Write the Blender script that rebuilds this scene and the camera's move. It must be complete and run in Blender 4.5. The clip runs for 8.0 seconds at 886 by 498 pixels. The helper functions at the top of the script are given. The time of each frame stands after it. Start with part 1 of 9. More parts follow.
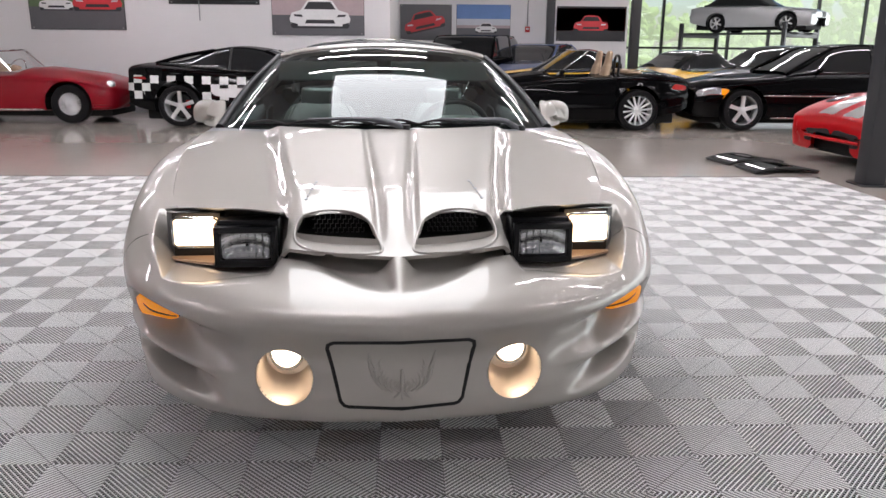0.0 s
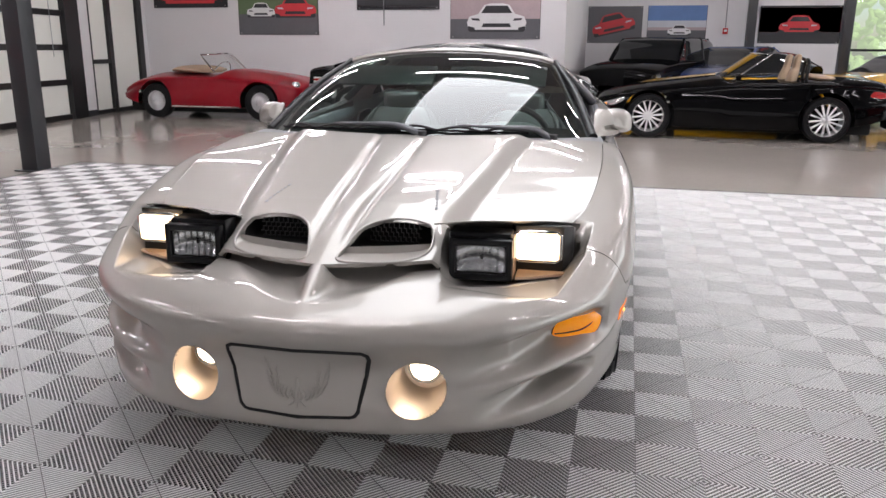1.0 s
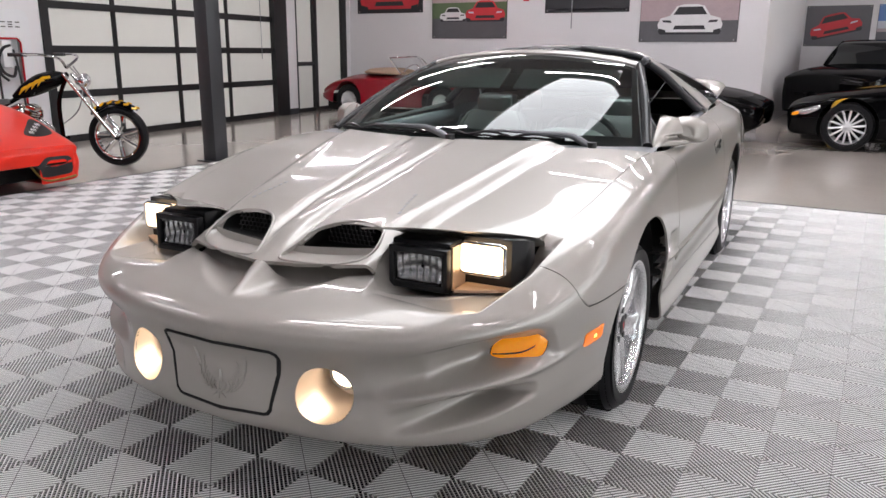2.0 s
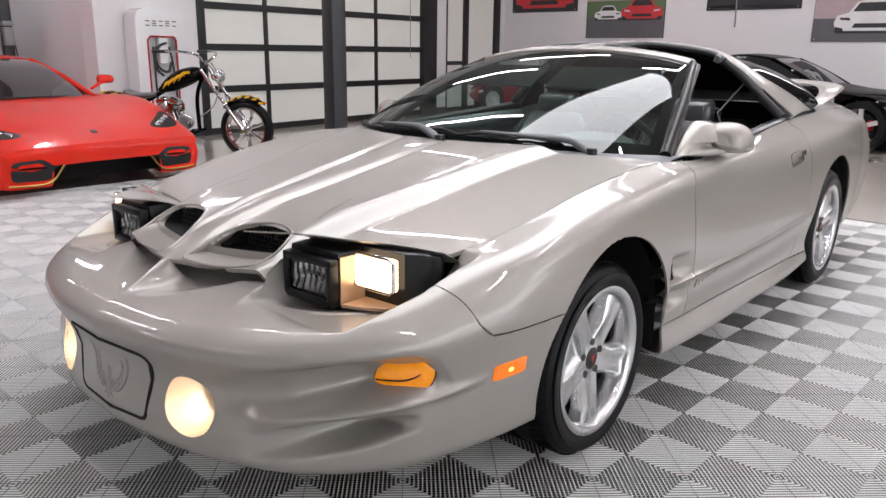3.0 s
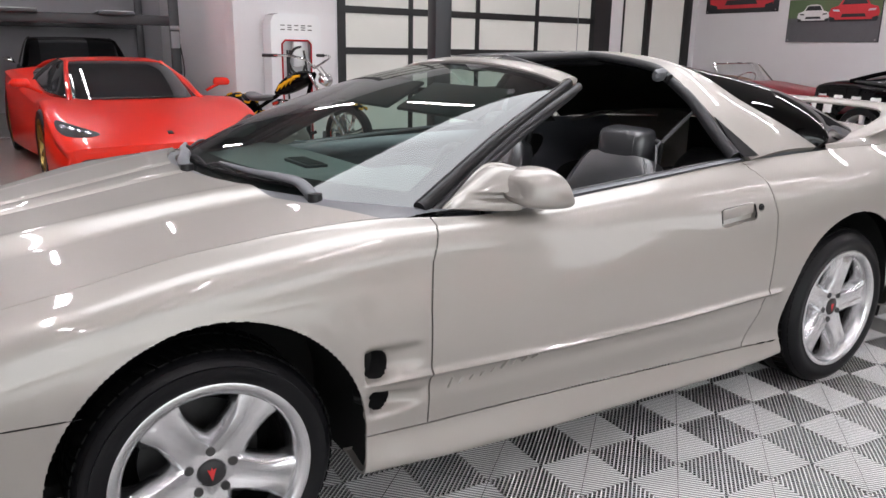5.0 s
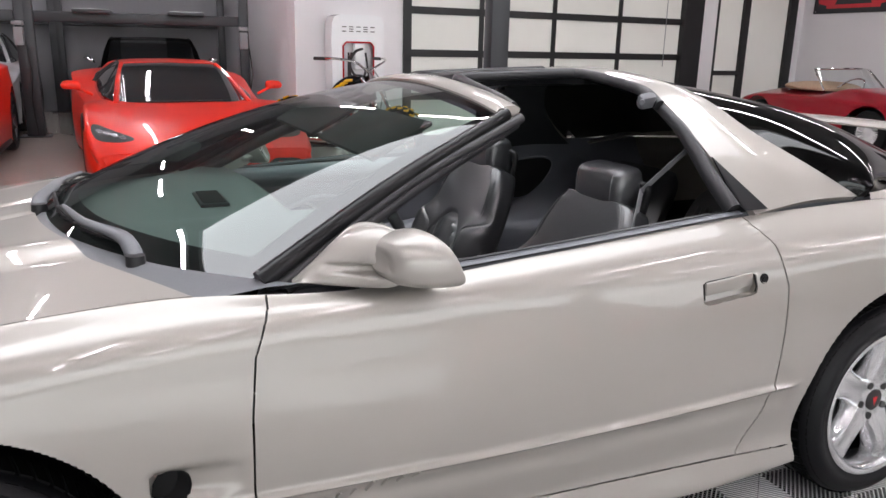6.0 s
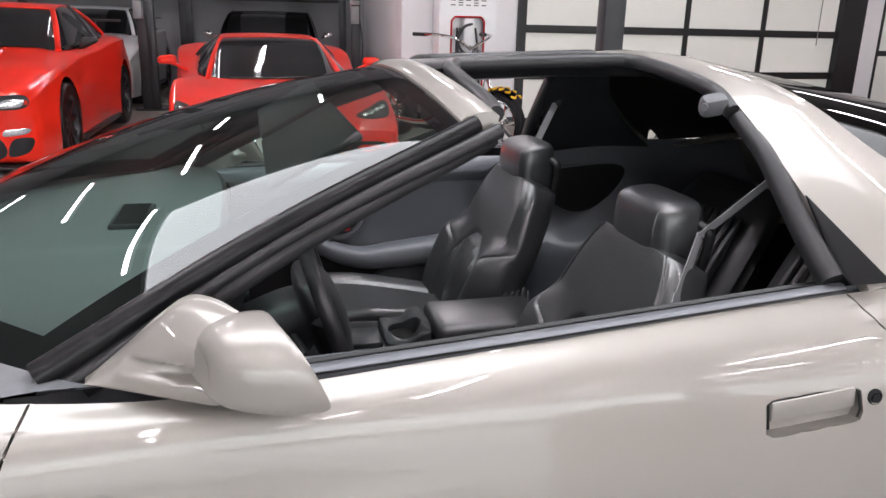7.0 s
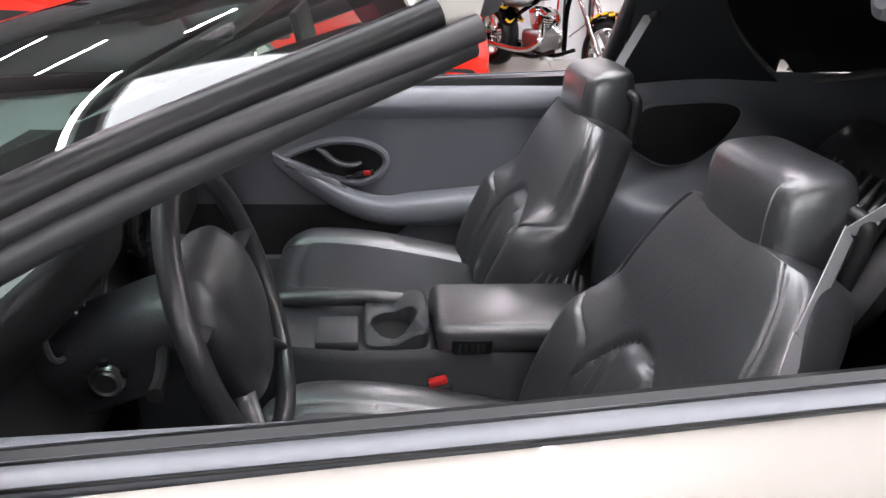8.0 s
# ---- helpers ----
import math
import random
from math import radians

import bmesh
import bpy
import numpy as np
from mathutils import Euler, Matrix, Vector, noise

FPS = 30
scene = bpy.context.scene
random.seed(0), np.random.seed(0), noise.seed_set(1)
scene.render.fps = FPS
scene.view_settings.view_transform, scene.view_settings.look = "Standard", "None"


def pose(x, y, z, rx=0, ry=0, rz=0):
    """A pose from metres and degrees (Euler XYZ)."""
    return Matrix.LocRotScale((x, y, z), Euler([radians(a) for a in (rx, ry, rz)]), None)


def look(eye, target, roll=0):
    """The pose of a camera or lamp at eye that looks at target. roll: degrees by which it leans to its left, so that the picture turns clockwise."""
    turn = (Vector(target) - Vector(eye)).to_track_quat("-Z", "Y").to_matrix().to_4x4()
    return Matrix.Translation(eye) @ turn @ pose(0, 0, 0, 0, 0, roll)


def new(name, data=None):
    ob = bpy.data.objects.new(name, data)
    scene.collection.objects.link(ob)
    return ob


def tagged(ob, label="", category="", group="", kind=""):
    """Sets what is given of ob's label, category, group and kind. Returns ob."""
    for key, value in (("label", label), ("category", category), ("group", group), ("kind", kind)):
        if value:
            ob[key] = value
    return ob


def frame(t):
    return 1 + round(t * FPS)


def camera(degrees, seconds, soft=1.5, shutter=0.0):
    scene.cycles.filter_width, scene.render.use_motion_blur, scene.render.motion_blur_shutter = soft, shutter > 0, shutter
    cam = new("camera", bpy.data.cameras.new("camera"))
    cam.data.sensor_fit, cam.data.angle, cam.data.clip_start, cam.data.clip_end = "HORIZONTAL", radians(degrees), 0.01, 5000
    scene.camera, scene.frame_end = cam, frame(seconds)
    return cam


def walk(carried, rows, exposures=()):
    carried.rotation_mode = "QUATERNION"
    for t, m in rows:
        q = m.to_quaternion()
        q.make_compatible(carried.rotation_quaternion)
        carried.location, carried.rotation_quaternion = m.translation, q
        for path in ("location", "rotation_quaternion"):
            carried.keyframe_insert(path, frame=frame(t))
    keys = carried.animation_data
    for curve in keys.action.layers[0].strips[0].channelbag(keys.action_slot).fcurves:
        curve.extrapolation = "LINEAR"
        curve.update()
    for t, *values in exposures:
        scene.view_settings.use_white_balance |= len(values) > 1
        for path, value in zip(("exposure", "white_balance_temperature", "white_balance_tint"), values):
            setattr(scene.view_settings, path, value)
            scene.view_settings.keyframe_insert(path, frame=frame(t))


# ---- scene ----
cam = camera(60.2, 8.0)
PATH = [
    (0, (0.2208, 0.0617, 1.242), (0.2688, 1.9951, 0.733), 0.5),
    (0.5, (0.6123, 0.1266, 1.238), (0.401, 2.05, 0.729), 0.4),
    (1, (1.013, 0.2369, 1.256), (0.5366, 2.1117, 0.75), 0.4),
    (1.5, (1.3901, 0.3679, 1.262), (0.6438, 2.1543, 0.759), 0.3),
    (1.7, (1.5234, 0.4538, 1.26), (0.6778, 2.1951, 0.758), 0.3),
    (2.8, (2.0623, 1.0938, 1.233), (0.7858, 2.5494, 0.731), 0.8),
    (3, (2.148, 1.2302, 1.234), (0.8093, 2.6279, 0.731), 0.7),
    (3.5, (2.3449, 1.6374, 1.213), (0.8828, 2.9045, 0.71), 0.8),
    (4, (2.547, 2.0473, 1.214), (0.9883, 3.1958, 0.71), 0.8),
    (4.5, (2.6523, 2.463, 1.269), (1.0164, 3.4966, 0.766), 0.9),
    (4.7, (2.6493, 2.6206, 1.278), (0.9885, 3.6138, 0.773), 1.0),
    (5.8, (2.4556, 3.5062, 1.348), (0.659, 4.2203, 0.836), 1.1),
    (6, (2.3743, 3.6052, 1.358), (0.5654, 4.287, 0.842), 1.3),
    (6.5, (2.1191, 3.8987, 1.375), (0.2651, 4.4223, 0.839), 1.4),
    (7, (1.8601, 4.1654, 1.368), (-0.0223, 4.5115, 0.785), 1.5),
    (7.5, (1.5882, 4.3348, 1.311), (-0.2944, 4.5205, 0.661), 1.6),
    (8, (1.3024, 4.447, 1.255), (-0.5496, 4.5123, 0.502), 2.2),
]
walk(cam, [(t, look(eye, target, roll)) for t, eye, target, roll in PATH], [(0, 0.0), (4.5, 0.0), (6, 0.08), (6.5, 0.1), (7, 0.2), (7.5, 0.42), (8, 0.8)])

from mathutils.bvhtree import BVHTree

# ---- light ----
world = bpy.data.worlds.new("world")
scene.world = world
world.use_nodes = True
wn = world.node_tree
sky = wn.nodes.new("ShaderNodeTexSky")
sky.sky_type, sky.sun_disc = "NISHITA", False
sky.sun_elevation, sky.sun_rotation = radians(46), radians(154)
wn.nodes["Background"].inputs["Strength"].default_value = 0.15
wn.links.new(sky.outputs[0], wn.nodes["Background"].inputs["Color"])
sun = new("sun", bpy.data.lights.new("sun", "SUN"))
sun.data.energy, sun.data.angle, sun.data.color = 5.0, radians(0.5), (1, 0.95, 0.88)
sun.matrix_world = look((0, 0, 0), (-0.3, 0.62, -0.72))


# ---- materials ----
def principled(name, color, rough=0.5, metal=0.0, coat=0.0, grain=0.0, grain_size=40.0, stain=0.0, stain_size=1.5, bump=0.0, emit=None, power=0.0, rough_var=0.0, coords="Object", spec=0.5, sheen=0.0):
    m = bpy.data.materials.new(name)
    m.use_nodes = True
    nt = m.node_tree
    b = nt.nodes["Principled BSDF"]
    b.inputs["Base Color"].default_value = (*color, 1)
    b.inputs["Roughness"].default_value = rough
    b.inputs["Metallic"].default_value = metal
    b.inputs["Coat Weight"].default_value = coat
    b.inputs["Coat Roughness"].default_value = 0.03
    b.inputs["Specular IOR Level"].default_value = spec
    b.inputs["Sheen Weight"].default_value = sheen
    if emit:
        b.inputs["Emission Color"].default_value = (*emit, 1)
        b.inputs["Emission Strength"].default_value = power
    if grain or stain or bump or rough_var:
        tc = nt.nodes.new("ShaderNodeTexCoord")
        n1 = nt.nodes.new("ShaderNodeTexNoise")
        n1.inputs["Scale"].default_value, n1.inputs["Detail"].default_value = grain_size, 4
        n2 = nt.nodes.new("ShaderNodeTexNoise")
        n2.inputs["Scale"].default_value, n2.inputs["Detail"].default_value = stain_size, 6
        for n in (n1, n2):
            nt.links.new(tc.outputs[coords], n.inputs["Vector"])
        add = nt.nodes.new("ShaderNodeMath")
        add.operation = "MULTIPLY_ADD"
        nt.links.new(n1.outputs["Fac"], add.inputs[0])
        add.inputs[1].default_value = grain * 2
        add.inputs[2].default_value = 1 - grain - stain
        add2 = nt.nodes.new("ShaderNodeMath")
        add2.operation = "MULTIPLY_ADD"
        nt.links.new(n2.outputs["Fac"], add2.inputs[0])
        add2.inputs[1].default_value = stain * 2
        nt.links.new(add.outputs[0], add2.inputs[2])
        mix = nt.nodes.new("ShaderNodeMix")
        mix.data_type, mix.blend_type = "RGBA", "MULTIPLY"
        mix.inputs["Factor"].default_value = 1
        mix.inputs["A"].default_value = (*color, 1)
        nt.links.new(add2.outputs[0], mix.inputs["B"])
        nt.links.new(mix.outputs["Result"], b.inputs["Base Color"])
        if bump:
            bp = nt.nodes.new("ShaderNodeBump")
            bp.inputs["Strength"].default_value, bp.inputs["Distance"].default_value = bump, 0.002
            nt.links.new(n1.outputs["Fac"], bp.inputs["Height"])
            nt.links.new(bp.outputs[0], b.inputs["Normal"])
        if rough_var:
            ra = nt.nodes.new("ShaderNodeMath")
            ra.operation = "MULTIPLY_ADD"
            nt.links.new(n2.outputs["Fac"], ra.inputs[0])
            ra.inputs[1].default_value, ra.inputs[2].default_value = rough_var * 2, rough - rough_var
            nt.links.new(ra.outputs[0], b.inputs["Roughness"])
    return m


def glass_mat(name, tint, ior=1.5, rough=0.0):
    m = bpy.data.materials.new(name)
    m.use_nodes = True
    nt = m.node_tree
    nt.nodes.remove(nt.nodes["Principled BSDF"])
    tr = nt.nodes.new("ShaderNodeBsdfTransparent")
    tr.inputs["Color"].default_value = (*tint, 1)
    gl = nt.nodes.new("ShaderNodeBsdfGlossy")
    gl.inputs["Roughness"].default_value = rough
    fr = nt.nodes.new("ShaderNodeFresnel")
    fr.inputs["IOR"].default_value = ior
    mx = nt.nodes.new("ShaderNodeMixShader")
    nt.links.new(fr.outputs[0], mx.inputs[0])
    nt.links.new(tr.outputs[0], mx.inputs[1])
    nt.links.new(gl.outputs[0], mx.inputs[2])
    nt.links.new(mx.outputs[0], nt.nodes["Material Output"].inputs["Surface"])
    return m


def paint(name, color, metal=0.0, rough=0.35, coat=1.0, spec=0.3):
    return principled(name, color, rough, metal, coat, grain=0.03, grain_size=900, stain=0.015, stain_size=2, spec=spec)


PEWTER = paint("pewter_metallic_paint", (0.37, 0.349, 0.319), 0.38, 0.42, 0.85)
RED = paint("red_paint", (0.42, 0.006, 0.01), 0.0, 0.3, 0.35, 0.1)
LAMBO_RED = paint("orange_red_paint", (0.74, 0.026, 0.012), 0.0, 0.3, 0.4, 0.15)
DARKRED = paint("deep_red_paint", (0.25, 0.005, 0.014), 0.0, 0.3, 0.5, 0.1)
BLACK = paint("black_paint", (0.002, 0.002, 0.0024), 0.0, 0.3, 0.35, 0.0)
WHITE_CAR = paint("white_paint", (0.7, 0.71, 0.72), 0.0, 0.3)
YELLOW = paint("yellow_paint", (0.75, 0.42, 0.02), 0.0, 0.3)
SILVER = paint("silver_paint", (0.5, 0.51, 0.52), 0.6, 0.35)
BLUE = paint("blue_paint", (0.02, 0.06, 0.22), 0.2, 0.3)
STRIPE = paint("silver_stripe_paint", (0.42, 0.42, 0.42), 0.3, 0.35)
RUBBER = principled("tyre_rubber", (0.006, 0.006, 0.007), 0.42, spec=0.2, grain=0.2, grain_size=150, bump=0.2)
TREAD = principled("tyre_tread", (0.004, 0.004, 0.004), 0.8, spec=0.12, grain=0.2, grain_size=80, bump=0.3)
ALLOY = principled("polished_aluminium", (0.76, 0.76, 0.77), 0.24, 1.0, grain=0.04, grain_size=60, rough_var=0.03, stain_size=12)
CHROME = principled("chrome", (0.8, 0.8, 0.8), 0.05, 1.0, rough_var=0.02)
STEEL = principled("brushed_steel", (0.32, 0.32, 0.32), 0.38, 1.0, grain=0.1, grain_size=80)
DARKMETAL = principled("dark_brake_metal", (0.06, 0.06, 0.06), 0.5, 0.7, grain=0.2)
BLACKPLASTIC = principled("black_plastic", (0.014, 0.014, 0.015), 0.45, grain=0.12, grain_size=300, bump=0.15)
SATIN = principled("satin_black_trim", (0.007, 0.007, 0.008), 0.3, spec=0.3, grain=0.1, grain_size=200)
COWL = principled("grey_cowl_plastic", (0.13, 0.135, 0.145), 0.45, grain=0.12, grain_size=250, bump=0.15, stain=0.08, stain_size=8)
DASHVINYL = principled("graphite_dash_vinyl", (0.22, 0.235, 0.24), 0.5, grain=0.12, grain_size=420, bump=0.3, stain=0.06, stain_size=5)
DARKVINYL = principled("dark_vinyl", (0.034, 0.036, 0.04), 0.36, grain=0.15, grain_size=420, bump=0.3)
SEAL = principled("black_rubber_seal", (0.026, 0.026, 0.028), 0.4, grain=0.15, grain_size=90, bump=0.2)
GREYTRIM = principled("grey_satin_trim", (0.12, 0.125, 0.14), 0.34, 0.1, grain=0.1, grain_size=60)
LEATHER = principled("black_leather", (0.032, 0.033, 0.036), 0.36, spec=1.0, grain=0.22, grain_size=160, bump=0.3, stain=0.08, stain_size=9, rough_var=0.03)
VINYL = principled("graphite_vinyl", (0.15, 0.157, 0.175), 0.36, spec=0.6, grain=0.15, grain_size=420, bump=0.3, rough_var=0.05, stain_size=6)
CARPET = principled("dark_carpet", (0.025, 0.025, 0.027), 0.95, grain=0.3, grain_size=500, bump=0.5)
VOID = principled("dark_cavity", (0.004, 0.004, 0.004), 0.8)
BELT = principled("grey_belt_webbing", (0.3, 0.3, 0.31), 0.6, grain=0.15, grain_size=400, bump=0.3)
REDPLASTIC = principled("red_plastic", (0.6, 0.02, 0.02), 0.35)
AMBER = principled("amber_lens", (0.95, 0.33, 0.006), 0.12, coat=0.6, grain=0.25, grain_size=120, bump=0.5, emit=(1.0, 0.32, 0.004), power=0.3)
AMBER_LIT = principled("lit_amber_lens", (0.9, 0.2, 0.005), 0.15, coat=0.6, emit=(1.0, 0.24, 0.006), power=0.3)
AMBER_HOT = principled("glowing_amber_bulb", (0.95, 0.5, 0.1), 0.3, emit=(1.0, 0.5, 0.08), power=3.0)
LAMP_ON = principled("lit_headlamp_lens", (0.9, 0.85, 0.75), 0.2, emit=(1.0, 0.7, 0.42), power=4.6)
FOG_ON = principled("lit_fog_lens", (0.9, 0.85, 0.75), 0.15, emit=(1.0, 0.77, 0.58), power=11.0)
# Warm brown tint puts the headlamp's light into the base colour.
LAMPSIDE = principled("warm_lit_lamp_side", (0.62, 0.45, 0.32), 0.35, 0.5, grain=0.05, grain_size=90)
REFLECTOR = principled("satin_reflector", (0.87, 0.79, 0.69), 0.32, 0.6)
LENS = principled("clear_ribbed_lens", (0.7, 0.71, 0.73), 0.12, 0.8, coat=1.0, grain=0.35, grain_size=55, bump=0.8)
TAIL = principled("red_tail_lens", (0.35, 0.01, 0.01), 0.1, coat=1.0)
GLASS = glass_mat("green_tinted_glass", (0.52, 0.69, 0.62), 2.0)
SHADE = glass_mat("dark_blue_shade_band", (0.06, 0.075, 0.11), 2.0)
DARKGLASS = glass_mat("dark_tinted_glass", (0.03, 0.033, 0.034))
CLEAR = glass_mat("clear_glass", (0.93, 0.95, 0.95))
for m_ in (LEATHER,):
    m_.node_tree.nodes["Principled BSDF"].inputs["Coat Weight"].default_value = 0.8
    m_.node_tree.nodes["Principled BSDF"].inputs["Coat Roughness"].default_value = 0.26
WHEEL_LEATHER = principled("worn_black_wheel_leather", (0.022, 0.022, 0.024), 0.3, spec=0.7, grain=0.2, grain_size=200, bump=0.2, stain=0.1, stain_size=14)
TAN = principled("tan_leather", (0.42, 0.30, 0.2), 0.5, grain=0.12, grain_size=120, bump=0.3)

WALLPAINT = principled("white_wall_paint", (0.72, 0.71, 0.72), 0.6, grain=0.015, grain_size=60, stain=0.03, stain_size=0.6, bump=0.05)
GREYWALL = principled("grey_wall_paint", (0.3, 0.3, 0.315), 0.65, grain=0.04, grain_size=40, stain=0.08, stain_size=0.7)
CEILING = principled("grey_ceiling_deck", (0.27, 0.27, 0.28), 0.7, grain=0.03, grain_size=20)
CONCRETE = principled("polished_grey_concrete", (0.47, 0.43, 0.385), 0.16, grain=0.05, grain_size=25, stain=0.09, stain_size=0.5, rough_var=0.06, coat=0.25)
TILE_LIGHT = principled("light_grey_polypropylene", (0.88, 0.875, 0.86), 0.55, grain=0.04, grain_size=120, stain=0.05, stain_size=3)
# Dark grey puts the shade deep in the grooves into the colour.
TILE_WEB = principled("shade_toned_tile_web", (0.24, 0.238, 0.232), 0.7, grain=0.1, grain_size=60)
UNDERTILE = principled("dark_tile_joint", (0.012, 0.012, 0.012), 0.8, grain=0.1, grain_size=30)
BLACKFRAME = principled("black_anodised_frame", (0.012, 0.012, 0.013), 0.4, 0.2, grain=0.1, grain_size=50)
COLUMN = principled("charcoal_painted_steel", (0.03, 0.032, 0.036), 0.4, grain=0.06, grain_size=60, stain=0.06, stain_size=3)
# A weak emission is added so that the door panels look brighter.
FROST = principled("self_lit_frosted_panel", (0.62, 0.62, 0.58), 0.35, grain=0.02, grain_size=8, stain=0.06, stain_size=0.9, emit=(1.0, 0.98, 0.92), power=0.1)
WHITEPLASTIC = principled("white_gloss_plastic", (0.78, 0.79, 0.8), 0.2, coat=0.5, stain=0.02)
GREYPLASTIC = principled("grey_plastic", (0.25, 0.26, 0.27), 0.4)
LED = principled("led_strip", (1, 1, 1), 0.4, emit=(1.0, 0.93, 0.98), power=80.0)
PANEL = principled("lit_diffuser", (1, 1, 1), 0.5, emit=(0.93, 0.95, 1.0), power=4.6)
# Emission stands in for bright daylight on the trees.
FOLIAGE = principled("self_lit_far_foliage", (0.12, 0.19, 0.05), 0.8, grain=0.4, grain_size=2.0, stain=0.35, stain_size=0.35, emit=(0.66, 0.72, 0.52), power=0.75)


# ---- mesh tools ----
def part(name, bm, material, parent=None, label="", smooth=True):
    me = bpy.data.meshes.new(name)
    bmesh.ops.recalc_face_normals(bm, faces=bm.faces)
    for f in bm.faces:
        f.smooth = smooth
    bm.to_mesh(me)
    bm.free()
    if smooth:
        me.set_sharp_from_angle(angle=radians(42))
    for m in material if isinstance(material, (list, tuple)) else [material]:
        me.materials.append(m)
    ob = new(name, me)
    ob.parent = parent
    if label:
        ob["label"] = label
    return ob


def thing(name, label, category, m=None, group="", kind=""):
    ob = new(name)
    ob.empty_display_size = 0.2
    if m is not None:
        ob.matrix_world = m
    return tagged(ob, label, category, group, kind)


def solo(name, bm, material, label, category="", group="", kind="", m=None, smooth=True):
    ob = part(name, bm, material, None, "", smooth)
    if m is not None:
        ob.matrix_world = m
    return tagged(ob, label, category, group, kind)


def box(bm, c, s, bevel=0.0, m=None, seg=2):
    r = bmesh.ops.create_cube(bm, size=1)
    vs = r["verts"]
    for v in vs:
        v.co = Vector((v.co.x * s[0], v.co.y * s[1], v.co.z * s[2]))
    if bevel:
        es = list({e for v in vs for e in v.link_edges})
        r2 = bmesh.ops.bevel(bm, geom=es, offset=min(bevel, 0.49 * min(s)), segments=seg, profile=0.5, affect="EDGES")
        vs = list({v for f in r2["faces"] for v in f.verts} | {v for v in vs if v.is_valid})
    mm = Matrix.Translation(c) if m is None else m @ Matrix.Translation(c)
    for v in vs:
        v.co = mm @ v.co
    return bm


def boxes(*items, bevel=0.0):
    bm = bmesh.new()
    for c, s in items:
        box(bm, c, s, bevel)
    return bm


def rings(bm, rs, closed=True, cap=True):
    """Joins rings of points with quads."""
    vv = [[bm.verts.new(p) for p in r] for r in rs]
    for a, b in zip(vv, vv[1:]):
        n = len(a)
        for i in range(n if closed else n - 1):
            j = (i + 1) % n
            try:
                bm.faces.new((a[i], a[j], b[j], b[i]))
            except ValueError:
                pass
    if cap and closed:
        for r in (vv[0], vv[-1]):
            bm.faces.new(r)
    return vv


def lathe(bm, profile, axis="x", c=(0, 0, 0), n=48, a0=0.0, a1=2 * math.pi):
    """Turns a profile of (radius, along) round an axis."""
    rs = []
    for k in range(n):
        a = a0 + (a1 - a0) * k / (n if a1 - a0 > 6.28 else n - 1)
        ca, sa = math.cos(a), math.sin(a)
        ring = []
        for r, h in profile:
            p = {"x": (h, r * ca, r * sa), "y": (r * ca, h, r * sa), "z": (r * ca, r * sa, h)}[axis]
            ring.append((c[0] + p[0], c[1] + p[1], c[2] + p[2]))
        rs.append(ring)
    if a1 - a0 > 6.28:
        rs.append(rs[0])
    vv = [[bm.verts.new(p) for p in r] for r in rs[:-1]] if a1 - a0 > 6.28 else [[bm.verts.new(p) for p in r] for r in rs]
    if a1 - a0 > 6.28:
        vv.append(vv[0])
    for a, b in zip(vv, vv[1:]):
        for i in range(len(profile) - 1):
            if profile[i][0] < 1e-6 and profile[i + 1][0] < 1e-6:
                continue
            bm.faces.new((a[i], a[i + 1], b[i + 1], b[i]))
    bmesh.ops.remove_doubles(bm, verts=bm.verts, dist=1e-5)
    return bm


def cyl(bm, a, b, r, r2=None, n=20, cap=True):
    a, b = Vector(a), Vector(b)
    q = (b - a).to_track_quat("Z", "Y")
    r2 = r if r2 is None else r2
    rs = []
    for p, rr in ((a, r), (b, r2)):
        rs.append([p + q @ Vector((rr * math.cos(2 * math.pi * k / n), rr * math.sin(2 * math.pi * k / n), 0)) for k in range(n)])
    rings(bm, rs, True, cap)
    return bm


def catmull(pts, n, closed=False):
    """n points along a smooth curve through pts."""
    P = np.array(pts, float)
    k = len(P)
    u = np.linspace(0, k if closed else k - 1, n, endpoint=not closed)
    i = np.minimum(u.astype(int), (k - 1) if closed else (k - 2))
    f = (u - i)[:, None]
    if closed:
        g = lambda j: P[j % k]
    else:
        Q = np.vstack([2 * P[0] - P[1], P, 2 * P[-1] - P[-2]])
        g = lambda j: Q[np.clip(j + 1, 0, k + 1)]
    a, b, c, d = g(i - 1), g(i), g(i + 1), g(i + 2)
    return 0.5 * (2 * b + (c - a) * f + (2 * a - 5 * b + 4 * c - d) * f ** 2 + (3 * b - a - 3 * c + d) * f ** 3)


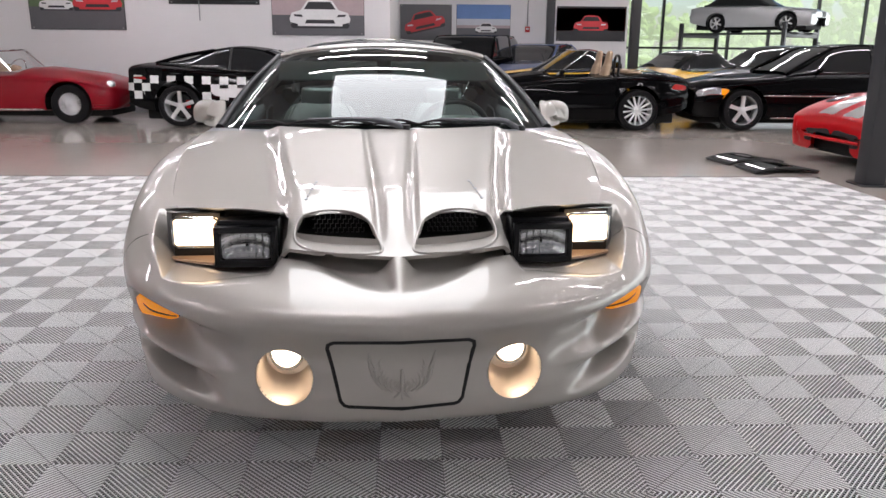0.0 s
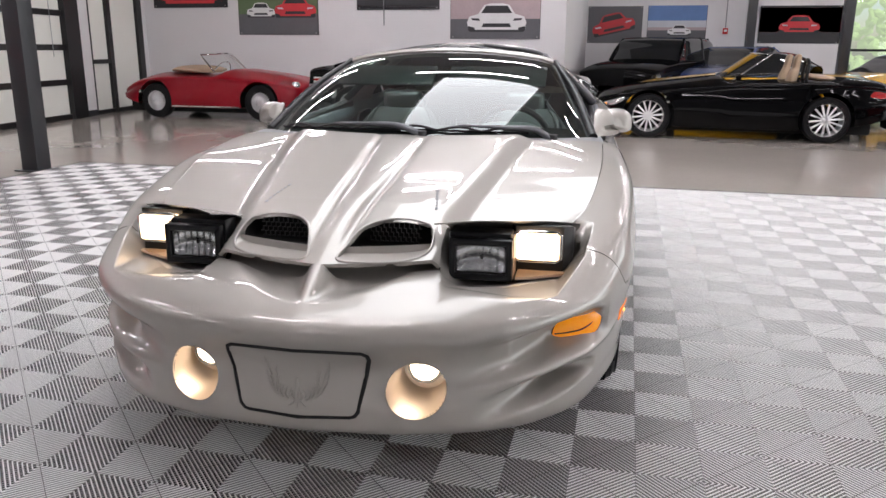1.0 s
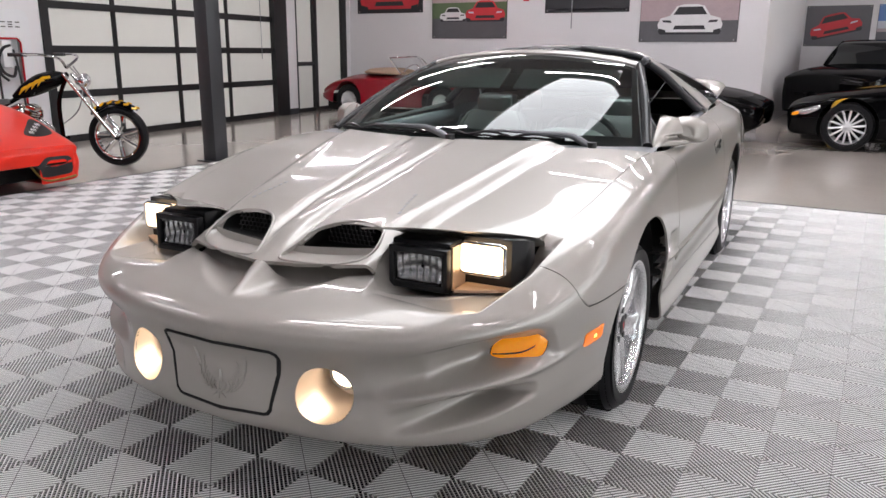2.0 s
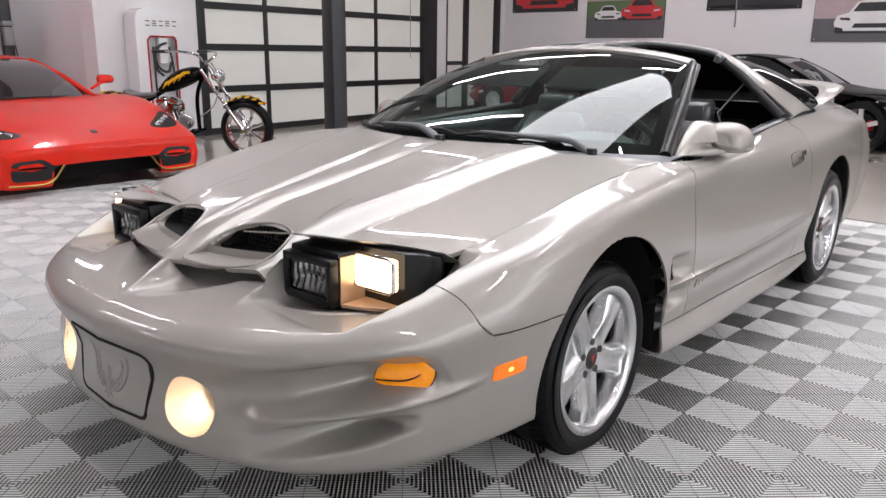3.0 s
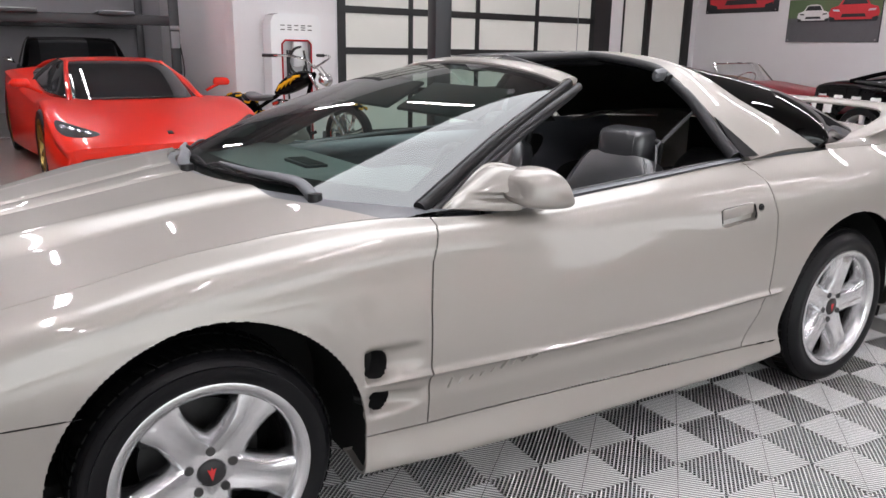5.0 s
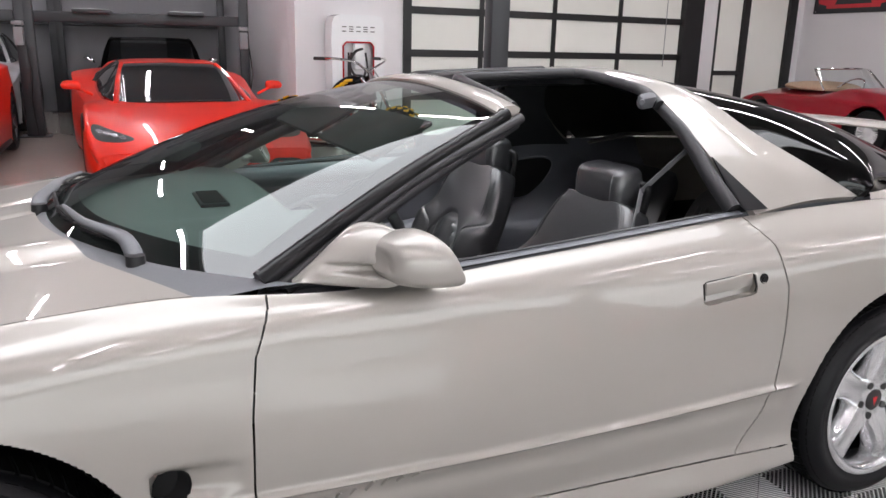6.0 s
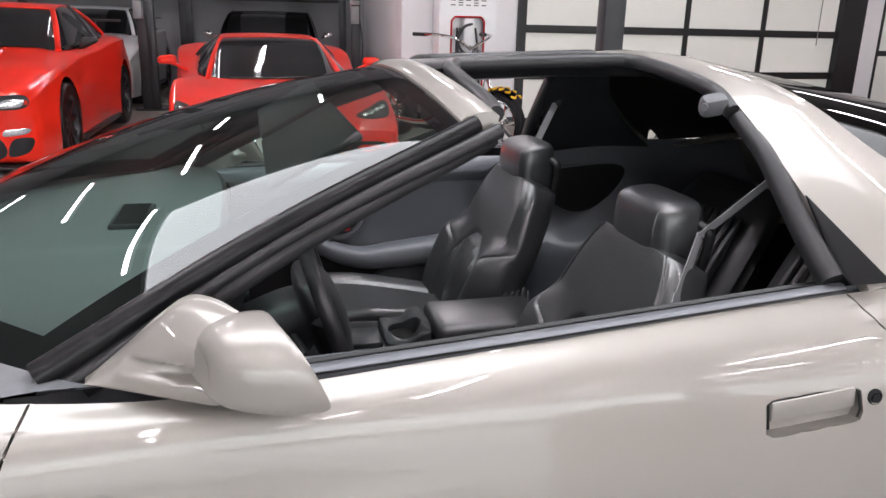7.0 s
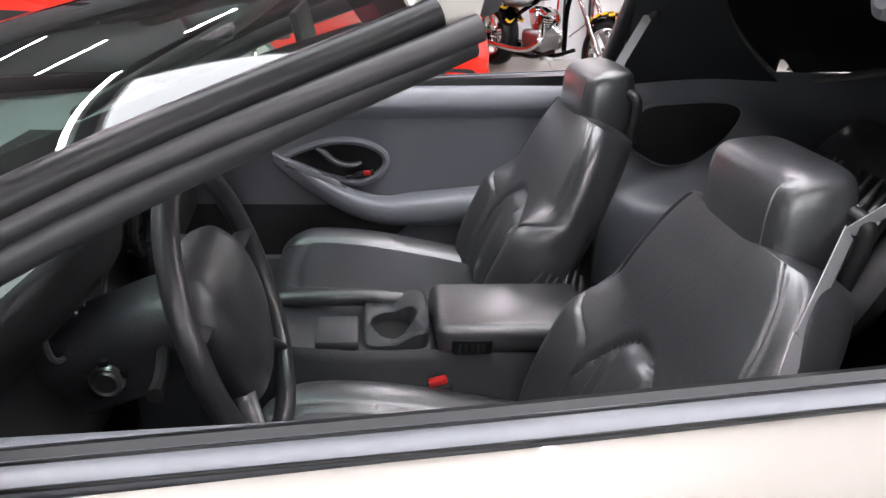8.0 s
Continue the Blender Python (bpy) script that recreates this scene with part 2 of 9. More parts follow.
def tube(bm, pts, r, n=10, smooth=0, closed=False, flat=1.0):
    """A tube along a line of points; r may be one radius or one a point."""
    P = catmull(pts, smooth, closed) if smooth else np.array(pts, float)
    k = len(P)
    R = np.interp(np.linspace(0, 1, k), np.linspace(0, 1, len(r)), r) if isinstance(r, (list, tuple)) else np.full(k, r)
    T = np.roll(P, -1, 0) - np.roll(P, 1, 0) if closed else np.gradient(P, axis=0)
    rs, up = [], None
    for p, t, rr in zip(P, T, R):
        t = Vector(t).normalized()
        if up is None:
            up = Vector((0, 0, 1)) if abs(t.z) < 0.9 else Vector((0, 1, 0))
        side = t.cross(up).normalized()
        up = side.cross(t).normalized()
        rs.append([Vector(p) + side * rr * math.cos(2 * math.pi * j / n) + up * rr * flat * math.sin(2 * math.pi * j / n) for j in range(n)])
    if closed:
        vv = [[bm.verts.new(q) for q in r0] for r0 in rs]
        for a, b in zip(vv, vv[1:] + vv[:1]):
            for j in range(n):
                bm.faces.new((a[j], a[(j + 1) % n], b[(j + 1) % n], b[j]))
    else:
        rings(bm, rs)
    return bm


def surface(ctrl, nv, nu):
    """A dense grid, nv by nu, through rows of control points."""
    C = np.array(ctrl, float)
    A = np.stack([catmull(row, nu) for row in C])
    return np.stack([catmull(A[:, j], nv) for j in range(nu)], axis=1)


def grid_mesh(bm, G, skip=None):
    nv, nu = G.shape[:2]
    vv = [[bm.verts.new(G[i, j]) for j in range(nu)] for i in range(nv)]
    for i in range(nv - 1):
        for j in range(nu - 1):
            q = [vv[i][j], vv[i][j + 1], vv[i + 1][j + 1], vv[i + 1][j]]
            try:
                bm.faces.new(q)
            except ValueError:
                pass
    return vv


def inside(p, poly):
    x, y = p
    hit = False
    n = len(poly)
    for i in range(n):
        x1, y1 = poly[i]
        x2, y2 = poly[(i + 1) % n]
        if (y1 > y) != (y2 > y) and x < (x2 - x1) * (y - y1) / (y2 - y1) + x1:
            hit = not hit
    return hit


def nearest(p, poly, closed=True):
    best, at = 1e9, p
    n = len(poly)
    for i in range(n if closed else n - 1):
        a, b = poly[i], poly[(i + 1) % n]
        dx, dy = b[0] - a[0], b[1] - a[1]
        L = dx * dx + dy * dy
        s = 0 if L == 0 else max(0, min(1, ((p[0] - a[0]) * dx + (p[1] - a[1]) * dy) / L))
        q = (a[0] + s * dx, a[1] + s * dy)
        d = (q[0] - p[0]) ** 2 + (q[1] - p[1]) ** 2
        if d < best:
            best, at = d, q
    return at, math.sqrt(best)


AX = {"xy": (0, 1), "yz": (1, 2), "xz": (0, 2)}


def cut(bm, poly, plane, keep=lambda c: True, limit=0.06, take=False):
    """Takes out the faces inside a flat outline and draws the new edge onto that outline."""
    a, b = AX[plane]
    lo = (min(p[0] for p in poly), min(p[1] for p in poly))
    hi = (max(p[0] for p in poly), max(p[1] for p in poly))
    gone = []
    for f in bm.faces:
        c = f.calc_center_median()
        if lo[0] <= c[a] <= hi[0] and lo[1] <= c[b] <= hi[1] and keep(c) and inside((c[a], c[b]), poly):
            gone.append(f)
    gs = set(gone)
    edge = {v for f in gone for v in f.verts if any(g not in gs for g in v.link_faces)}
    for v in edge:
        q, d = nearest((v.co[a], v.co[b]), poly)
        if d < limit:
            v.co[a], v.co[b] = q
    taken = None
    if take:
        taken = bmesh.new()
        mp = {}
        for f in gone:
            for v in f.verts:
                if v not in mp:
                    mp[v] = taken.verts.new(v.co)
            taken.faces.new([mp[v] for v in f.verts])
    bmesh.ops.delete(bm, geom=gone, context="FACES")
    return taken


def rim_in(bm, depth, pull=0.0024):
    """Turns the open edges of a panel inwards, so that panels meet in a dark gap."""
    bm.normal_update()
    be = [e for e in bm.edges if len(e.link_faces) == 1 and not all(abs(v.co.x) < 1e-4 for v in e.verts)]
    bv = {v for e in be for v in e.verts}
    nrm = {v: v.normal.copy() for v in bv}
    for v in bv:
        inn = [e.other_vert(v).co for e in v.link_edges if e.other_vert(v) not in bv]
        if inn:
            d = sum(inn, Vector()) / len(inn) - v.co
            if d.length > 1e-6:
                v.co += d.normalized() * pull
    r = bmesh.ops.extrude_edge_only(bm, edges=be)
    for v in (g for g in r["geom"] if isinstance(g, bmesh.types.BMVert)):
        for e in v.link_edges:
            w = e.other_vert(v)
            if w in nrm:
                v.co -= nrm[w] * depth
                break
    return bm


def mirrored(bm):
    """Adds the other half, mirrored in x, and joins the two along the middle."""
    r = bmesh.ops.duplicate(bm, geom=bm.verts[:] + bm.edges[:] + bm.faces[:])
    vs = [g for g in r["geom"] if isinstance(g, bmesh.types.BMVert)]
    for v in vs:
        v.co.x = -v.co.x
    bmesh.ops.reverse_faces(bm, faces=[g for g in r["geom"] if isinstance(g, bmesh.types.BMFace)])
    bmesh.ops.remove_doubles(bm, verts=[v for v in bm.verts if abs(v.co.x) < 2e-4], dist=3e-4)
    return bm


def flipped(bm):
    for v in bm.verts:
        v.co.x = -v.co.x
    bmesh.ops.reverse_faces(bm, faces=bm.faces[:])
    return bm


def blob(bm, spine, n=28, p=3.0):
    """A padded form: superellipse sections (centre, half width along x, half depth, tilt in degrees) along a spine, with rounded ends."""
    rs = []
    for c, w, d, tilt in spine:
        t = radians(tilt)
        r = []
        for k in range(n):
            a = 2 * math.pi * k / n
            ca, sa = math.cos(a), math.sin(a)
            x = w * math.copysign(abs(ca) ** (2 / p), ca)
            y = d * math.copysign(abs(sa) ** (2 / p), sa)
            r.append((c[0] + x, c[1] + y * math.cos(t), c[2] + y * math.sin(t)))
        rs.append(r)
    R = np.array(rs)
    m = (len(rs) - 1) * 5 + 1
    S = np.stack([catmull(R[:, j], m) for j in range(n)], axis=1)
    rings(bm, [[tuple(q) for q in row] for row in S])
    return bm


# ---- the hall ----
FLOOR = -0.014
WALL_X0, WALL_Y0, WALL_SLOPE = -8.0, 6.0, -0.152
SLANT = math.degrees(math.atan(-WALL_SLOPE))


def wall_at(y, off=0.0, z=0.0):
    """A place on the side wall with the overhead door; off is the distance out into the hall."""
    return Vector((WALL_X0 + WALL_SLOPE * (y - WALL_Y0) + off, y, z))


def slab(name, x0, x1, y0, y1, z0, z1, material, label):
    c = ((x0 + x1) / 2, (y0 + y1) / 2, (z0 + z1) / 2)
    return solo(name, boxes((c, (x1 - x0, y1 - y0, z1 - z0))), material, label, "", "", "structure", smooth=False)


slab("floor", -15, 22, -9, 40, FLOOR - 0.2, FLOOR, CONCRETE, "polished grey beige concrete hall floor")
slab("ceiling", -15, 20.5, -9, 33.3, 4.6, 4.8, CEILING, "grey painted hall ceiling deck")
slab("wall_back", -9.5, -0.45, 15.2, 15.5, FLOOR, 4.6, WALLPAINT, "white painted wall hung with car posters")
slab("wall_recess_side", -0.75, -0.45, 15.503, 20.5, FLOOR, 4.6, WALLPAINT, "white painted side wall of the recess")
slab("wall_recess", -0.75, 5.45, 20.503, 20.8, FLOOR, 4.6, WALLPAINT, "white painted far wall with three posters")
slab("wall_recess_end", 5.15, 5.45, 20.803, 33.0, FLOOR, 4.6, WALLPAINT, "white painted wall beside the far windows")
slab("wall_right", 20.2, 20.5, -9, 33.0, FLOOR, 0.35, WALLPAINT, "low white wall under the unseen side windows")
slab("wall_front", -15, 20.5, -9.3, -9.0, FLOOR, 4.6, GREYWALL, "plain grey hall wall")
slab("wall_bay_side", -14.0, -8.03, 5.37, 5.62, FLOOR, 4.6, WALLPAINT, "white painted return wall of the lift bay")
slab("wall_bay_back", -14.3, -14.0, -9, 5.62, FLOOR, 4.6, GREYWALL, "grey wall at the back of the lift bay")
slab("baseboard", -13.98, -8.0, 5.355, 5.369, FLOOR, 0.10, COLUMN, "dark baseboard of the return wall")
slab("baseboard", -9.3, -0.45, 15.185, 15.199, FLOOR, 0.09, GREYPLASTIC, "grey baseboard of the poster wall")

# side wall with the overhead door, built along its slant
side = Matrix.Translation(wall_at(5.37)) @ Matrix.Rotation(radians(SLANT), 4, "Z")
K = 1 / math.cos(radians(SLANT))


def along(y):
    return (y - 5.37) * K


def on_side(name, y0, y1, z0, z1, out0, out1, material, label, parent=None):
    a, b = along(y0), along(y1)
    bm = boxes((((out0 + out1) / 2, (a + b) / 2, (z0 + z1) / 2), (out1 - out0, b - a, z1 - z0)))
    ob = part(name, bm, material, parent, "", False)
    if parent is None:
        ob.matrix_world = side
        tagged(ob, label, "", "", "structure")
    return ob


DOOR_Y = (6.93, 12.12)
on_side("wall_side_a", 5.37, DOOR_Y[0], FLOOR, 4.6, -0.3, 0, WALLPAINT, "white painted wall behind the charging post")
on_side("wall_side_b", 12.55, 12.9, FLOOR, 4.6, -0.3, 0.03, WALLPAINT, "white painted pier between the doors")
on_side("wall_side_c", DOOR_Y[0], 12.55, 3.42, 4.6, -0.3, 0, WALLPAINT, "white painted wall over the overhead door")
on_side("wall_side_d", 12.9, 15.25, 2.75, 4.6, -0.3, 0, WALLPAINT, "white painted wall over the glazed door")
on_side("baseboard", 12.55, 12.9, FLOOR, 0.1, 0.031, 0.045, COLUMN, "dark baseboard of the pier")
on_side("baseboard", 5.38, DOOR_Y[0], FLOOR, 0.1, 0.001, 0.015, COLUMN, "dark baseboard under the charging post")
door = thing("door_1", "black framed overhead door with frosted panels", "door", side, "", "structure")
on_side("frame", DOOR_Y[0] - 0.03, DOOR_Y[0] + 0.09, FLOOR, 3.42, -0.1, 0.03, BLACKFRAME, "", door)
on_side("frame", 12.12, 12.55, FLOOR, 3.42, -0.1, 0.06, BLACKFRAME, "", door)
ROWS_Z = [0.03, 0.64, 1.24, 1.82, 2.4, 2.98, 3.4]
COLS_Y = [7.02, 8.17, 9.47, 10.77, 12.12]
for z in ROWS_Z:
    on_side("rail", DOOR_Y[0] + 0.09, 12.12, z - 0.05, z + 0.05, -0.06, 0.0, BLACKFRAME, "", door)
for z0, z1 in zip(ROWS_Z, ROWS_Z[1:]):
    for y in COLS_Y[1:-1]:
        on_side("stile", y - 0.035, y + 0.035, z0 + 0.05, z1 - 0.05, -0.06, -0.003, BLACKFRAME, "", door)
    for y0, y1 in zip(COLS_Y, COLS_Y[1:]):
        on_side("pane", y0 + 0.02, y1 - 0.02, z0 + 0.04, z1 - 0.04, -0.045, -0.03, FROST, "", door)
bm = bmesh.new()
cyl(bm, (0.01, along(11.75), FLOOR + 1.1), (0.01, along(11.75), 3.4), 0.006, n=8)
part("pull_cord", bm, GREYPLASTIC, door)
gd = thing("door_2", "black framed glazed side door with frosted glass", "door", side, "", "structure")
for y0, y1 in ((12.905, 12.97), (13.6, 13.74), (14.8, 15.0)):
    on_side("stile", y0, y1, FLOOR, 2.75, -0.1, 0.02, BLACKFRAME, "", gd)
for y0, y1 in ((12.97, 13.6), (13.74, 14.8)):
    for z in (0.03, 0.98, 2.7):
        if z == 0.98 and y0 > 13:
            continue
        on_side("rail", y0, y1, z - 0.04, z + 0.04, -0.1, 0.01, BLACKFRAME, "", gd)
    on_side("pane", y0, y1, 0.05, 2.68, -0.06, -0.045, FROST, "", gd)
on_side("wall_side_e", 15.0, 15.25, FLOOR, 2.75, -0.3, 0.0, WALLPAINT, "white wall end beside the glazed door")

# window wall and what lies outside it
wall_w = thing("window_1", "tall daylight windows with slim dark mullions", "window", None, "", "structure")
for x in (5.55, 8.3, 10.1, 12.9, 14.6, 16.6, 18.6, 20.1):
    part("mullion", boxes(((x, 33.0, 2.3), (0.1, 0.14, 4.6))), BLACKFRAME, wall_w)
for z in (0.25, 1.32, 4.3):
    part("transom", boxes(((12.85, 33.0, z), (14.6, 0.12, 0.09))), BLACKFRAME, wall_w)
p = part("pane", boxes(((12.85, 33.02, 2.3), (14.6, 0.012, 4.4))), CLEAR, wall_w)
p.visible_shadow = False
# Unseen side glazing, added to carry the fill lamp.
wall_e = thing("unseen_side_window", "unseen side windows with slim dark mullions, added for fill light", "window", None, "", "structure")
for y in range(-9, 34, 3):
    part("mullion", boxes(((20.3, min(max(y, -8.9), 32.8), 2.45), (0.14, 0.1, 4.2))), BLACKFRAME, wall_e)
part("transom", boxes(((20.3, 12.0, 3.2), (0.12, 41.8, 0.08))), BLACKFRAME, wall_e)
p = part("pane", boxes(((20.32, 12.0, 2.45), (0.012, 41.8, 4.2))), CLEAR, wall_e)
p.visible_shadow = False
# Area lamp added in the unseen windows to brighten the car's side and cabin.
side_fill = new("added_side_fill", bpy.data.lights.new("added_side_fill", "AREA"))
side_fill.data.shape, side_fill.data.size, side_fill.data.size_y = "RECTANGLE", 40.0, 3.9
side_fill.data.energy, side_fill.data.color = 1500.0, (0.95, 0.98, 1.0)
side_fill.matrix_world = look((20.1, 12.0, 2.5), (0, 12.0, 2.2))
slab("ground", -60, 90, 40.0, 90, FLOOR - 0.3, FLOOR - 0.05, principled("grass", (0.09, 0.13, 0.04), 0.9, grain=0.3, grain_size=3), "mown grass outside the windows")
rnd = random.Random(5)
bm = bmesh.new()
for k in range(2200):
    x, z = rnd.uniform(4, 60), rnd.uniform(0.2, 8.5)
    if z > 3.2 + 2.6 * noise.noise(Vector((x * 0.25, 0, 0))) + 0.09 * (x - 6):
        continue
    y, s = rnd.uniform(52, 57), rnd.uniform(0.25, 0.75)
    bmesh.ops.create_icosphere(bm, subdivisions=1, radius=s, matrix=Matrix.Translation((x, y, z)) @ Euler((rnd.random() * 3, rnd.random() * 3, 0)).to_matrix().to_4x4() @ Matrix.Diagonal((1, 0.6, 0.6, 1)))
solo("tree_line", bm, FOLIAGE, "distant green trees outside the windows, glowing in place of daylight", "trees", "", "stuff", smooth=False)

# columns
def column(x, y, r=0.1):
    b = bmesh.new()
    box(b, (0, 0, 2.3 + FLOOR / 2), (2 * r, 2 * r, 4.6 - FLOOR), 0.012)
    box(b, (0, 0, FLOOR + 0.006), (2 * r + 0.1, 2 * r + 0.1, 0.012))
    return solo("column", b, COLUMN, "charcoal painted square steel column", "column", "hall columns", "structure", Matrix.Translation((x, y, 0)))


for x, y in ((-5.15, 6.98), (4.55, 7.33), (3.38, 20.1), (4.95, 17.9)):
    column(x, y, 0.1)

# large bright ceiling panel over the car
t = thing("ceiling_light_panel", "large bright white diffuser panel hung under the ceiling", "ceiling light", pose(-0.03, 5.05, 4.4))
PW, PL = 1.07, 3.05
part("panel_frame", boxes(((0, -PL - 0.03, 0.03), (2 * PW + 0.1, 0.05, 0.1)), ((0, PL + 0.03, 0.03), (2 * PW + 0.1, 0.05, 0.1)), ((-PW - 0.03, 0, 0.03), (0.05, 2 * PL, 0.1)), ((PW + 0.03, 0, 0.03), (0.05, 2 * PL, 0.1))), WHITEPLASTIC, t)
part("diffuser", boxes(((0, 0, 0.02), (2 * PW, 2 * PL, 0.01))), PANEL, t)
part("back_tray", boxes(((0, 0, 0.1), (2 * PW + 0.1, 2 * PL + 0.1, 0.03))), WHITEPLASTIC, t)
part("hanger", boxes(((0, 0, 0.16), (0.03, 0.03, 0.1))), STEEL, t)

# ceiling lights: rows of slim strips across the hall
def strip_light(x, y, length=2.3):
    t = thing("ceiling_light", "slim white ceiling light with a lit diffuser strip", "ceiling light", pose(x, y, 4.3), "ceiling lights")
    part("housing", boxes(((0, 0, 0.05), (length, 0.1, 0.06)), bevel=0.01), WHITEPLASTIC, t)
    part("diffuser_strip", boxes(((0, 0, 0.012), (length - 0.04, 0.053, 0.02)), bevel=0.006), LED, t)
    part("hanger", boxes(((0, 0, 0.19), (0.02, 0.02, 0.22))), STEEL, t)
    return t


STRIP_X = (-9.6, -5.1, -0.6, 3.9, 8.4, 12.9)
for y in (-3.0, 1.75, 8.6, 11.0, 13.4, 17.0, 21.5, 26.0):
    for x in STRIP_X:
        if not (y > 14 and x < 0 or y > 20 and x < 5 or y > 8 and x < -8 or y < 0 and x > 9):
            strip_light(x, y)
# Bay strip at x -9.6 is unseen, added to brighten the parked cars.
for x, y in ((-9.6, 3.6), (-5.1, 0.0), (3.9, 3.6), (8.4, 3.6)):
    strip_light(x, y)
for x in (-7.2, -2.7, 2.5, 7.0, 11.5):
    strip_light(x, 5.3)


# ---- the pewter coupe ----
coupe = thing("sports_coupe", "pewter silver sports coupe with its roof panels off and lamps raised", "car", pose(0.0796, 3.1335, 0, 0, 0, 4.0))
HUB_Z = 0.303

# lines of the lower body from the middle of the nose round the side to the tail: (x, y, z) at sixteen stations
Y_SIDE = [0.0, 0.4, 0.8, 1.3, 1.9, 2.567, 3.1]


def line(front, side_x, side_z, rear):
    return front + [(x, y, z) for x, y, z in zip(side_x, Y_SIDE, side_z)] + rear


LOWER = [
    line([(0, -0.98, 0.235), (0.3, -0.95, 0.235), (0.5, -0.87, 0.23), (0.64, -0.72, 0.225), (0.72, -0.58, 0.23), (0.76, -0.4, 0.24)],
         [0.80, 0.80, 0.80, 0.80, 0.80, 0.80, 0.78], [0.24, 0.225, 0.2, 0.2, 0.2, 0.24, 0.28], [(0.72, 3.42, 0.3), (0.46, 3.6, 0.31), (0, 3.64, 0.31)]),
    line([(0, -1.12, 0.225), (0.3, -1.09, 0.225), (0.56, -0.99, 0.22), (0.735, -0.81, 0.215), (0.815, -0.62, 0.22), (0.87, -0.4, 0.23)],
         [0.895, 0.925, 0.93, 0.93, 0.93, 0.905, 0.88], [0.23, 0.215, 0.195, 0.19, 0.19, 0.23, 0.27], [(0.80, 3.5, 0.29), (0.5, 3.7, 0.3), (0, 3.74, 0.3)]),
    line([(0, -1.145, 0.30), (0.3, -1.115, 0.30), (0.57, -1.01, 0.30), (0.755, -0.83, 0.305), (0.84, -0.63, 0.31), (0.89, -0.4, 0.315)],
         [0.915, 0.92, 0.915, 0.915, 0.915, 0.92, 0.90], [0.32, 0.315, 0.305, 0.305, 0.305, 0.32, 0.34], [(0.83, 3.52, 0.36), (0.51, 3.74, 0.37), (0, 3.78, 0.37)]),
    line([(0, -1.135, 0.42), (0.3, -1.10, 0.42), (0.575, -0.995, 0.42), (0.77, -0.805, 0.425), (0.86, -0.6, 0.43), (0.905, -0.4, 0.44)],
         [0.935, 0.94, 0.94, 0.94, 0.94, 0.94, 0.915], [0.455, 0.471, 0.459, 0.452, 0.461, 0.49, 0.5], [(0.85, 3.55, 0.48), (0.52, 3.78, 0.47), (0, 3.82, 0.47)]),
    line([(0, -1.17, 0.515), (0.3, -1.14, 0.518), (0.58, -1.035, 0.525), (0.78, -0.84, 0.54), (0.875, -0.62, 0.553), (0.92, -0.4, 0.565)],
         [0.945, 0.94, 0.935, 0.935, 0.935, 0.945, 0.92], [0.59, 0.595, 0.595, 0.60, 0.61, 0.625, 0.62], [(0.855, 3.56, 0.6), (0.52, 3.80, 0.58), (0, 3.84, 0.58)]),
    line([(0, -1.13, 0.565), (0.3, -1.10, 0.57), (0.57, -0.985, 0.585), (0.76, -0.79, 0.612), (0.862, -0.585, 0.638), (0.91, -0.38, 0.663)],
         [0.935, 0.925, 0.915, 0.915, 0.92, 0.94, 0.91], [0.71, 0.72, 0.715, 0.725, 0.74, 0.76, 0.745], [(0.84, 3.55, 0.72), (0.5, 3.79, 0.7), (0, 3.83, 0.7)]),
    line([(0, -1.045, 0.598), (0.3, -1.0, 0.605), (0.53, -0.89, 0.628), (0.715, -0.71, 0.664), (0.825, -0.53, 0.702), (0.88, -0.35, 0.735)],
         [0.905, 0.90, 0.89, 0.885, 0.885, 0.91, 0.875], [0.798, 0.82, 0.825, 0.835, 0.85, 0.86, 0.86], [(0.80, 3.5, 0.84), (0.49, 3.72, 0.82), (0, 3.76, 0.82)]),
    line([(0, -0.945, 0.625), (0.3, -0.875, 0.635), (0.48, -0.78, 0.655), (0.645, -0.62, 0.695), (0.735, -0.46, 0.735), (0.775, -0.28, 0.775)],
         [0.805, 0.815, 0.835, 0.825, 0.805, 0.80, 0.76], [0.835, 0.868, 0.852, 0.886, 0.925, 0.942, 0.93], [(0.69, 3.4, 0.92), (0.42, 3.56, 0.91), (0, 3.6, 0.91)]),
]
NU, NV = 560, 230
G = surface(LOWER, NV, NU)
# hollow bowl of the nose with a beak down its middle
xx, yy, zz = G[..., 0], G[..., 1], G[..., 2]
bw = np.interp(yy, [-1.09, -1.04, -0.93], [0.006, 0.018, 0.036])
rim_y = -1.09 + 0.17 * (np.abs(xx) / 0.25) ** 2
bowl = np.clip((yy - rim_y) / 0.1, 0, 1)
bowl = bowl * bowl * (3 - 2 * bowl) * np.clip((0.345 - np.abs(xx)) / 0.06, 0, 1) * (1 - 1 / (1 + (xx / bw) ** 4)) * (yy < -0.7) * (zz > 0.54)
G[..., 2] -= 0.022 * bowl
G[..., 1] += 0.012 * bowl
beak = (1 / (1 + (xx / bw) ** 4)) * np.clip((yy + 1.08) / 0.13, 0, 1) ** 1.4 * (yy < -0.7) * (zz > 0.54)
G[..., 2] += 0.034 * beak
# pocket under the turn lamp, ridge below it and the brake duct under the ridge
ax = np.abs(xx)
nose = (yy < -0.5) * 1.0
hol = np.exp(-((zz - np.interp(ax, [0.45, 0.65, 0.8], [0.43, 0.458, 0.48])) / 0.05) ** 4) * nose
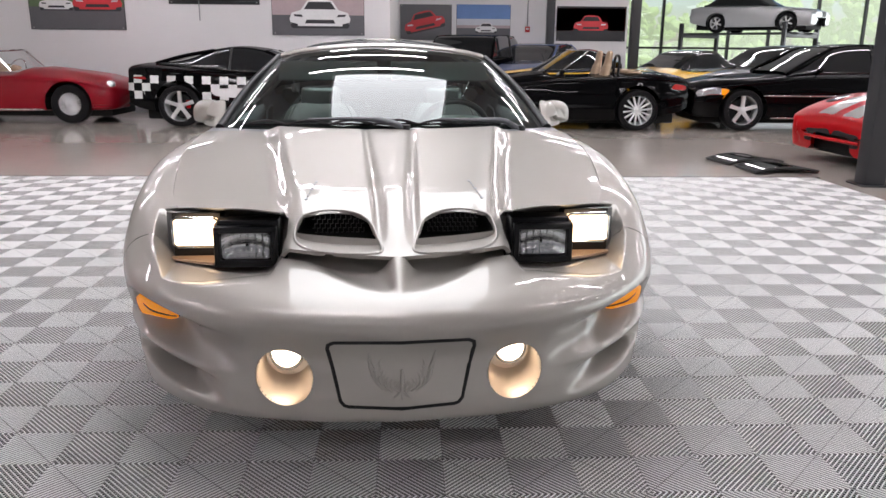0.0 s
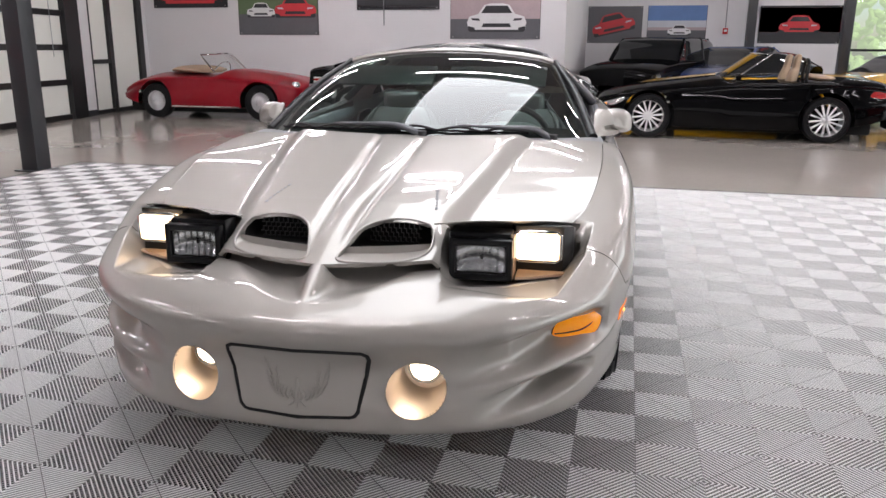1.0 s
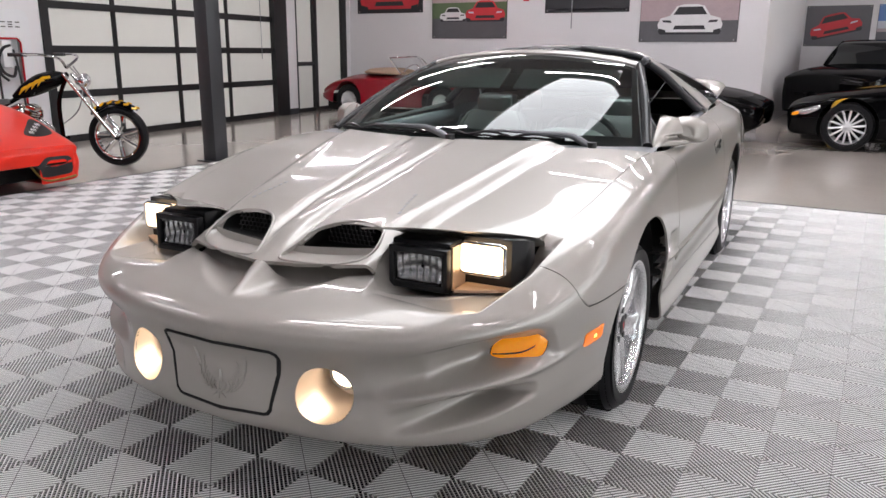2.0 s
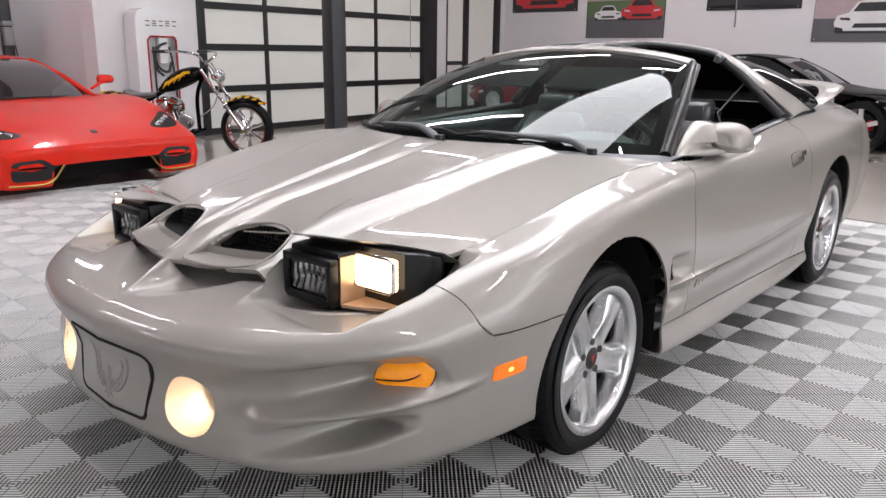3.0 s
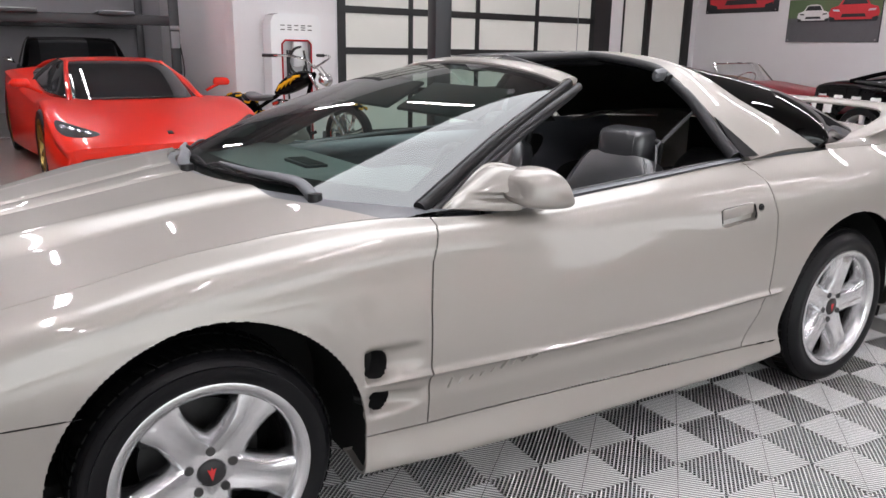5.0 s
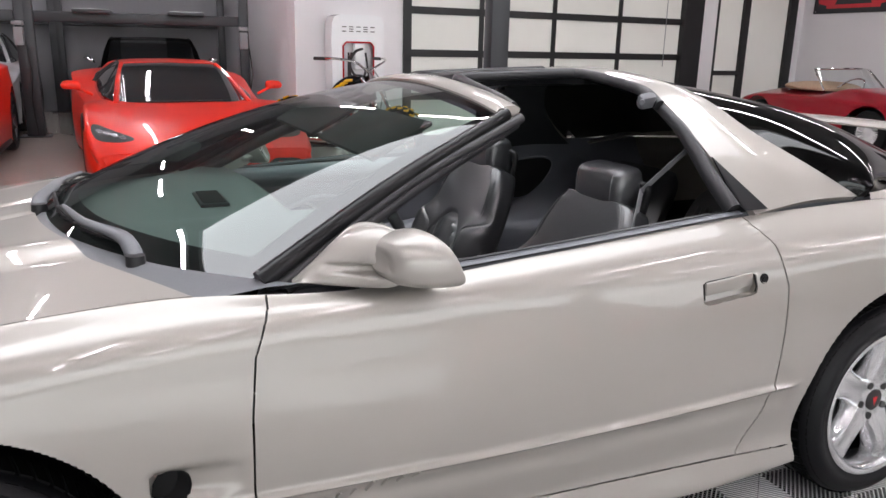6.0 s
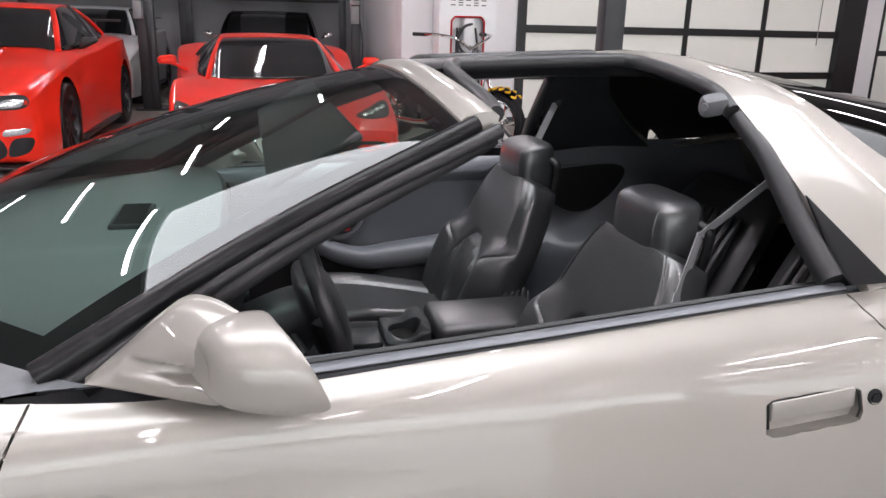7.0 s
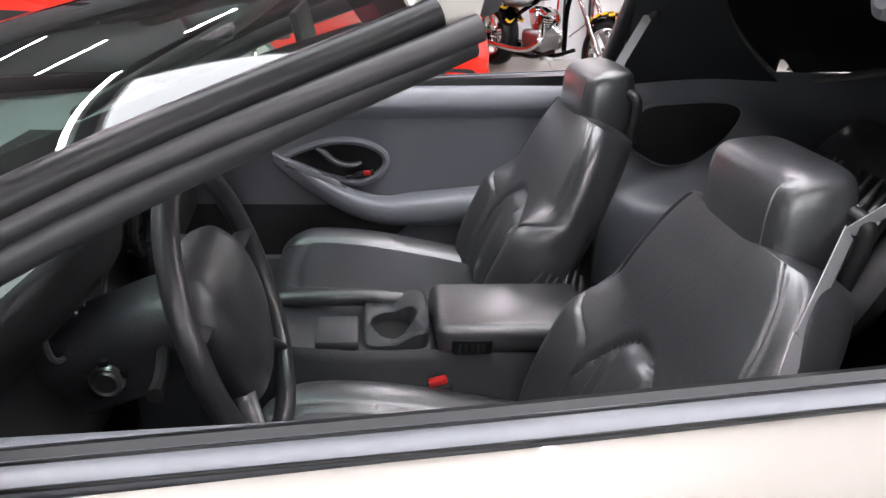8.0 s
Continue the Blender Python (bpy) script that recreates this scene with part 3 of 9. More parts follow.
G[..., 1] += np.interp(ax, [0.42, 0.56, 0.65, 0.70, 0.79, 0.815, 0.835], [0, 0.045, 0.145, 0.14, 0.075, 0.03, 0]) * hol
# flat shelf of the nose in front of the raised lamps
shelf = np.interp(ax, [0.31, 0.37, 0.56, 0.68, 0.75, 0.80], [0.68, 0.606, 0.588, 0.592, 0.655, 0.77])
wy = np.clip((yy + 1.0) / 0.08, 0, 1) * np.clip((-0.5 - yy) / 0.08, 0, 1)
G[..., 2] = np.where(zz > shelf, zz + (shelf - zz) * wy, zz)
zz = G[..., 2]
ridge = np.exp(-((zz - np.interp(ax, [0.5, 0.78, 0.87], [0.362, 0.40, 0.425])) / 0.013) ** 2) * np.clip((ax - 0.42) / 0.15, 0, 1) * np.clip((-0.56 - yy) / 0.12, 0, 1)
G[..., 0] += 0.008 * ridge
G[..., 1] -= 0.008 * ridge
hol = np.exp(-((zz - np.interp(ax, [0.5, 0.78], [0.298, 0.346])) / np.interp(ax, [0.5, 0.7, 0.8], [0.035, 0.032, 0.018])) ** 4) * np.clip((ax - 0.47) / 0.22, 0, 1) ** 1.3 * np.clip((0.80 - ax) / 0.07, 0, 1) * nose
G[..., 0] -= 0.06 * hol
G[..., 1] += 0.085 * hol
# door moulding: a sharp crease along the side
crease = np.interp(yy, [0.3, 0.54, 1.05, 1.5, 1.94], [0.474, 0.466, 0.452, 0.452, 0.462])
cre = np.exp(-((zz - crease) / 0.009) ** 2) * np.clip((yy - 0.35) / 0.03, 0, 1) * np.clip((2.06 - yy) / 0.05, 0, 1) * (np.abs(xx) > 0.7)
G[..., 0] += 0.013 * cre
und = np.exp(-((zz - crease + 0.04) / 0.03) ** 2) * np.clip((yy - 0.35) / 0.03, 0, 1) * np.clip((2.06 - yy) / 0.05, 0, 1) * (np.abs(xx) > 0.7)
G[..., 0] -= 0.008 * und

# scoops that run back from the fender vents
for z0, z1, h0, h1, y0 in ((0.517, 0.53, 0.042, 0.03, 0.347), (0.408, 0.403, 0.031, 0.02, 0.366)):
    run = np.clip((yy - y0) / 0.17, 0, 1)
    deep = np.clip((yy - y0) / 0.012, 0, 1) * np.clip((0.53 - yy) / (0.53 - y0 - 0.04), 0, 1)
    G[..., 0] -= 0.042 * deep * np.exp(-((zz - z0 - (z1 - z0) * run) / (h0 + (h1 - h0) * run)) ** 4) * (np.abs(xx) > 0.7)
shell = bmesh.new()
grid_mesh(shell, G)
shell.normal_update()
skin = BVHTree.FromBMesh(shell)


def patch(outline, plane, back, out=0.004, thick=0.008, tree=None, steps=6):
    """A thin piece that lies on the body skin: a flat outline thrown onto it along an axis, with a turned-in edge."""
    tree = tree or skin
    a, b = AX[plane]
    c3 = 3 - a - b
    pts = catmull([(*q, 0) for q in outline], 48, True)[:, :2]
    mid = pts.mean(0)
    bm = bmesh.new()
    rows = []
    for k in range(steps + 1):
        f = 1 - k / steps * 0.97
        row = []
        for q in pts:
            p = [0, 0, 0]
            p[a], p[b] = mid + (q - mid) * f
            p[c3] = back
            way = Vector((0, 0, 0))
            way[c3] = -1 if back > 0 else 1
            h, n, _, _ = tree.ray_cast(Vector(p), way)
            if h is None:
                h, n, _, _ = tree.find_nearest(Vector(p))
            n = n if n.dot(way) < 0 else -n
            row.append((h, n))
        rows.append(row)
    rs = [[h - n * thick for h, n in rows[0]], [h + n * out * 0.6 for h, n in rows[0]]]
    g = [[h + n * out for h, n in r] for r in rows[1:]]
    rings(bm, rs + g, True, False)
    bm.faces.new(list(bm.verts)[-48:])
    return bm




def circle(cx, cy, r, n=64, rx=None):
    return [(cx + (rx or r) * math.cos(2 * math.pi * k / n), cy + r * math.sin(2 * math.pi * k / n)) for k in range(n)]


side_only = lambda c: c.x > 0.66
ARCH = [circle(-0.01, 0.318, 0.384, rx=0.37), circle(2.47, 0.322, 0.39, rx=0.39)]
for a in ARCH:
    cut(shell, a, "yz", side_only)
# openings of the nose
LAMP_HOLE = [(0.335, -0.80), (0.345, -0.87), (0.37, -0.895), (0.44, -0.893), (0.53, -0.85), (0.63, -0.755), (0.705, -0.65), (0.738, -0.59), (0.737, -0.555), (0.71, -0.553), (0.62, -0.578), (0.52, -0.605), (0.42, -0.635), (0.35, -0.67), (0.335, -0.71)]
cut(shell, LAMP_HOLE, "xy", lambda c: c.z > 0.57)
FOG = circle(0.322, 0.362, 0.079)
cut(shell, FOG, "xz", lambda c: c.y < -0.8)
PLATE = [(0, 0.478), (0.185, 0.478), (0.2, 0.47), (0.203, 0.455), (0.17, 0.30), (0.16, 0.287), (0.148, 0.283), (0, 0.275), (-0.05, 0.275), (-0.05, 0.478)]
cut(shell, PLATE, "xz", lambda c: c.y < -0.9, take=True)
VENTS = [[tuple(q[:2]) for q in catmull([(y, z, 0) for y, z in outline], 36, True)] for outline in (
    [(0.35, 0.512), (0.366, 0.485), (0.404, 0.484), (0.424, 0.51), (0.413, 0.545), (0.373, 0.549)],
    [(0.37, 0.409), (0.384, 0.386), (0.418, 0.385), (0.437, 0.409), (0.426, 0.433), (0.388, 0.433)])]
for vpoly in VENTS:
    cut(shell, vpoly, "yz", side_only)
HANDLE = [(1.70, 0.728), (1.865, 0.742), (1.872, 0.755), (1.868, 0.79), (1.86, 0.797), (1.70, 0.787), (1.694, 0.78), (1.694, 0.735)]
cut(shell, HANDLE, "yz", side_only)
# door and panel outlines
DOOR = [(0.66, 1.2), (0.63, 0.91), (0.618, 0.89), (0.585, 0.824), (0.56, 0.759), (0.547, 0.643), (0.543, 0.5), (0.548, 0.24), (1.83, 0.22), (1.885, 0.30), (1.949, 0.41), (1.976, 0.62), (1.983, 0.75), (1.954, 0.86), (1.90, 0.925), (1.87, 1.2)]
SEAM = [(-1.4, 0.1), (-0.29, 0.1), (-0.29, 0.543), (-0.54, 0.545), (-0.588, 0.549), (-0.623, 0.583), (-0.644, 0.638), (-0.666, 0.675), (-0.69, 0.70), (-0.72, 1.0), (-1.4, 1.0)]
ROCKER = [(0.25, 0.05), (2.25, 0.05), (2.25, 0.25), (1.85, 0.268), (0.55, 0.312), (0.28, 0.325)]


def split(bm, groups):
    """Splits a shell into panels by flat outlines in the yz plane and draws the borders onto them."""
    lab = {}
    for f in bm.faces:
        c = f.calc_center_median()
        lab[f] = next((k for k, (poly, ok) in groups.items() if ok(c) and inside((c.y, c.z), poly)), "rest")
    for v in bm.verts:
        kinds = {lab[f] for f in v.link_faces}
        if len(kinds) > 1:
            k = next(k for k in groups if k in kinds)
            q, d = nearest((v.co.y, v.co.z), groups[k][0])
            if d < 0.05:
                v.co.y, v.co.z = q
    out = {}
    for k in set(lab.values()):
        b = bmesh.new()
        mp = {}
        for f in bm.faces:
            if lab[f] == k:
                for v in f.verts:
                    if v not in mp:
                        mp[v] = b.verts.new(v.co)
                b.faces.new([mp[v] for v in f.verts])
        out[k] = b
    bm.free()
    return out


panels = split(shell, {
    "rocker_panel": (ROCKER, side_only),
    "door": (DOOR, side_only),
    "bumper_cover": (SEAM, lambda c: c.y < -0.3),
    "front_fender": ([(-1.4, -1), (0.67, -1), (0.67, 2), (-1.4, 2)], lambda c: True),
})
names = {"rocker_panel": "rocker_panel", "door": "door", "bumper_cover": "bumper_cover", "front_fender": "front_fender", "rest": "rear_quarter"}
built = {}
for k, b in panels.items():
    rim_in(b, 0.008)
    if k == "bumper_cover":
        mirrored(b)
        built[k] = part("bumper_cover", b, PEWTER, coupe)
    else:
        o = b.copy()
        built[k] = part(names[k], b, PEWTER, coupe)
        built[k + "_r"] = part(names[k], flipped(o), PEWTER, coupe)


# hood: a height field with a twin-nostril bulge
def smooth01(a, b, t):
    s = np.clip((t - a) / (b - a), 0, 1)
    return s * s * (3 - 2 * s)


NH, NW = 150, 120
E = catmull(LOWER[-1][:9], 500)
E = E[:int(np.argmax(E[:, 1] > 0.5))]


def back_y(x):
    return 0.15 + 0.31 * (np.abs(x) / 0.815) ** 2.1


def hood_z(x, y):
    """Height of the hood over the plan."""
    x = np.abs(x)
    ez = np.interp(y, E[:, 1], E[:, 2])
    ex = np.interp(y, E[:, 1], E[:, 0])
    cz = np.interp(y, [-0.96, -0.9, -0.75, -0.55, -0.4, -0.1, 0.15, 0.5], [0.645, 0.672, 0.712, 0.752, 0.778, 0.835, 0.885, 0.94])
    u = np.clip(x / np.maximum(ex, 0.05), 0, 1)
    base = ez + (cz - ez) * (1 - u ** 2.4)
    ro = np.interp(y, [-0.95, -0.7, 0.3], [0.30, 0.335, 0.50])
    bulge = (1 - smooth01(ro - 0.05, ro + 0.05, x)) * np.interp(y, [-0.95, -0.8, -0.6, 0.0, 0.4], [0.0, 0.022, 0.036, 0.032, 0.02])
    lip = np.exp(-((x - ro + 0.02) / 0.03) ** 2) * 0.004
    xv = np.interp(y, [-0.95, -0.7, 0.2], [0.05, 0.055, 0.10])
    valley = np.exp(-((x - xv) / 0.016) ** 2) * np.interp(y, [-0.95, -0.9, -0.75, -0.6, 0.1, 0.3], [0.002, 0.005, 0.015, 0.016, 0.007, 0.002])
    spine = np.exp(-(x / 0.045) ** 2) * np.interp(y, [-0.95, -0.7, 0.2], [0.001, 0.008, 0.0])
    z = base + bulge + lip - valley + spine
    # the leading edge runs level over the mouth
    back = y - np.interp(x, E[:, 0], E[:, 1])
    w = (1 - smooth01(0.0, 0.13, back)) * (1 - smooth01(0.315, 0.36, x))
    return z + w * (0.66 + 0.1 * x * x + 0.36 * back - z)


HG = np.zeros((NH, NW, 3))
for i in range(NH):
    t = i / (NH - 1)
    y1 = -0.47 + t * (back_y(0.815) + 0.47)
    ex1 = float(np.interp(y1, E[:, 1], E[:, 0]))
    for j in range(NW):
        s = j / (NW - 1)
        yf = float(np.interp(s * 0.73, E[:, 0], E[:, 1])) - 0.006
        HG[i, j] = (s * ex1, yf + t * (back_y(s * 0.815) - yf), 0)
HG[..., 2] = hood_z(HG[..., 0], HG[..., 1])
hood = bmesh.new()
grid_mesh(hood, HG)
SCOOP = [(0.05, -0.918), (0.13, -0.918), (0.21, -0.903), (0.272, -0.876), (0.302, -0.835), (0.306, -0.78), (0.285, -0.722), (0.215, -0.702), (0.14, -0.718), (0.088, -0.77), (0.06, -0.845)]
cut(hood, SCOOP, "xy")
cut(hood, LAMP_HOLE, "xy")
rim_in(hood, 0.012, 0.002)
mirrored(hood)
hood_ob = part("hood", hood, PEWTER, coupe, "pewter hood with twin nostril scoops")


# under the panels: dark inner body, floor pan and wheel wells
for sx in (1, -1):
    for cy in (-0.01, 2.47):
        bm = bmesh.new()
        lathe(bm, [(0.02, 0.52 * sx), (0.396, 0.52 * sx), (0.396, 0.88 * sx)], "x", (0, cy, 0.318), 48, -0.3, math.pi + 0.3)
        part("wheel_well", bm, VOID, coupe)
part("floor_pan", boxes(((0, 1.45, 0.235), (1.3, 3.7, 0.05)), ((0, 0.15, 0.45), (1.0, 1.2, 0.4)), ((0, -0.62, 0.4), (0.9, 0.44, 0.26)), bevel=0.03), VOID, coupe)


# wheels
def five_spoke(parent, x, y, z, sx, turn, r=0.229, tyre_r=0.316, width=0.235, rim_mat=ALLOY):
    face = 0.5 * width
    w = bmesh.new()
    lathe(w, [(r - 0.045, -face), (r - 0.02, -face + 0.01), (r - 0.028, -0.02), (r - 0.03, face - 0.055), (r - 0.024, face - 0.03), (r - 0.02, face - 0.008), (r - 0.012, face - 0.001), (r + 0.002, face + 0.006), (r + 0.01, face + 0.004), (r + 0.012, face - 0.008), (r + 0.006, face - 0.02), (r + 0.006, -face), (r - 0.045, -face)], "x", n=72)
    lathe(w, [(0.0, face - 0.085), (0.078, face - 0.085), (0.083, face - 0.05), (0.07, face - 0.034), (0.036, face - 0.03), (0.034, face - 0.04), (0.0, face - 0.04)], "x", n=40)
    wheel = part("wheel", w, rim_mat, parent, "five spoke polished aluminium wheel")
    wheel.matrix_local = Matrix.Translation((x, y, z)) @ Matrix.Diagonal((sx, 1, 1, 1))
    for k in range(5):
        a = turn + 2 * math.pi * k / 5
        sec = []
        w = bmesh.new()
        for rad, hw, out, thick in ((0.03, 0.045, -0.03, 0.05), (0.065, 0.05, -0.026, 0.05), (0.105, 0.044, -0.02, 0.05), (0.155, 0.044, -0.014, 0.05), (r - 0.03, 0.056, -0.012, 0.055), (r - 0.012, 0.068, -0.014, 0.055)):
            top = face + out
            sec.append([(top - thick, -hw * 1.15), (top - 0.012, -hw), (top - 0.002, -hw * 0.72), (top - 0.004, -hw * 0.3), (top - 0.007, 0.0), (top - 0.004, hw * 0.3), (top - 0.002, hw * 0.72), (top - 0.012, hw), (top - thick, hw * 1.15)])
            sec[-1] = [(h, rad * math.cos(a) - q * math.sin(a), rad * math.sin(a) + q * math.cos(a)) for h, q in sec[-1]]
        rings(w, sec, True, True)
        part("spoke", w, rim_mat, wheel)
    t = bmesh.new()
    prof = [(r - 0.02, -face + 0.012), (r + 0.008, -face), (r + 0.045, -face - 0.006), (tyre_r - 0.025, -face + 0.004), (tyre_r - 0.006, -face + 0.022), (tyre_r, -face + 0.05),
            (tyre_r, face - 0.05), (tyre_r - 0.006, face - 0.024), (tyre_r - 0.016, face - 0.008), (tyre_r - 0.03, face), (r + 0.05, face + 0.008), (r + 0.03, face + 0.007), (r + 0.026, face + 0.004), (r + 0.009, face + 0.001), (r - 0.02, face - 0.012)]
    lathe(t, prof, "x", n=96)
    part("tyre", t, RUBBER, wheel)
    tr = bmesh.new()
    for q in range(60):
        a = 2 * math.pi * q / 60
        for h0, h1, sk in ((-face + 0.03, -0.03, 0.06), (0.03, face - 0.03, -0.06), (face - 0.035, face - 0.012, 0.0)):
            ring = []
            rr = tyre_r + 0.0025 if h1 < face - 0.02 else tyre_r - 0.003
            for hh, da in ((h0, 0), (h1, sk), (h1, sk + 0.075), (h0, 0.075)):
                r3 = rr if hh < face - 0.02 else tyre_r - 0.013
                ring.append((hh, r3 * math.cos(a + da), r3 * math.sin(a + da)))
            low = [(h, yy_ * 0.985, zz_ * 0.985) for h, yy_, zz_ in ring]
            rings(tr, [low, ring], True, True)
    tagged(part("tread", tr, TREAD, wheel), kind="stuff")
    b = bmesh.new()
    lathe(b, [(0.05, face - 0.15), (0.148, face - 0.15), (0.148, face - 0.135), (0.05, face - 0.135)], "x", n=48)
    part("brake_disc", b, DARKMETAL, wheel)
    # Added dark backing stands in for the shade behind the spokes.
    b = bmesh.new()
    lathe(b, [(0.04, face - 0.17), (r - 0.034, face - 0.17), (r - 0.034, face - 0.075)], "x", n=48)
    part("dark_wheel_back", b, TREAD, wheel)
    for k in range(5):
        b = bmesh.new()
        a = turn + 2 * math.pi * (k + 0.5) / 5
        cyl(b, (face - 0.05, 0.055 * math.cos(a), 0.055 * math.sin(a)), (face - 0.028, 0.055 * math.cos(a), 0.055 * math.sin(a)), 0.0115, n=14)
        part("lug_nut", b, DARKMETAL, wheel)
    b = bmesh.new()
    lathe(b, [(0.0, face - 0.026), (0.028, face - 0.026), (0.033, face - 0.03), (0.033, face - 0.04)], "x", n=32)
    cap = part("centre_cap", b, BLACKPLASTIC, wheel)
    b = bmesh.new()
    vs = [b.verts.new((face - 0.0245, yy_, zz_)) for yy_, zz_ in ((0, -0.02), (0.011, 0.012), (0.003, 0.008), (0, 0.016), (-0.003, 0.008), (-0.011, 0.012))]
    b.faces.new(vs)
    part("cap_badge", b, REDPLASTIC, wheel)
    b = bmesh.new()
    box(b, (face - 0.14, -0.1, 0.1), (0.06, 0.1, 0.1), 0.02)
    part("brake_caliper", b, DARKMETAL, wheel)
    return wheel


for sx in (1, -1):
    five_spoke(coupe, 0.772 * sx, -0.02, HUB_Z, sx, radians(-91), tyre_r=HUB_Z + 0.006)
    five_spoke(coupe, 0.795 * sx, 2.462, HUB_Z + 0.012, sx, radians(-64), tyre_r=HUB_Z + 0.016, width=0.25)

# windscreen, cowl and roof frame
WS_LOW = [(-0.76, 0.58, 0.868), (-0.62, 0.40, 0.88), (-0.4, 0.245, 0.892), (-0.2, 0.18, 0.9), (0, 0.165, 0.903), (0.2, 0.18, 0.9), (0.4, 0.245, 0.892), (0.62, 0.40, 0.88), (0.76, 0.58, 0.868)]
WS_TOP = [(-0.555, 1.275, 1.19), (-0.45, 1.262, 1.213), (-0.3, 1.253, 1.232), (-0.15, 1.248, 1.243), (0, 1.247, 1.246), (0.15, 1.248, 1.243), (0.3, 1.253, 1.232), (0.45, 1.262, 1.213), (0.555, 1.275, 1.19)]


def ws_point(u, v, out=0.0):
    """A place on the windscreen: u from -1 to 1 across, v from 0 at the cowl to 1 at the roof."""
    k = np.linspace(-1, 1, 9)
    lo = np.array([np.interp(u, k, [q[i] for q in WS_LOW]) for i in range(3)])
    hi = np.array([np.interp(u, k, [q[i] for q in WS_TOP]) for i in range(3)])
    p = lo + (hi - lo) * v
    p += np.array([0, -0.45, 0.9]) * (4 * v * (1 - v) * (0.02 + 0.03 * (1 - u ** 8)) + out)
    return p


def ws_grid(n, m, out, u0=-1, u1=1, v0=0, v1=1):
    lo, hi = catmull(WS_LOW, 81), catmull(WS_TOP, 81)
    g = np.zeros((n, m, 3))
    for i in range(n):
        v = v0 + (v1 - v0) * i / (n - 1)
        for j in range(m):
            u = (u0 + (u1 - u0) * j / (m - 1) + 1) / 2 * 80
            k = min(int(u), 79)
            f = u - k
            a, b = lo[k] * (1 - f) + lo[k + 1] * f, hi[k] * (1 - f) + hi[k + 1] * f
            s = abs(u / 40 - 1)
            g[i, j] = a + (b - a) * v + np.array([0, -0.45, 0.9]) * (4 * v * (1 - v) * (0.02 + 0.03 * (1 - s ** 8)) + out)
    return g


bm = bmesh.new()
grid_mesh(bm, ws_grid(90, 150, 0.0, -1, 1, 0, 0.93))
ws = part("windscreen", bm, GLASS, coupe, "green tinted windscreen glass")
ws.visible_shadow = False
bm = bmesh.new()
grid_mesh(bm, ws_grid(16, 150, 0.0, -1, 1, 0.93, 1))
ws = part("shade_band", bm, SHADE, coupe, "dark blue shade band of the windscreen")
ws.visible_shadow = False
# black ceramic border of the glass
bm = bmesh.new()
for u0, u1, v0, v1 in ((-1, -0.94, 0, 1), (0.94, 1, 0, 1), (-0.94, 0.94, 0, 0.09), (-0.94, 0.94, 0.955, 1)):
    grid_mesh(bm, ws_grid(30, 40, -0.003, u0, u1, v0, v1))
part("glass_border", bm, SATIN, coupe)
# roof header, rear roof, sail panels
bm = bmesh.new()
hd = []
for dy, dz in ((-0.01, 0.004), (0.0, 0.012), (0.024, 0.018), (0.046, 0.02), (0.06, 0.012), (0.056, -0.005), (0.03, -0.03), (-0.01, -0.012)):
    hd.append([(x, y + dy, z + dz) for x, y, z in catmull(WS_TOP, 41)])
rings(bm, [list(r) for r in zip(*hd)])
part("windscreen_header", bm, PEWTER, coupe)

# body hoop behind the seats, roof bar and rear glass
HOOP_F = [(0.0, 1.83, 1.284), (0.15, 1.832, 1.281), (0.3, 1.84, 1.268), (0.41, 1.845, 1.25), (0.5, 1.85, 1.212), (0.6, 1.868, 1.14), (0.72, 1.90, 1.03), (0.815, 1.94, 0.93)]
HOOP_R = [(0.0, 1.98, 1.282), (0.15, 1.985, 1.279), (0.3, 1.995, 1.264), (0.41, 2.01, 1.242), (0.5, 2.05, 1.2), (0.6, 2.12, 1.125), (0.72, 2.25, 1.03), (0.79, 2.37, 0.95)]
HATCH_L = [(0.0, 2.98, 1.02), (0.15, 2.978, 1.02), (0.3, 2.965, 1.015), (0.45, 2.94, 1.01), (0.58, 2.88, 1.0), (0.68, 2.78, 0.985), (0.75, 2.6, 0.965), (0.785, 2.42, 0.952)]


def strip(rows, n, m):
    return surface(rows, n, m)


hm = [tuple((np.array(a) + np.array(b)) / 2 + np.array([0.0, 0, 0.012])) for a, b in zip(HOOP_F, HOOP_R)]
bm = bmesh.new()
grid_mesh(bm, strip([HOOP_F, hm, HOOP_R], 16, 60))
rim_in(bm, 0.02, 0.0)
mirrored(bm)
part("roof_hoop", bm, PEWTER, coupe, "pewter roof hoop and sail panels")
bm = bmesh.new()
g = strip([HOOP_F, hm, HOOP_R], 10, 40)
g = g - np.array([0.0, 0, 0.035]) * 1.0
g[..., 0] *= 0.96
grid_mesh(bm, g)
mirrored(bm)
part("hoop_lining", bm, DARKVINYL, coupe)
mid = [tuple((np.array(a) * 0.5 + np.array(b) * 0.5) + np.array([0.03 * (a[0] > 0.3), 0, 0.035])) for a, b in zip(HOOP_R, HATCH_L)]
bm = bmesh.new()
grid_mesh(bm, strip([HOOP_R, mid, HATCH_L], 24, 50))
mirrored(bm)
# Added dark sheet under the glass blocks stray reflections seen from inside.
hl = bm.copy()
for v in hl.verts:
    v.co.z -= 0.014
    v.co.x *= 0.985
part("hatch_glass", bm, DARKGLASS, coupe, "dark tinted rear hatch glass")
part("hatch_blocker", hl, VOID, coupe)
# deck between the glass and the tail
tail = catmull(LOWER[-1][10:], 200)
tail = [tuple(tail[i]) for i in np.linspace(int(np.argmax(tail[:, 1] > 2.40)), 199, 8).astype(int)][::-1]
bm = bmesh.new()
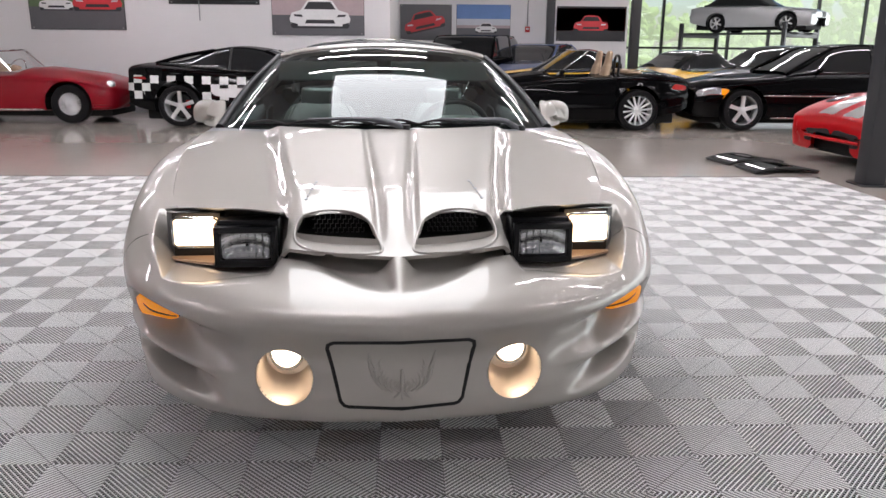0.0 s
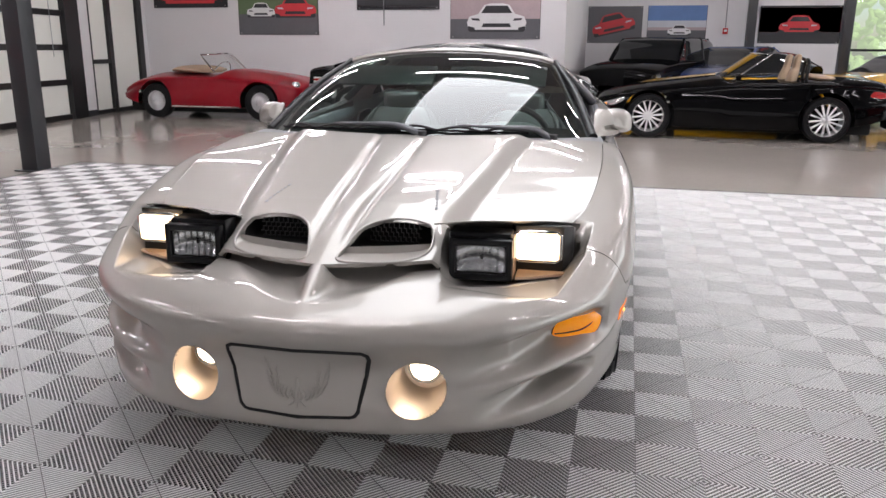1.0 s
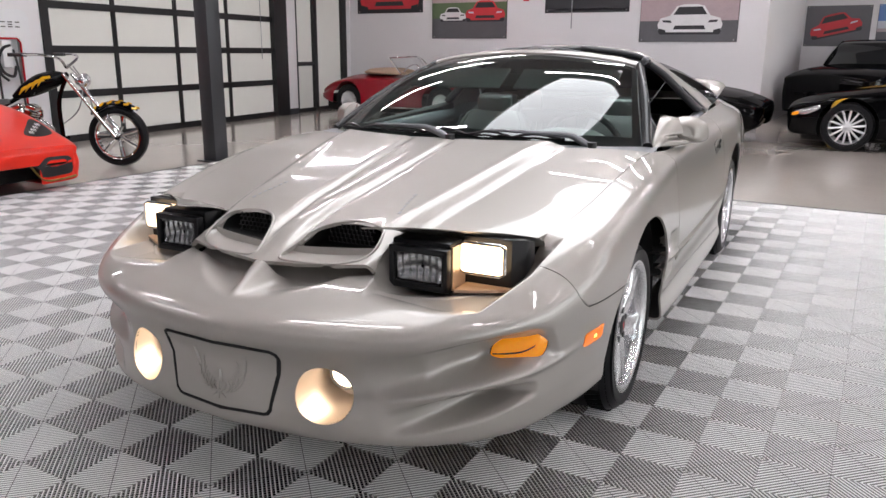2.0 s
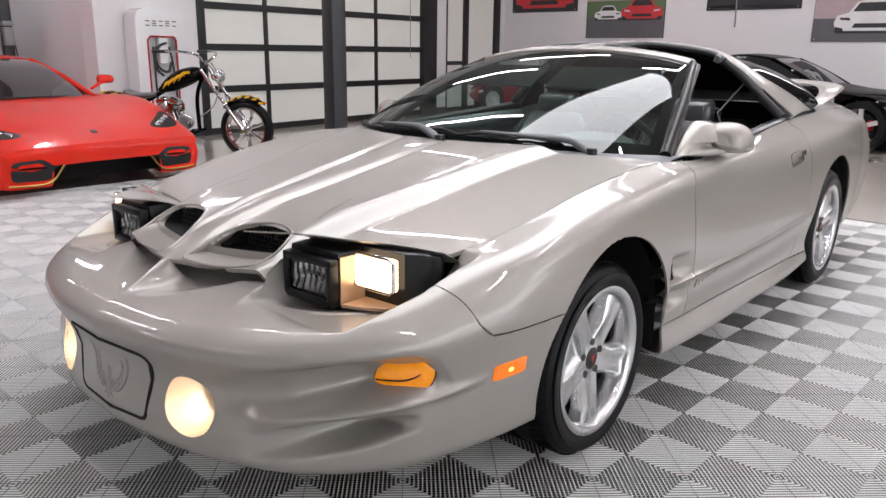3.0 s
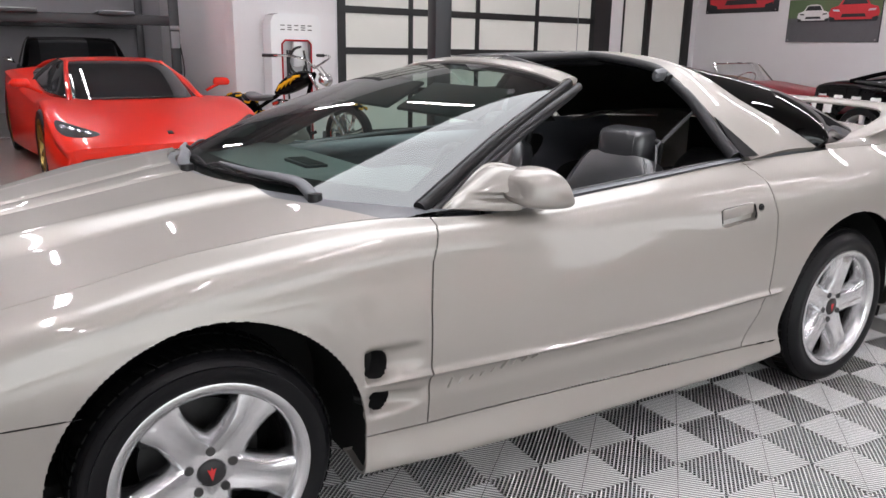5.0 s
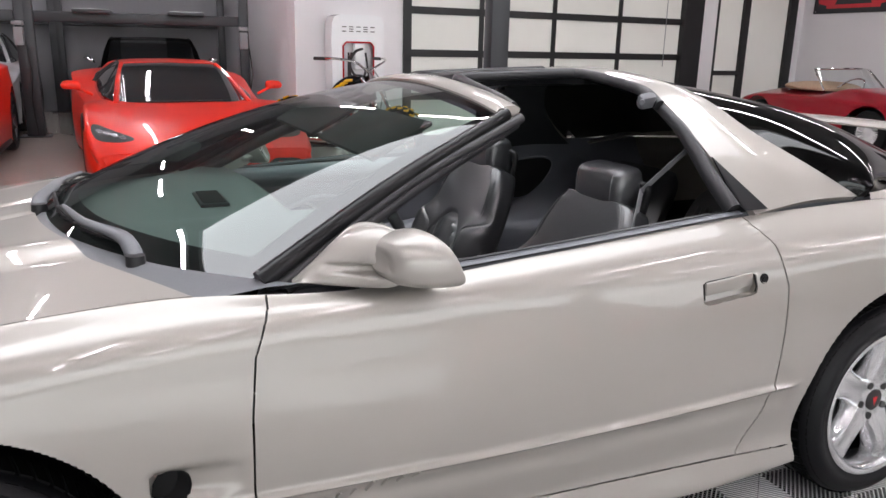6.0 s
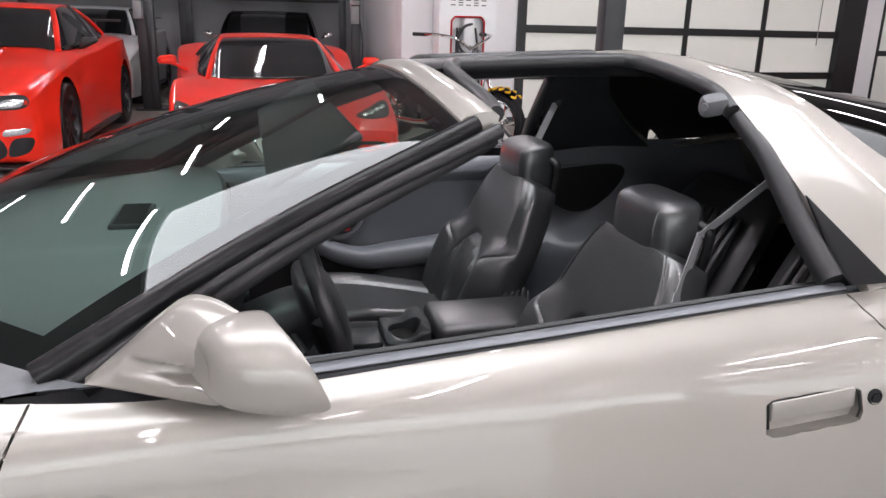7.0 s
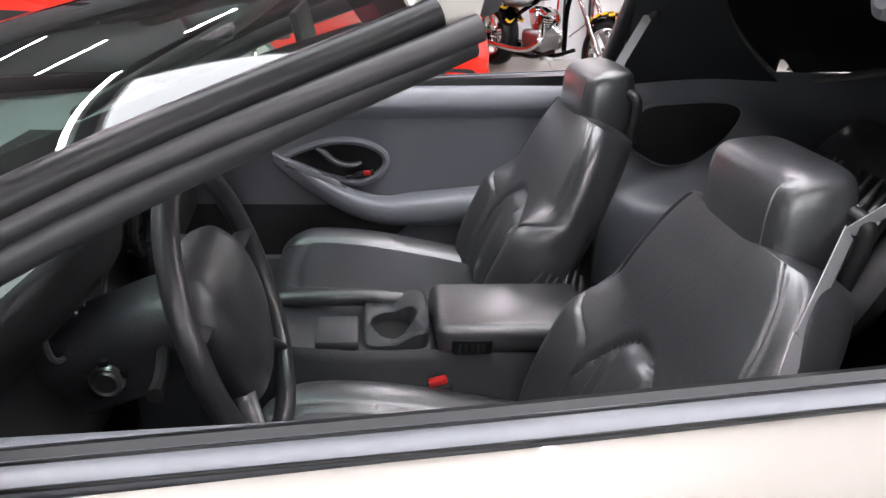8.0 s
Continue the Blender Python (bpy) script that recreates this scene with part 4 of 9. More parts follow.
dm = [tuple((np.array(a) + np.array(b)) / 2 + np.array([0, 0, 0.012])) for a, b in zip(HATCH_L, tail)]
grid_mesh(bm, strip([HATCH_L, dm, tail], 14, 60))
mirrored(bm)
part("deck_lid", bm, PEWTER, coupe)
# rear wing
bm = bmesh.new()
wing = [((0.715, 2.46, 0.925), 0.02, 0.006), ((0.725, 2.7, 0.962), 0.035, 0.016), ((0.72, 2.95, 1.01), 0.05, 0.02), ((0.68, 3.16, 1.045), 0.085, 0.018), ((0.55, 3.30, 1.06), 0.11, 0.016), ((0.3, 3.36, 1.068), 0.12, 0.015), ((0.0, 3.375, 1.07), 0.125, 0.015)]
rs = []
for (p0, w, h), nx in zip(wing, wing[1:] + wing[-1:]):
    p = np.array(p0)
    d = np.array(nx[0]) - p if nx is not wing[-1] or p0 is not wing[-1][0] else np.array([-1.0, 0, 0])
    d = d / np.linalg.norm(d)
    sd = np.cross(d, [0, 0, 1])
    sd /= np.linalg.norm(sd)
    rs.append([tuple(p + sd * w * math.cos(a) * -1 + np.array([0, 0, 1]) * h * math.sin(a)) for a in np.linspace(0, 2 * math.pi, 16, endpoint=False)])
R = np.array(rs)
S = np.stack([catmull(R[:, j], 44) for j in range(16)], axis=1)
rings(bm, [[tuple(q) for q in row] for row in S], True, False)
mirrored(bm)
part("rear_wing", bm, PEWTER, coupe)
for sx in (1, -1):
    bm = bmesh.new()
    rings(bm, [[(sx * (0.66 + q[0] * 0.03), 3.2 + q[1] * 0.13, z) for q in circle(0, 0, 1, 16)] for z in (0.90, 0.98, 1.045)])
    part("wing_post", bm, PEWTER, coupe)

# roof bar between the open panels, with dark seals
bm = bmesh.new()
rs = []
for y in np.linspace(1.30, 1.86, 14):
    z = float(np.interp(y, [1.3, 1.45, 1.65, 1.86], [1.262, 1.274, 1.283, 1.285]))
    w = float(np.interp(y, [1.3, 1.36, 1.78, 1.86], [0.13, 0.085, 0.085, 0.14]))
    rs.append([(-w, y, z - 0.012), (-w * 0.85, y, z - 0.001), (-w * 0.5, y, z + 0.002), (0, y, z + 0.003), (w * 0.5, y, z + 0.002), (w * 0.85, y, z - 0.001), (w, y, z - 0.012), (w * 0.9, y, z - 0.045), (0, y, z - 0.055), (-w * 0.9, y, z - 0.045)])
rings(bm, rs)
part("roof_bar", bm, SATIN, coupe, "black centre roof bar")
for sx in (1, -1):
    # rubber seal round the roof opening
    bm = bmesh.new()
    loop = [(0.50, 1.345, 1.198), (0.4, 1.35, 1.217), (0.2, 1.345, 1.25), (0.12, 1.36, 1.258), (0.095, 1.42, 1.262), (0.095, 1.74, 1.275), (0.12, 1.81, 1.275), (0.2, 1.825, 1.268), (0.35, 1.832, 1.25), (0.44, 1.835, 1.232), (0.5, 1.838, 1.2)]
    tube(bm, [(sx * x, y, z) for x, y, z in loop], 0.017, 10, 70)
    part("roof_seal", bm, SEAL, coupe)
    # latch block at the rear corner
    bm = bmesh.new()
    box(bm, (0, 0, 0), (0.035, 0.055, 0.045), 0.014, Matrix.Translation((sx * 0.482, 1.805, 1.212)) @ Euler((0.2, sx * 0.5, 0)).to_matrix().to_4x4())
    cyl(bm, (sx * 0.50, 1.775, 1.21), (sx * 0.505, 1.77, 1.209), 0.008, n=12)
    part("roof_latch", bm, COWL, coupe)
    # header trim and windscreen pillar
    low, top = Vector((0.775 * sx, 0.60, 0.872)), Vector((0.565 * sx, 1.29, 1.19))
    mid1 = low.lerp(top, 0.5) + Vector((0.012 * sx, -0.010, 0.015))
    bm = bmesh.new()
    tube(bm, [low, mid1, top], [0.022, 0.019, 0.016], 12, 30)
    part("windscreen_pillar", bm, SATIN, coupe)
    bm = bmesh.new()
    off = Vector((0.004 * sx, 0.02, -0.012))
    tube(bm, [low + off + Vector((0, 0.02, 0)), mid1 + off, top + off + Vector((0, 0.02, 0.0))], [0.012, 0.012, 0.014], 12, 30)
    part("pillar_seal", bm, SEAL, coupe)
    bm = bmesh.new()
    off = Vector((-0.016 * sx, 0.034, -0.03))
    tube(bm, [low + off + Vector((0, 0.02, 0)), mid1 + off, top + off + Vector((0, 0.0, 0.004))], [0.018, 0.02, 0.018], 12, 30)
    part("pillar_weatherstrip", bm, SEAL, coupe)
    # seal down the rear edge of the side opening
    bm = bmesh.new()
    tube(bm, [(sx * 0.5, 1.852, 1.19), (sx * 0.59, 1.865, 1.125), (sx * 0.7, 1.872, 1.02), (sx * 0.785, 1.885, 0.94)], [0.018, 0.02, 0.022, 0.024], 12, 30)
    part("side_seal", bm, SEAL, coupe)
    bm = bmesh.new()
    vs = [bm.verts.new((sx * (x + 0.006), y, z)) for x, y, z in ((0.672, 1.89, 1.07), (0.803, 1.985, 0.942), (0.806, 1.90, 0.942), (0.775, 1.893, 0.96))]
    bm.faces.new(vs)
    r = bmesh.ops.extrude_face_region(bm, geom=bm.faces[:])
    for v in [q for q in r["geom"] if isinstance(q, bmesh.types.BMVert)]:
        v.co.x += sx * 0.006
    part("quarter_trim", bm, SATIN, coupe)
    # door top: belt seal and inner trim
    bl = [(float(np.interp(y, [0.6, 0.8, 1.3, 1.88], [0.80, 0.828, 0.82, 0.80])), y, float(np.interp(y, [0.6, 0.8, 1.3, 1.9], [0.866, 0.852, 0.886, 0.926]))) for y in np.linspace(0.80, 1.9, 24)]
    bm = bmesh.new()
    rings(bm, [[(sx * (x + dx), y, z + dz) for dx, dz in ((0.004, -0.006), (0.006, 0.006), (-0.004, 0.012), (-0.022, 0.010), (-0.03, 0.0), (-0.028, -0.03), (0.0, -0.03))] for x, y, z in bl])
    seal = part("belt_seal", bm, GREYTRIM, coupe, "grey rubber window seal along the door")
    for dx, dz, r_ in ((0.0065, 0.004, 0.0022), (-0.016, 0.0115, 0.0018)):
        bm = bmesh.new()
        tube(bm, [(sx * (x + dx), y, z + dz) for x, y, z in bl], r_, 6)
        part("seal_lip", bm, SATIN, seal)
    bm = bmesh.new()
    rings(bm, [[(sx * (x + dx), y, z + dz) for dx, dz in ((-0.024, 0.004), (-0.036, 0.010), (-0.05, 0.004), (-0.052, -0.03), (-0.02, -0.03))] for x, y, z in bl])
    part("inner_belt_seal", bm, SATIN, coupe)

# cowl panel and wipers
bm = bmesh.new()
u = np.linspace(-1, 1, 61)
lo = catmull([(-0.81, 0.67, 0.862)] + WS_LOW + [(0.81, 0.67, 0.862)], 73)
rows = []
for k, (f, dz) in enumerate(((0, 0.006), (0.3, 0.006), (0.7, -0.004), (1, -0.022))):
    row = []
    for p in lo:
        yb = float(back_y(p[0])) - 0.012
        zb = float(hood_z(min(abs(p[0]), 0.79), min(yb, 0.45))) - 0.006
        row.append((p[0] * (1 + 0.02 * f), p[1] + 0.01 + (yb - p[1] - 0.01) * f, p[2] + (zb - p[2]) * f + (dz if f < 1 else -0.01)))
    rows.append(row)
grid_mesh(bm, np.array(rows))
part("cowl_panel", bm, COWL, coupe, "black plastic cowl panel")
def cowl_at(x, f, up):
    """A place over the cowl: f from 0 at the glass to 1 at the hood."""
    p = ws_point(x / 0.76, 0.0, 0.0)
    yb = float(back_y(x))
    return Vector((x, p[1] + (yb - p[1]) * f, p[2] + up))


for x0, x1 in ((0.59, -0.10), (0.06, -0.64)):
    # arm: a thick cover that climbs from the pivot onto the glass, then a slim rod
    way = x0 - x1
    pts = [cowl_at(x0, 0.45, 0.012), cowl_at(x0 - 0.035, 0.25, 0.03), Vector(ws_point((x0 - 0.11) / 0.76, 0.035, 0.03)), Vector(ws_point((x0 - 0.22) / 0.76, 0.045, 0.028)), Vector(ws_point((x0 - 0.55 * way) / 0.76, 0.05, 0.026))]
    bm = bmesh.new()
    tube(bm, pts, [0.019, 0.02, 0.017, 0.011, 0.006], 12, 40, False, 0.7)
    arm = part("wiper_arm", bm, COWL, coupe, "grey wiper arm")
    bm = bmesh.new()
    tube(bm, [ws_point((x0 - 0.12 - 0.03 * k) / 0.76, 0.035 + 0.004 * (k % 2), 0.008) if k else ws_point((x0 - 0.12) / 0.76, 0.035, 0.008) for k in range(int((way - 0.1) / 0.03))], 0.005, 6)
    part("wiper_blade", bm, RUBBER, arm)
    for f in (0.3, 0.55, 0.8):
        bm = bmesh.new()
        u0, u1, u2 = ((x0 - (f + d) * way) / 0.76 for d in (-0.12, 0.0, 0.12))
        tube(bm, [ws_point(u0, 0.037, 0.01), ws_point(u1, 0.042, 0.024), ws_point(u2, 0.037, 0.01)], [0.004, 0.006, 0.004], 8, 14)
        part("blade_bow", bm, BLACKPLASTIC, arm)
    bm = bmesh.new()
    q = pts[0]
    cyl(bm, q + Vector((0.012, 0, -0.03)), q + Vector((0.012, 0, 0.014)), 0.022, 0.02, n=20)
    part("wiper_pivot", bm, BLACKPLASTIC, arm)

# raised headlamps
def headlamp(sx):
    b = bmesh.new()
    top = [[(0.335, -0.92, 0.787), (0.44, -0.82, 0.778), (0.54, -0.735, 0.763), (0.645, -0.655, 0.75), (0.735, -0.598, 0.735)],
           [(0.34, -0.74, 0.746), (0.45, -0.70, 0.748), (0.56, -0.65, 0.736), (0.66, -0.592, 0.724), (0.735, -0.57, 0.722)],
           [(0.345, -0.60, 0.68), (0.45, -0.57, 0.69), (0.56, -0.55, 0.69), (0.67, -0.53, 0.69), (0.725, -0.535, 0.70)]]
    g = surface(top, 14, 24)
    low = g.copy()
    low[..., 2] -= 0.005
    low[..., 1] += 0.004
    va = grid_mesh(b, g)
    vb = grid_mesh(b, low)
    n, m = 14, 24
    for i in range(n - 1):
        for j in (0, m - 1):
            b.faces.new((va[i][j], va[i + 1][j], vb[i + 1][j], vb[i][j]))
    for j in range(m - 1):
        for i in (0, n - 1):
            b.faces.new((va[i][j], va[i][j + 1], vb[i][j + 1], vb[i][j]))
    if sx < 0:
        flipped(b)
    lid = part("headlamp_lid", b, PEWTER, coupe)
    # black housings: a deep one round the inner lamp, a set back panel behind the outer one
    b = bmesh.new()
    box(b, (sx * 0.448, -0.745, 0.661), (0.186, 0.08, 0.148), 0.006)
    inner_box = part("inner_lamp_housing", b, SATIN, lid)
    b = bmesh.new()
    outer = [(0.545, -0.70, 0.598, 0.741), (0.69, -0.70, 0.606, 0.744), (0.716, -0.66, 0.63, 0.738), (0.722, -0.60, 0.66, 0.722), (0.705, -0.57, 0.66, 0.70)]
    back = [(x - 0.012, y + 0.02, z0, z1) for x, y, z0, z1 in outer]
    rings(b, [[(sx * x, y, z0), (sx * x, y, z1), (sx * u, v, z1), (sx * u, v, z0)] for (x, y, z0, z1), (u, v, _, _) in zip(outer, back)])
    outer_box = part("outer_lamp_panel", b, SATIN, lid)
    b = bmesh.new()
    g2 = g.copy()
    g2[..., 2] -= 0.007
    g2[..., 1] += 0.012
    grid_mesh(b, g2)
    if sx < 0:
        flipped(b)
    part("lid_lining", b, SATIN, lid)
    for nm, x0, x1, z0, z1, y, mat, lab, home in (("clear_lamp", 0.378, 0.528, 0.618, 0.702, -0.793, CLEAR, "clear ribbed headlamp lens", inner_box), ("lit_lamp", 0.548, 0.68, 0.645, 0.731, -0.722, LAMP_ON, "lit headlamp lens", outer_box)):
        b = bmesh.new()
        cx_, cz_ = (x0 + x1) / 2, (z0 + z1) / 2
        if nm == "clear_lamp":
            uu, ww = np.meshgrid(np.linspace(-1, 1, 61), np.linspace(-1, 1, 25))
            ribs = 0.0006 * np.cos(uu * 22) + 0.0012 * np.cos(ww * 6 + uu * uu * 3)
            grid_mesh(b, np.stack([sx * (cx_ + uu * (x1 - x0) / 2), y - 0.016 + ribs * 0.4, cz_ + ww * (z1 - z0) / 2], -1))
            bowl_ = bmesh.new()
            grid_mesh(bowl_, np.stack([sx * (cx_ + uu * (x1 - x0) / 2), y + 0.006 - 0.018 * (uu ** 2 + ww ** 2) / 2 + ribs * 1.6, cz_ + ww * (z1 - z0) / 2], -1))
            part("lamp_reflector", bowl_, ALLOY, home)
            for hx, hz, lx, lz in ((cx_, z1 + 0.01, 0.186, 0.02), (cx_, z0 - 0.01, 0.186, 0.02), (x0 - 0.009, cz_, 0.018, 0.12), (x1 + 0.009, cz_, 0.018, 0.12)):
                part("lamp_bezel", boxes(((sx * hx, y - 0.01, hz), (lx, 0.03, lz)), bevel=0.004), SATIN, home)
        else:
            box(b, (sx * cx_, y, cz_), (x1 - x0, 0.03, z1 - z0), 0.01, seg=3)
        part(nm, b, mat, home, lab)
        b = bmesh.new()
        tube(b, [(sx * (cx_ + dx * ((x1 - x0) / 2 + 0.002)), y - 0.011, cz_ + dz * ((z1 - z0) / 2 + 0.002)) for dx, dz in ((-1, -0.8), (-0.8, -1), (0.8, -1), (1, -0.8), (1, 0.8), (0.8, 1), (-0.8, 1), (-1, 0.8))], 0.005, 8, 0, True)
        part("lamp_rim", b, SATIN if nm == "clear_lamp" else CHROME, home)
    # side wall between the lamps and ledge below the lit one, tinted as if lamplit
    b = bmesh.new()
    box(b, (sx * 0.5455, -0.742, 0.662), (0.005, 0.085, 0.125))
    part("lamp_side", b, LAMPSIDE, lid)
    b = bmesh.new()
    rings(b, [[(sx * 0.554, -0.79, z), (sx * 0.60, -0.775, z), (sx * 0.705, -0.715, z), (sx * 0.705, -0.702, z), (sx * 0.554, -0.702, z)] for z in (0.598, 0.606)])
    part("lamp_ledge", b, LAMPSIDE, lid)
    # pocket under the lamp
    b = bmesh.new()
    pk = [tuple(q[:2]) for q in catmull([(x, y, 0) for x, y in LAMP_HOLE], 60, True)]
    rim = []
    for x, y in pk:
        h, n, _, _ = skin.ray_cast(Vector((x, y, 2)), Vector((0, 0, -1)))
        rim.append(h.z if h is not None and h.z > 0.56 else float(hood_z(x, y)))
    rs = []
    for f, z1, mixf in ((1.0, 0, 0.0), (0.97, 0.6, 0.3), (0.86, 0.595, 0.8), (0.7, 0.58, 0.95), (0.4, 0.575, 1.0)):
        rs.append([(sx * (0.54 + (x - 0.54) * f), -0.68 + (y + 0.68) * f, z + (z1 - z) * mixf - 0.002) for (x, y), z in zip(pk, rim)])
    vv = rings(b, rs, True, False)
    b.faces.new(vv[-1])
    part("lamp_pocket", b, PEWTER, coupe)


for sx in (1, -1):
    headlamp(sx)

# nostrils and mouth
for sx in (1, -1):
    b = bmesh.new()
    ring0 = catmull([(x, y, 0) for x, y in SCOOP], 60, True)
    r0 = [(x, y, float(hood_z(x, y)) + 0.002) for x, y, _ in ring0]
    r1 = []
    for x, y, z in r0:
        f = min(max((y + 0.908) / 0.196, 0), 1)
        r1.append((0.19 + (x - 0.19) * 0.97, -0.80 + 0.085 * f, z + 0.006 * (1 - f) - 0.009 * f))
    r2 = [(x, y + 0.06, z - 0.004) for x, y, z in r1]
    r3 = [(0.19 + (x - 0.19) * 0.9, y + 0.14, z - 0.008) for x, y, z in r1]
    vv = rings(b, [r0, r1], True, False)
    if sx < 0:
        flipped(b)
    lipp = part("scoop_throat", b, PEWTER, hood_ob)
    b = bmesh.new()
    vv = rings(b, [r1, r2, r3], True, False)
    b.faces.new(vv[-1])
    if sx < 0:
        flipped(b)
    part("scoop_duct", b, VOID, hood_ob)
    b = bmesh.new()
    tube(b, [(sx * x, y, z - 0.002) for x, y, z in r0], 0.0045, 10, 0, True)
    part("scoop_lip", b, PEWTER, hood_ob)
    b = bmesh.new()
    for k in range(10):
        for q in range(4):
            xx_ = 0.10 + k * 0.016 + (q % 2) * 0.008
            box(b, (sx * xx_, -0.735 + 0.004 * q, 0.69 + q * 0.013), (0.003, 0.004, 0.016))
            box(b, (sx * (xx_ + 0.004), -0.735 + 0.004 * q, 0.683 + q * 0.013), (0.009, 0.004, 0.003))
    part("scoop_mesh", b, BLACKPLASTIC, hood_ob)
    # floor of the mouth, running back under the hood edge
    b = bmesh.new()
    xs = np.linspace(0.0, 0.33, 24)
    ey = np.interp(xs, E[:, 0], E[:, 1])
    ez_ = np.interp(xs, E[:, 0], E[:, 2])
    grid_mesh(b, np.array([[(x, y + dy, z + dz) for x, y, z in zip(xs, ey, ez_)] for dy, dz in ((-0.012, -0.032), (0.02, -0.022), (0.05, -0.012), (0.075, 0.01), (0.085, 0.06))]))
    if sx < 0:
        flipped(b)
    part("mouth_floor", b, PEWTER, coupe)

# front plate cover, fog lamps, turn lamps, markers
PLATE_OUT = [(-0.185, 0.478), (0.0, 0.479), (0.185, 0.478), (0.2, 0.47), (0.203, 0.455), (0.17, 0.30), (0.16, 0.287), (0.148, 0.283), (0.0, 0.276), (-0.148, 0.283), (-0.16, 0.287), (-0.17, 0.30), (-0.203, 0.455), (-0.2, 0.47)]
full = bmesh.new()
grid_mesh(full, G)
mirrored(full)
full.normal_update()
both = BVHTree.FromBMesh(full)
full.free()
dense = []
for a, b in zip(PLATE_OUT, PLATE_OUT[1:] + PLATE_OUT[:1]):
    dense += [(a[0] + (b[0] - a[0]) * f, a[1] + (b[1] - a[1]) * f) for f in (0, 0.34, 0.67)]
inner = [(x * 0.965, 0.378 + (z - 0.378) * 0.955) for x, z in dense]
plate = part("plate_cover", patch(inner, "xz", -2.0, 0.003, 0.01, both), PEWTER, coupe, "pewter plate cover with an embossed bird emblem")
b = bmesh.new()
hits = []
for x, z in dense:
    h, n, _, _ = both.ray_cast(Vector((x * 0.985, -2, 0.378 + (z - 0.378) * 0.985)), Vector((0, 1, 0)))
    hits.append(h + Vector((0, 0.002, 0)))
tube(b, hits, 0.0065, 8, 0, True)
part("plate_gap", b, VOID, coupe)
# embossed emblem: upswept wings of feathers, a body and a forked tail


def emboss(strokes, r):
    bm = bmesh.new()
    pts = []
    for x, z in strokes:
        h, n, _, _ = both.ray_cast(Vector((x, -2, z)), Vector((0, 1, 0)))
        pts.append(h + Vector((0, -0.0035, 0)))
    return tube(bm, pts, r, 6, 14)


for sx in (1, -1):
    for k in range(8):
        u = k / 7
        bx = (1 - u) ** 2 * 0.008 + 2 * u * (1 - u) * 0.072 + u * u * 0.076
        bz = (1 - u) ** 2 * 0.33 + 2 * u * (1 - u) * 0.322 + u * u * 0.39
        tx, tz = bx + 0.004 + 0.012 * u, bz + 0.024 + 0.03 * u
        part("emblem_feather", emboss([(sx * bx, bz), (sx * (bx + 0.012), (bz + tz) / 2), (sx * tx, tz)], [0.004, 0.005, 0.0015]), PEWTER, plate)
        part("emblem_feather", emboss([(sx * bx * 0.8, bz + 0.006), (sx * (bx * 0.8 + 0.002), bz + 0.018), (sx * (bx * 0.8 - 0.004), bz + 0.032)], [0.002, 0.003, 0.001]), PEWTER, plate)
    part("emblem_tail", emboss([(0.0, 0.335), (sx * 0.01, 0.322), (sx * 0.024, 0.31)], [0.004, 0.004, 0.0015]), PEWTER, plate)
part("emblem_body", emboss([(0.0, 0.392), (0.002, 0.37), (0.0, 0.345), (0.0, 0.306)], [0.004, 0.007, 0.006, 0.0015]), PEWTER, plate)
for sx in (1, -1):
    # fog lamp well, with the lamp set high in it
    b = bmesh.new()
    ringf = []
    for x, z in FOG:
        h, n, _, _ = skin.ray_cast(Vector((x, -2, z)), Vector((0, 1, 0)))
        ringf.append(h)
    r1 = [(0.322 + (p.x - 0.322) * 0.98, p.y + 0.05, 0.362 + (p.z - 0.362) * 0.98) for p in ringf]
    r2 = [(0.322 + (p.x - 0.322) * 0.8, -0.965, 0.362 + (p.z - 0.362) * 0.8 + 0.012) for p in ringf]
    vv = rings(b, [[tuple(p) for p in ringf], r1, r2], True, False)
    b.faces.new(vv[-1])
    if sx < 0:
        flipped(b)
    well = part("fog_lamp_well", b, REFLECTOR, coupe)
    b = bmesh.new()
    tilt = Matrix.Translation((sx * 0.325, -0.992, 0.39)) @ Euler((radians(-8), 0, radians(6 * sx))).to_matrix().to_4x4()
    lathe(b, [(0.0, -0.03), (0.02, -0.027), (0.034, -0.016), (0.042, 0.0), (0.03, 0.03)], "y", n=32)
    for v in b.verts:
        v.co = tilt @ v.co
    part("fog_lamp_lens", b, FOG_ON, well, "lit round fog lamp")
    b = bmesh.new()
    lathe(b, [(0.042, -0.006), (0.047, -0.01), (0.05, 0.0), (0.046, 0.04)], "y", n=32)
    for v in b.verts:
        v.co = tilt @ v.co
    part("fog_lamp_rim", b, BLACKPLASTIC, well)
TURN = [(0.0, 0.398), (-0.02, 0.44), (0.06, 0.468), (0.25, 0.488), (0.6, 0.502), (0.95, 0.505), (1.08, 0.495), (1.13, 0.475), (1.06, 0.442), (0.85, 0.412), (0.55, 0.39), (0.2, 0.384)]
MARK = [(-0.56, 0.413), (-0.51, 0.413), (-0.457, 0.417), (-0.454, 0.437), (-0.457, 0.458), (-0.51, 0.457), (-0.559, 0.453), (-0.563, 0.433)]
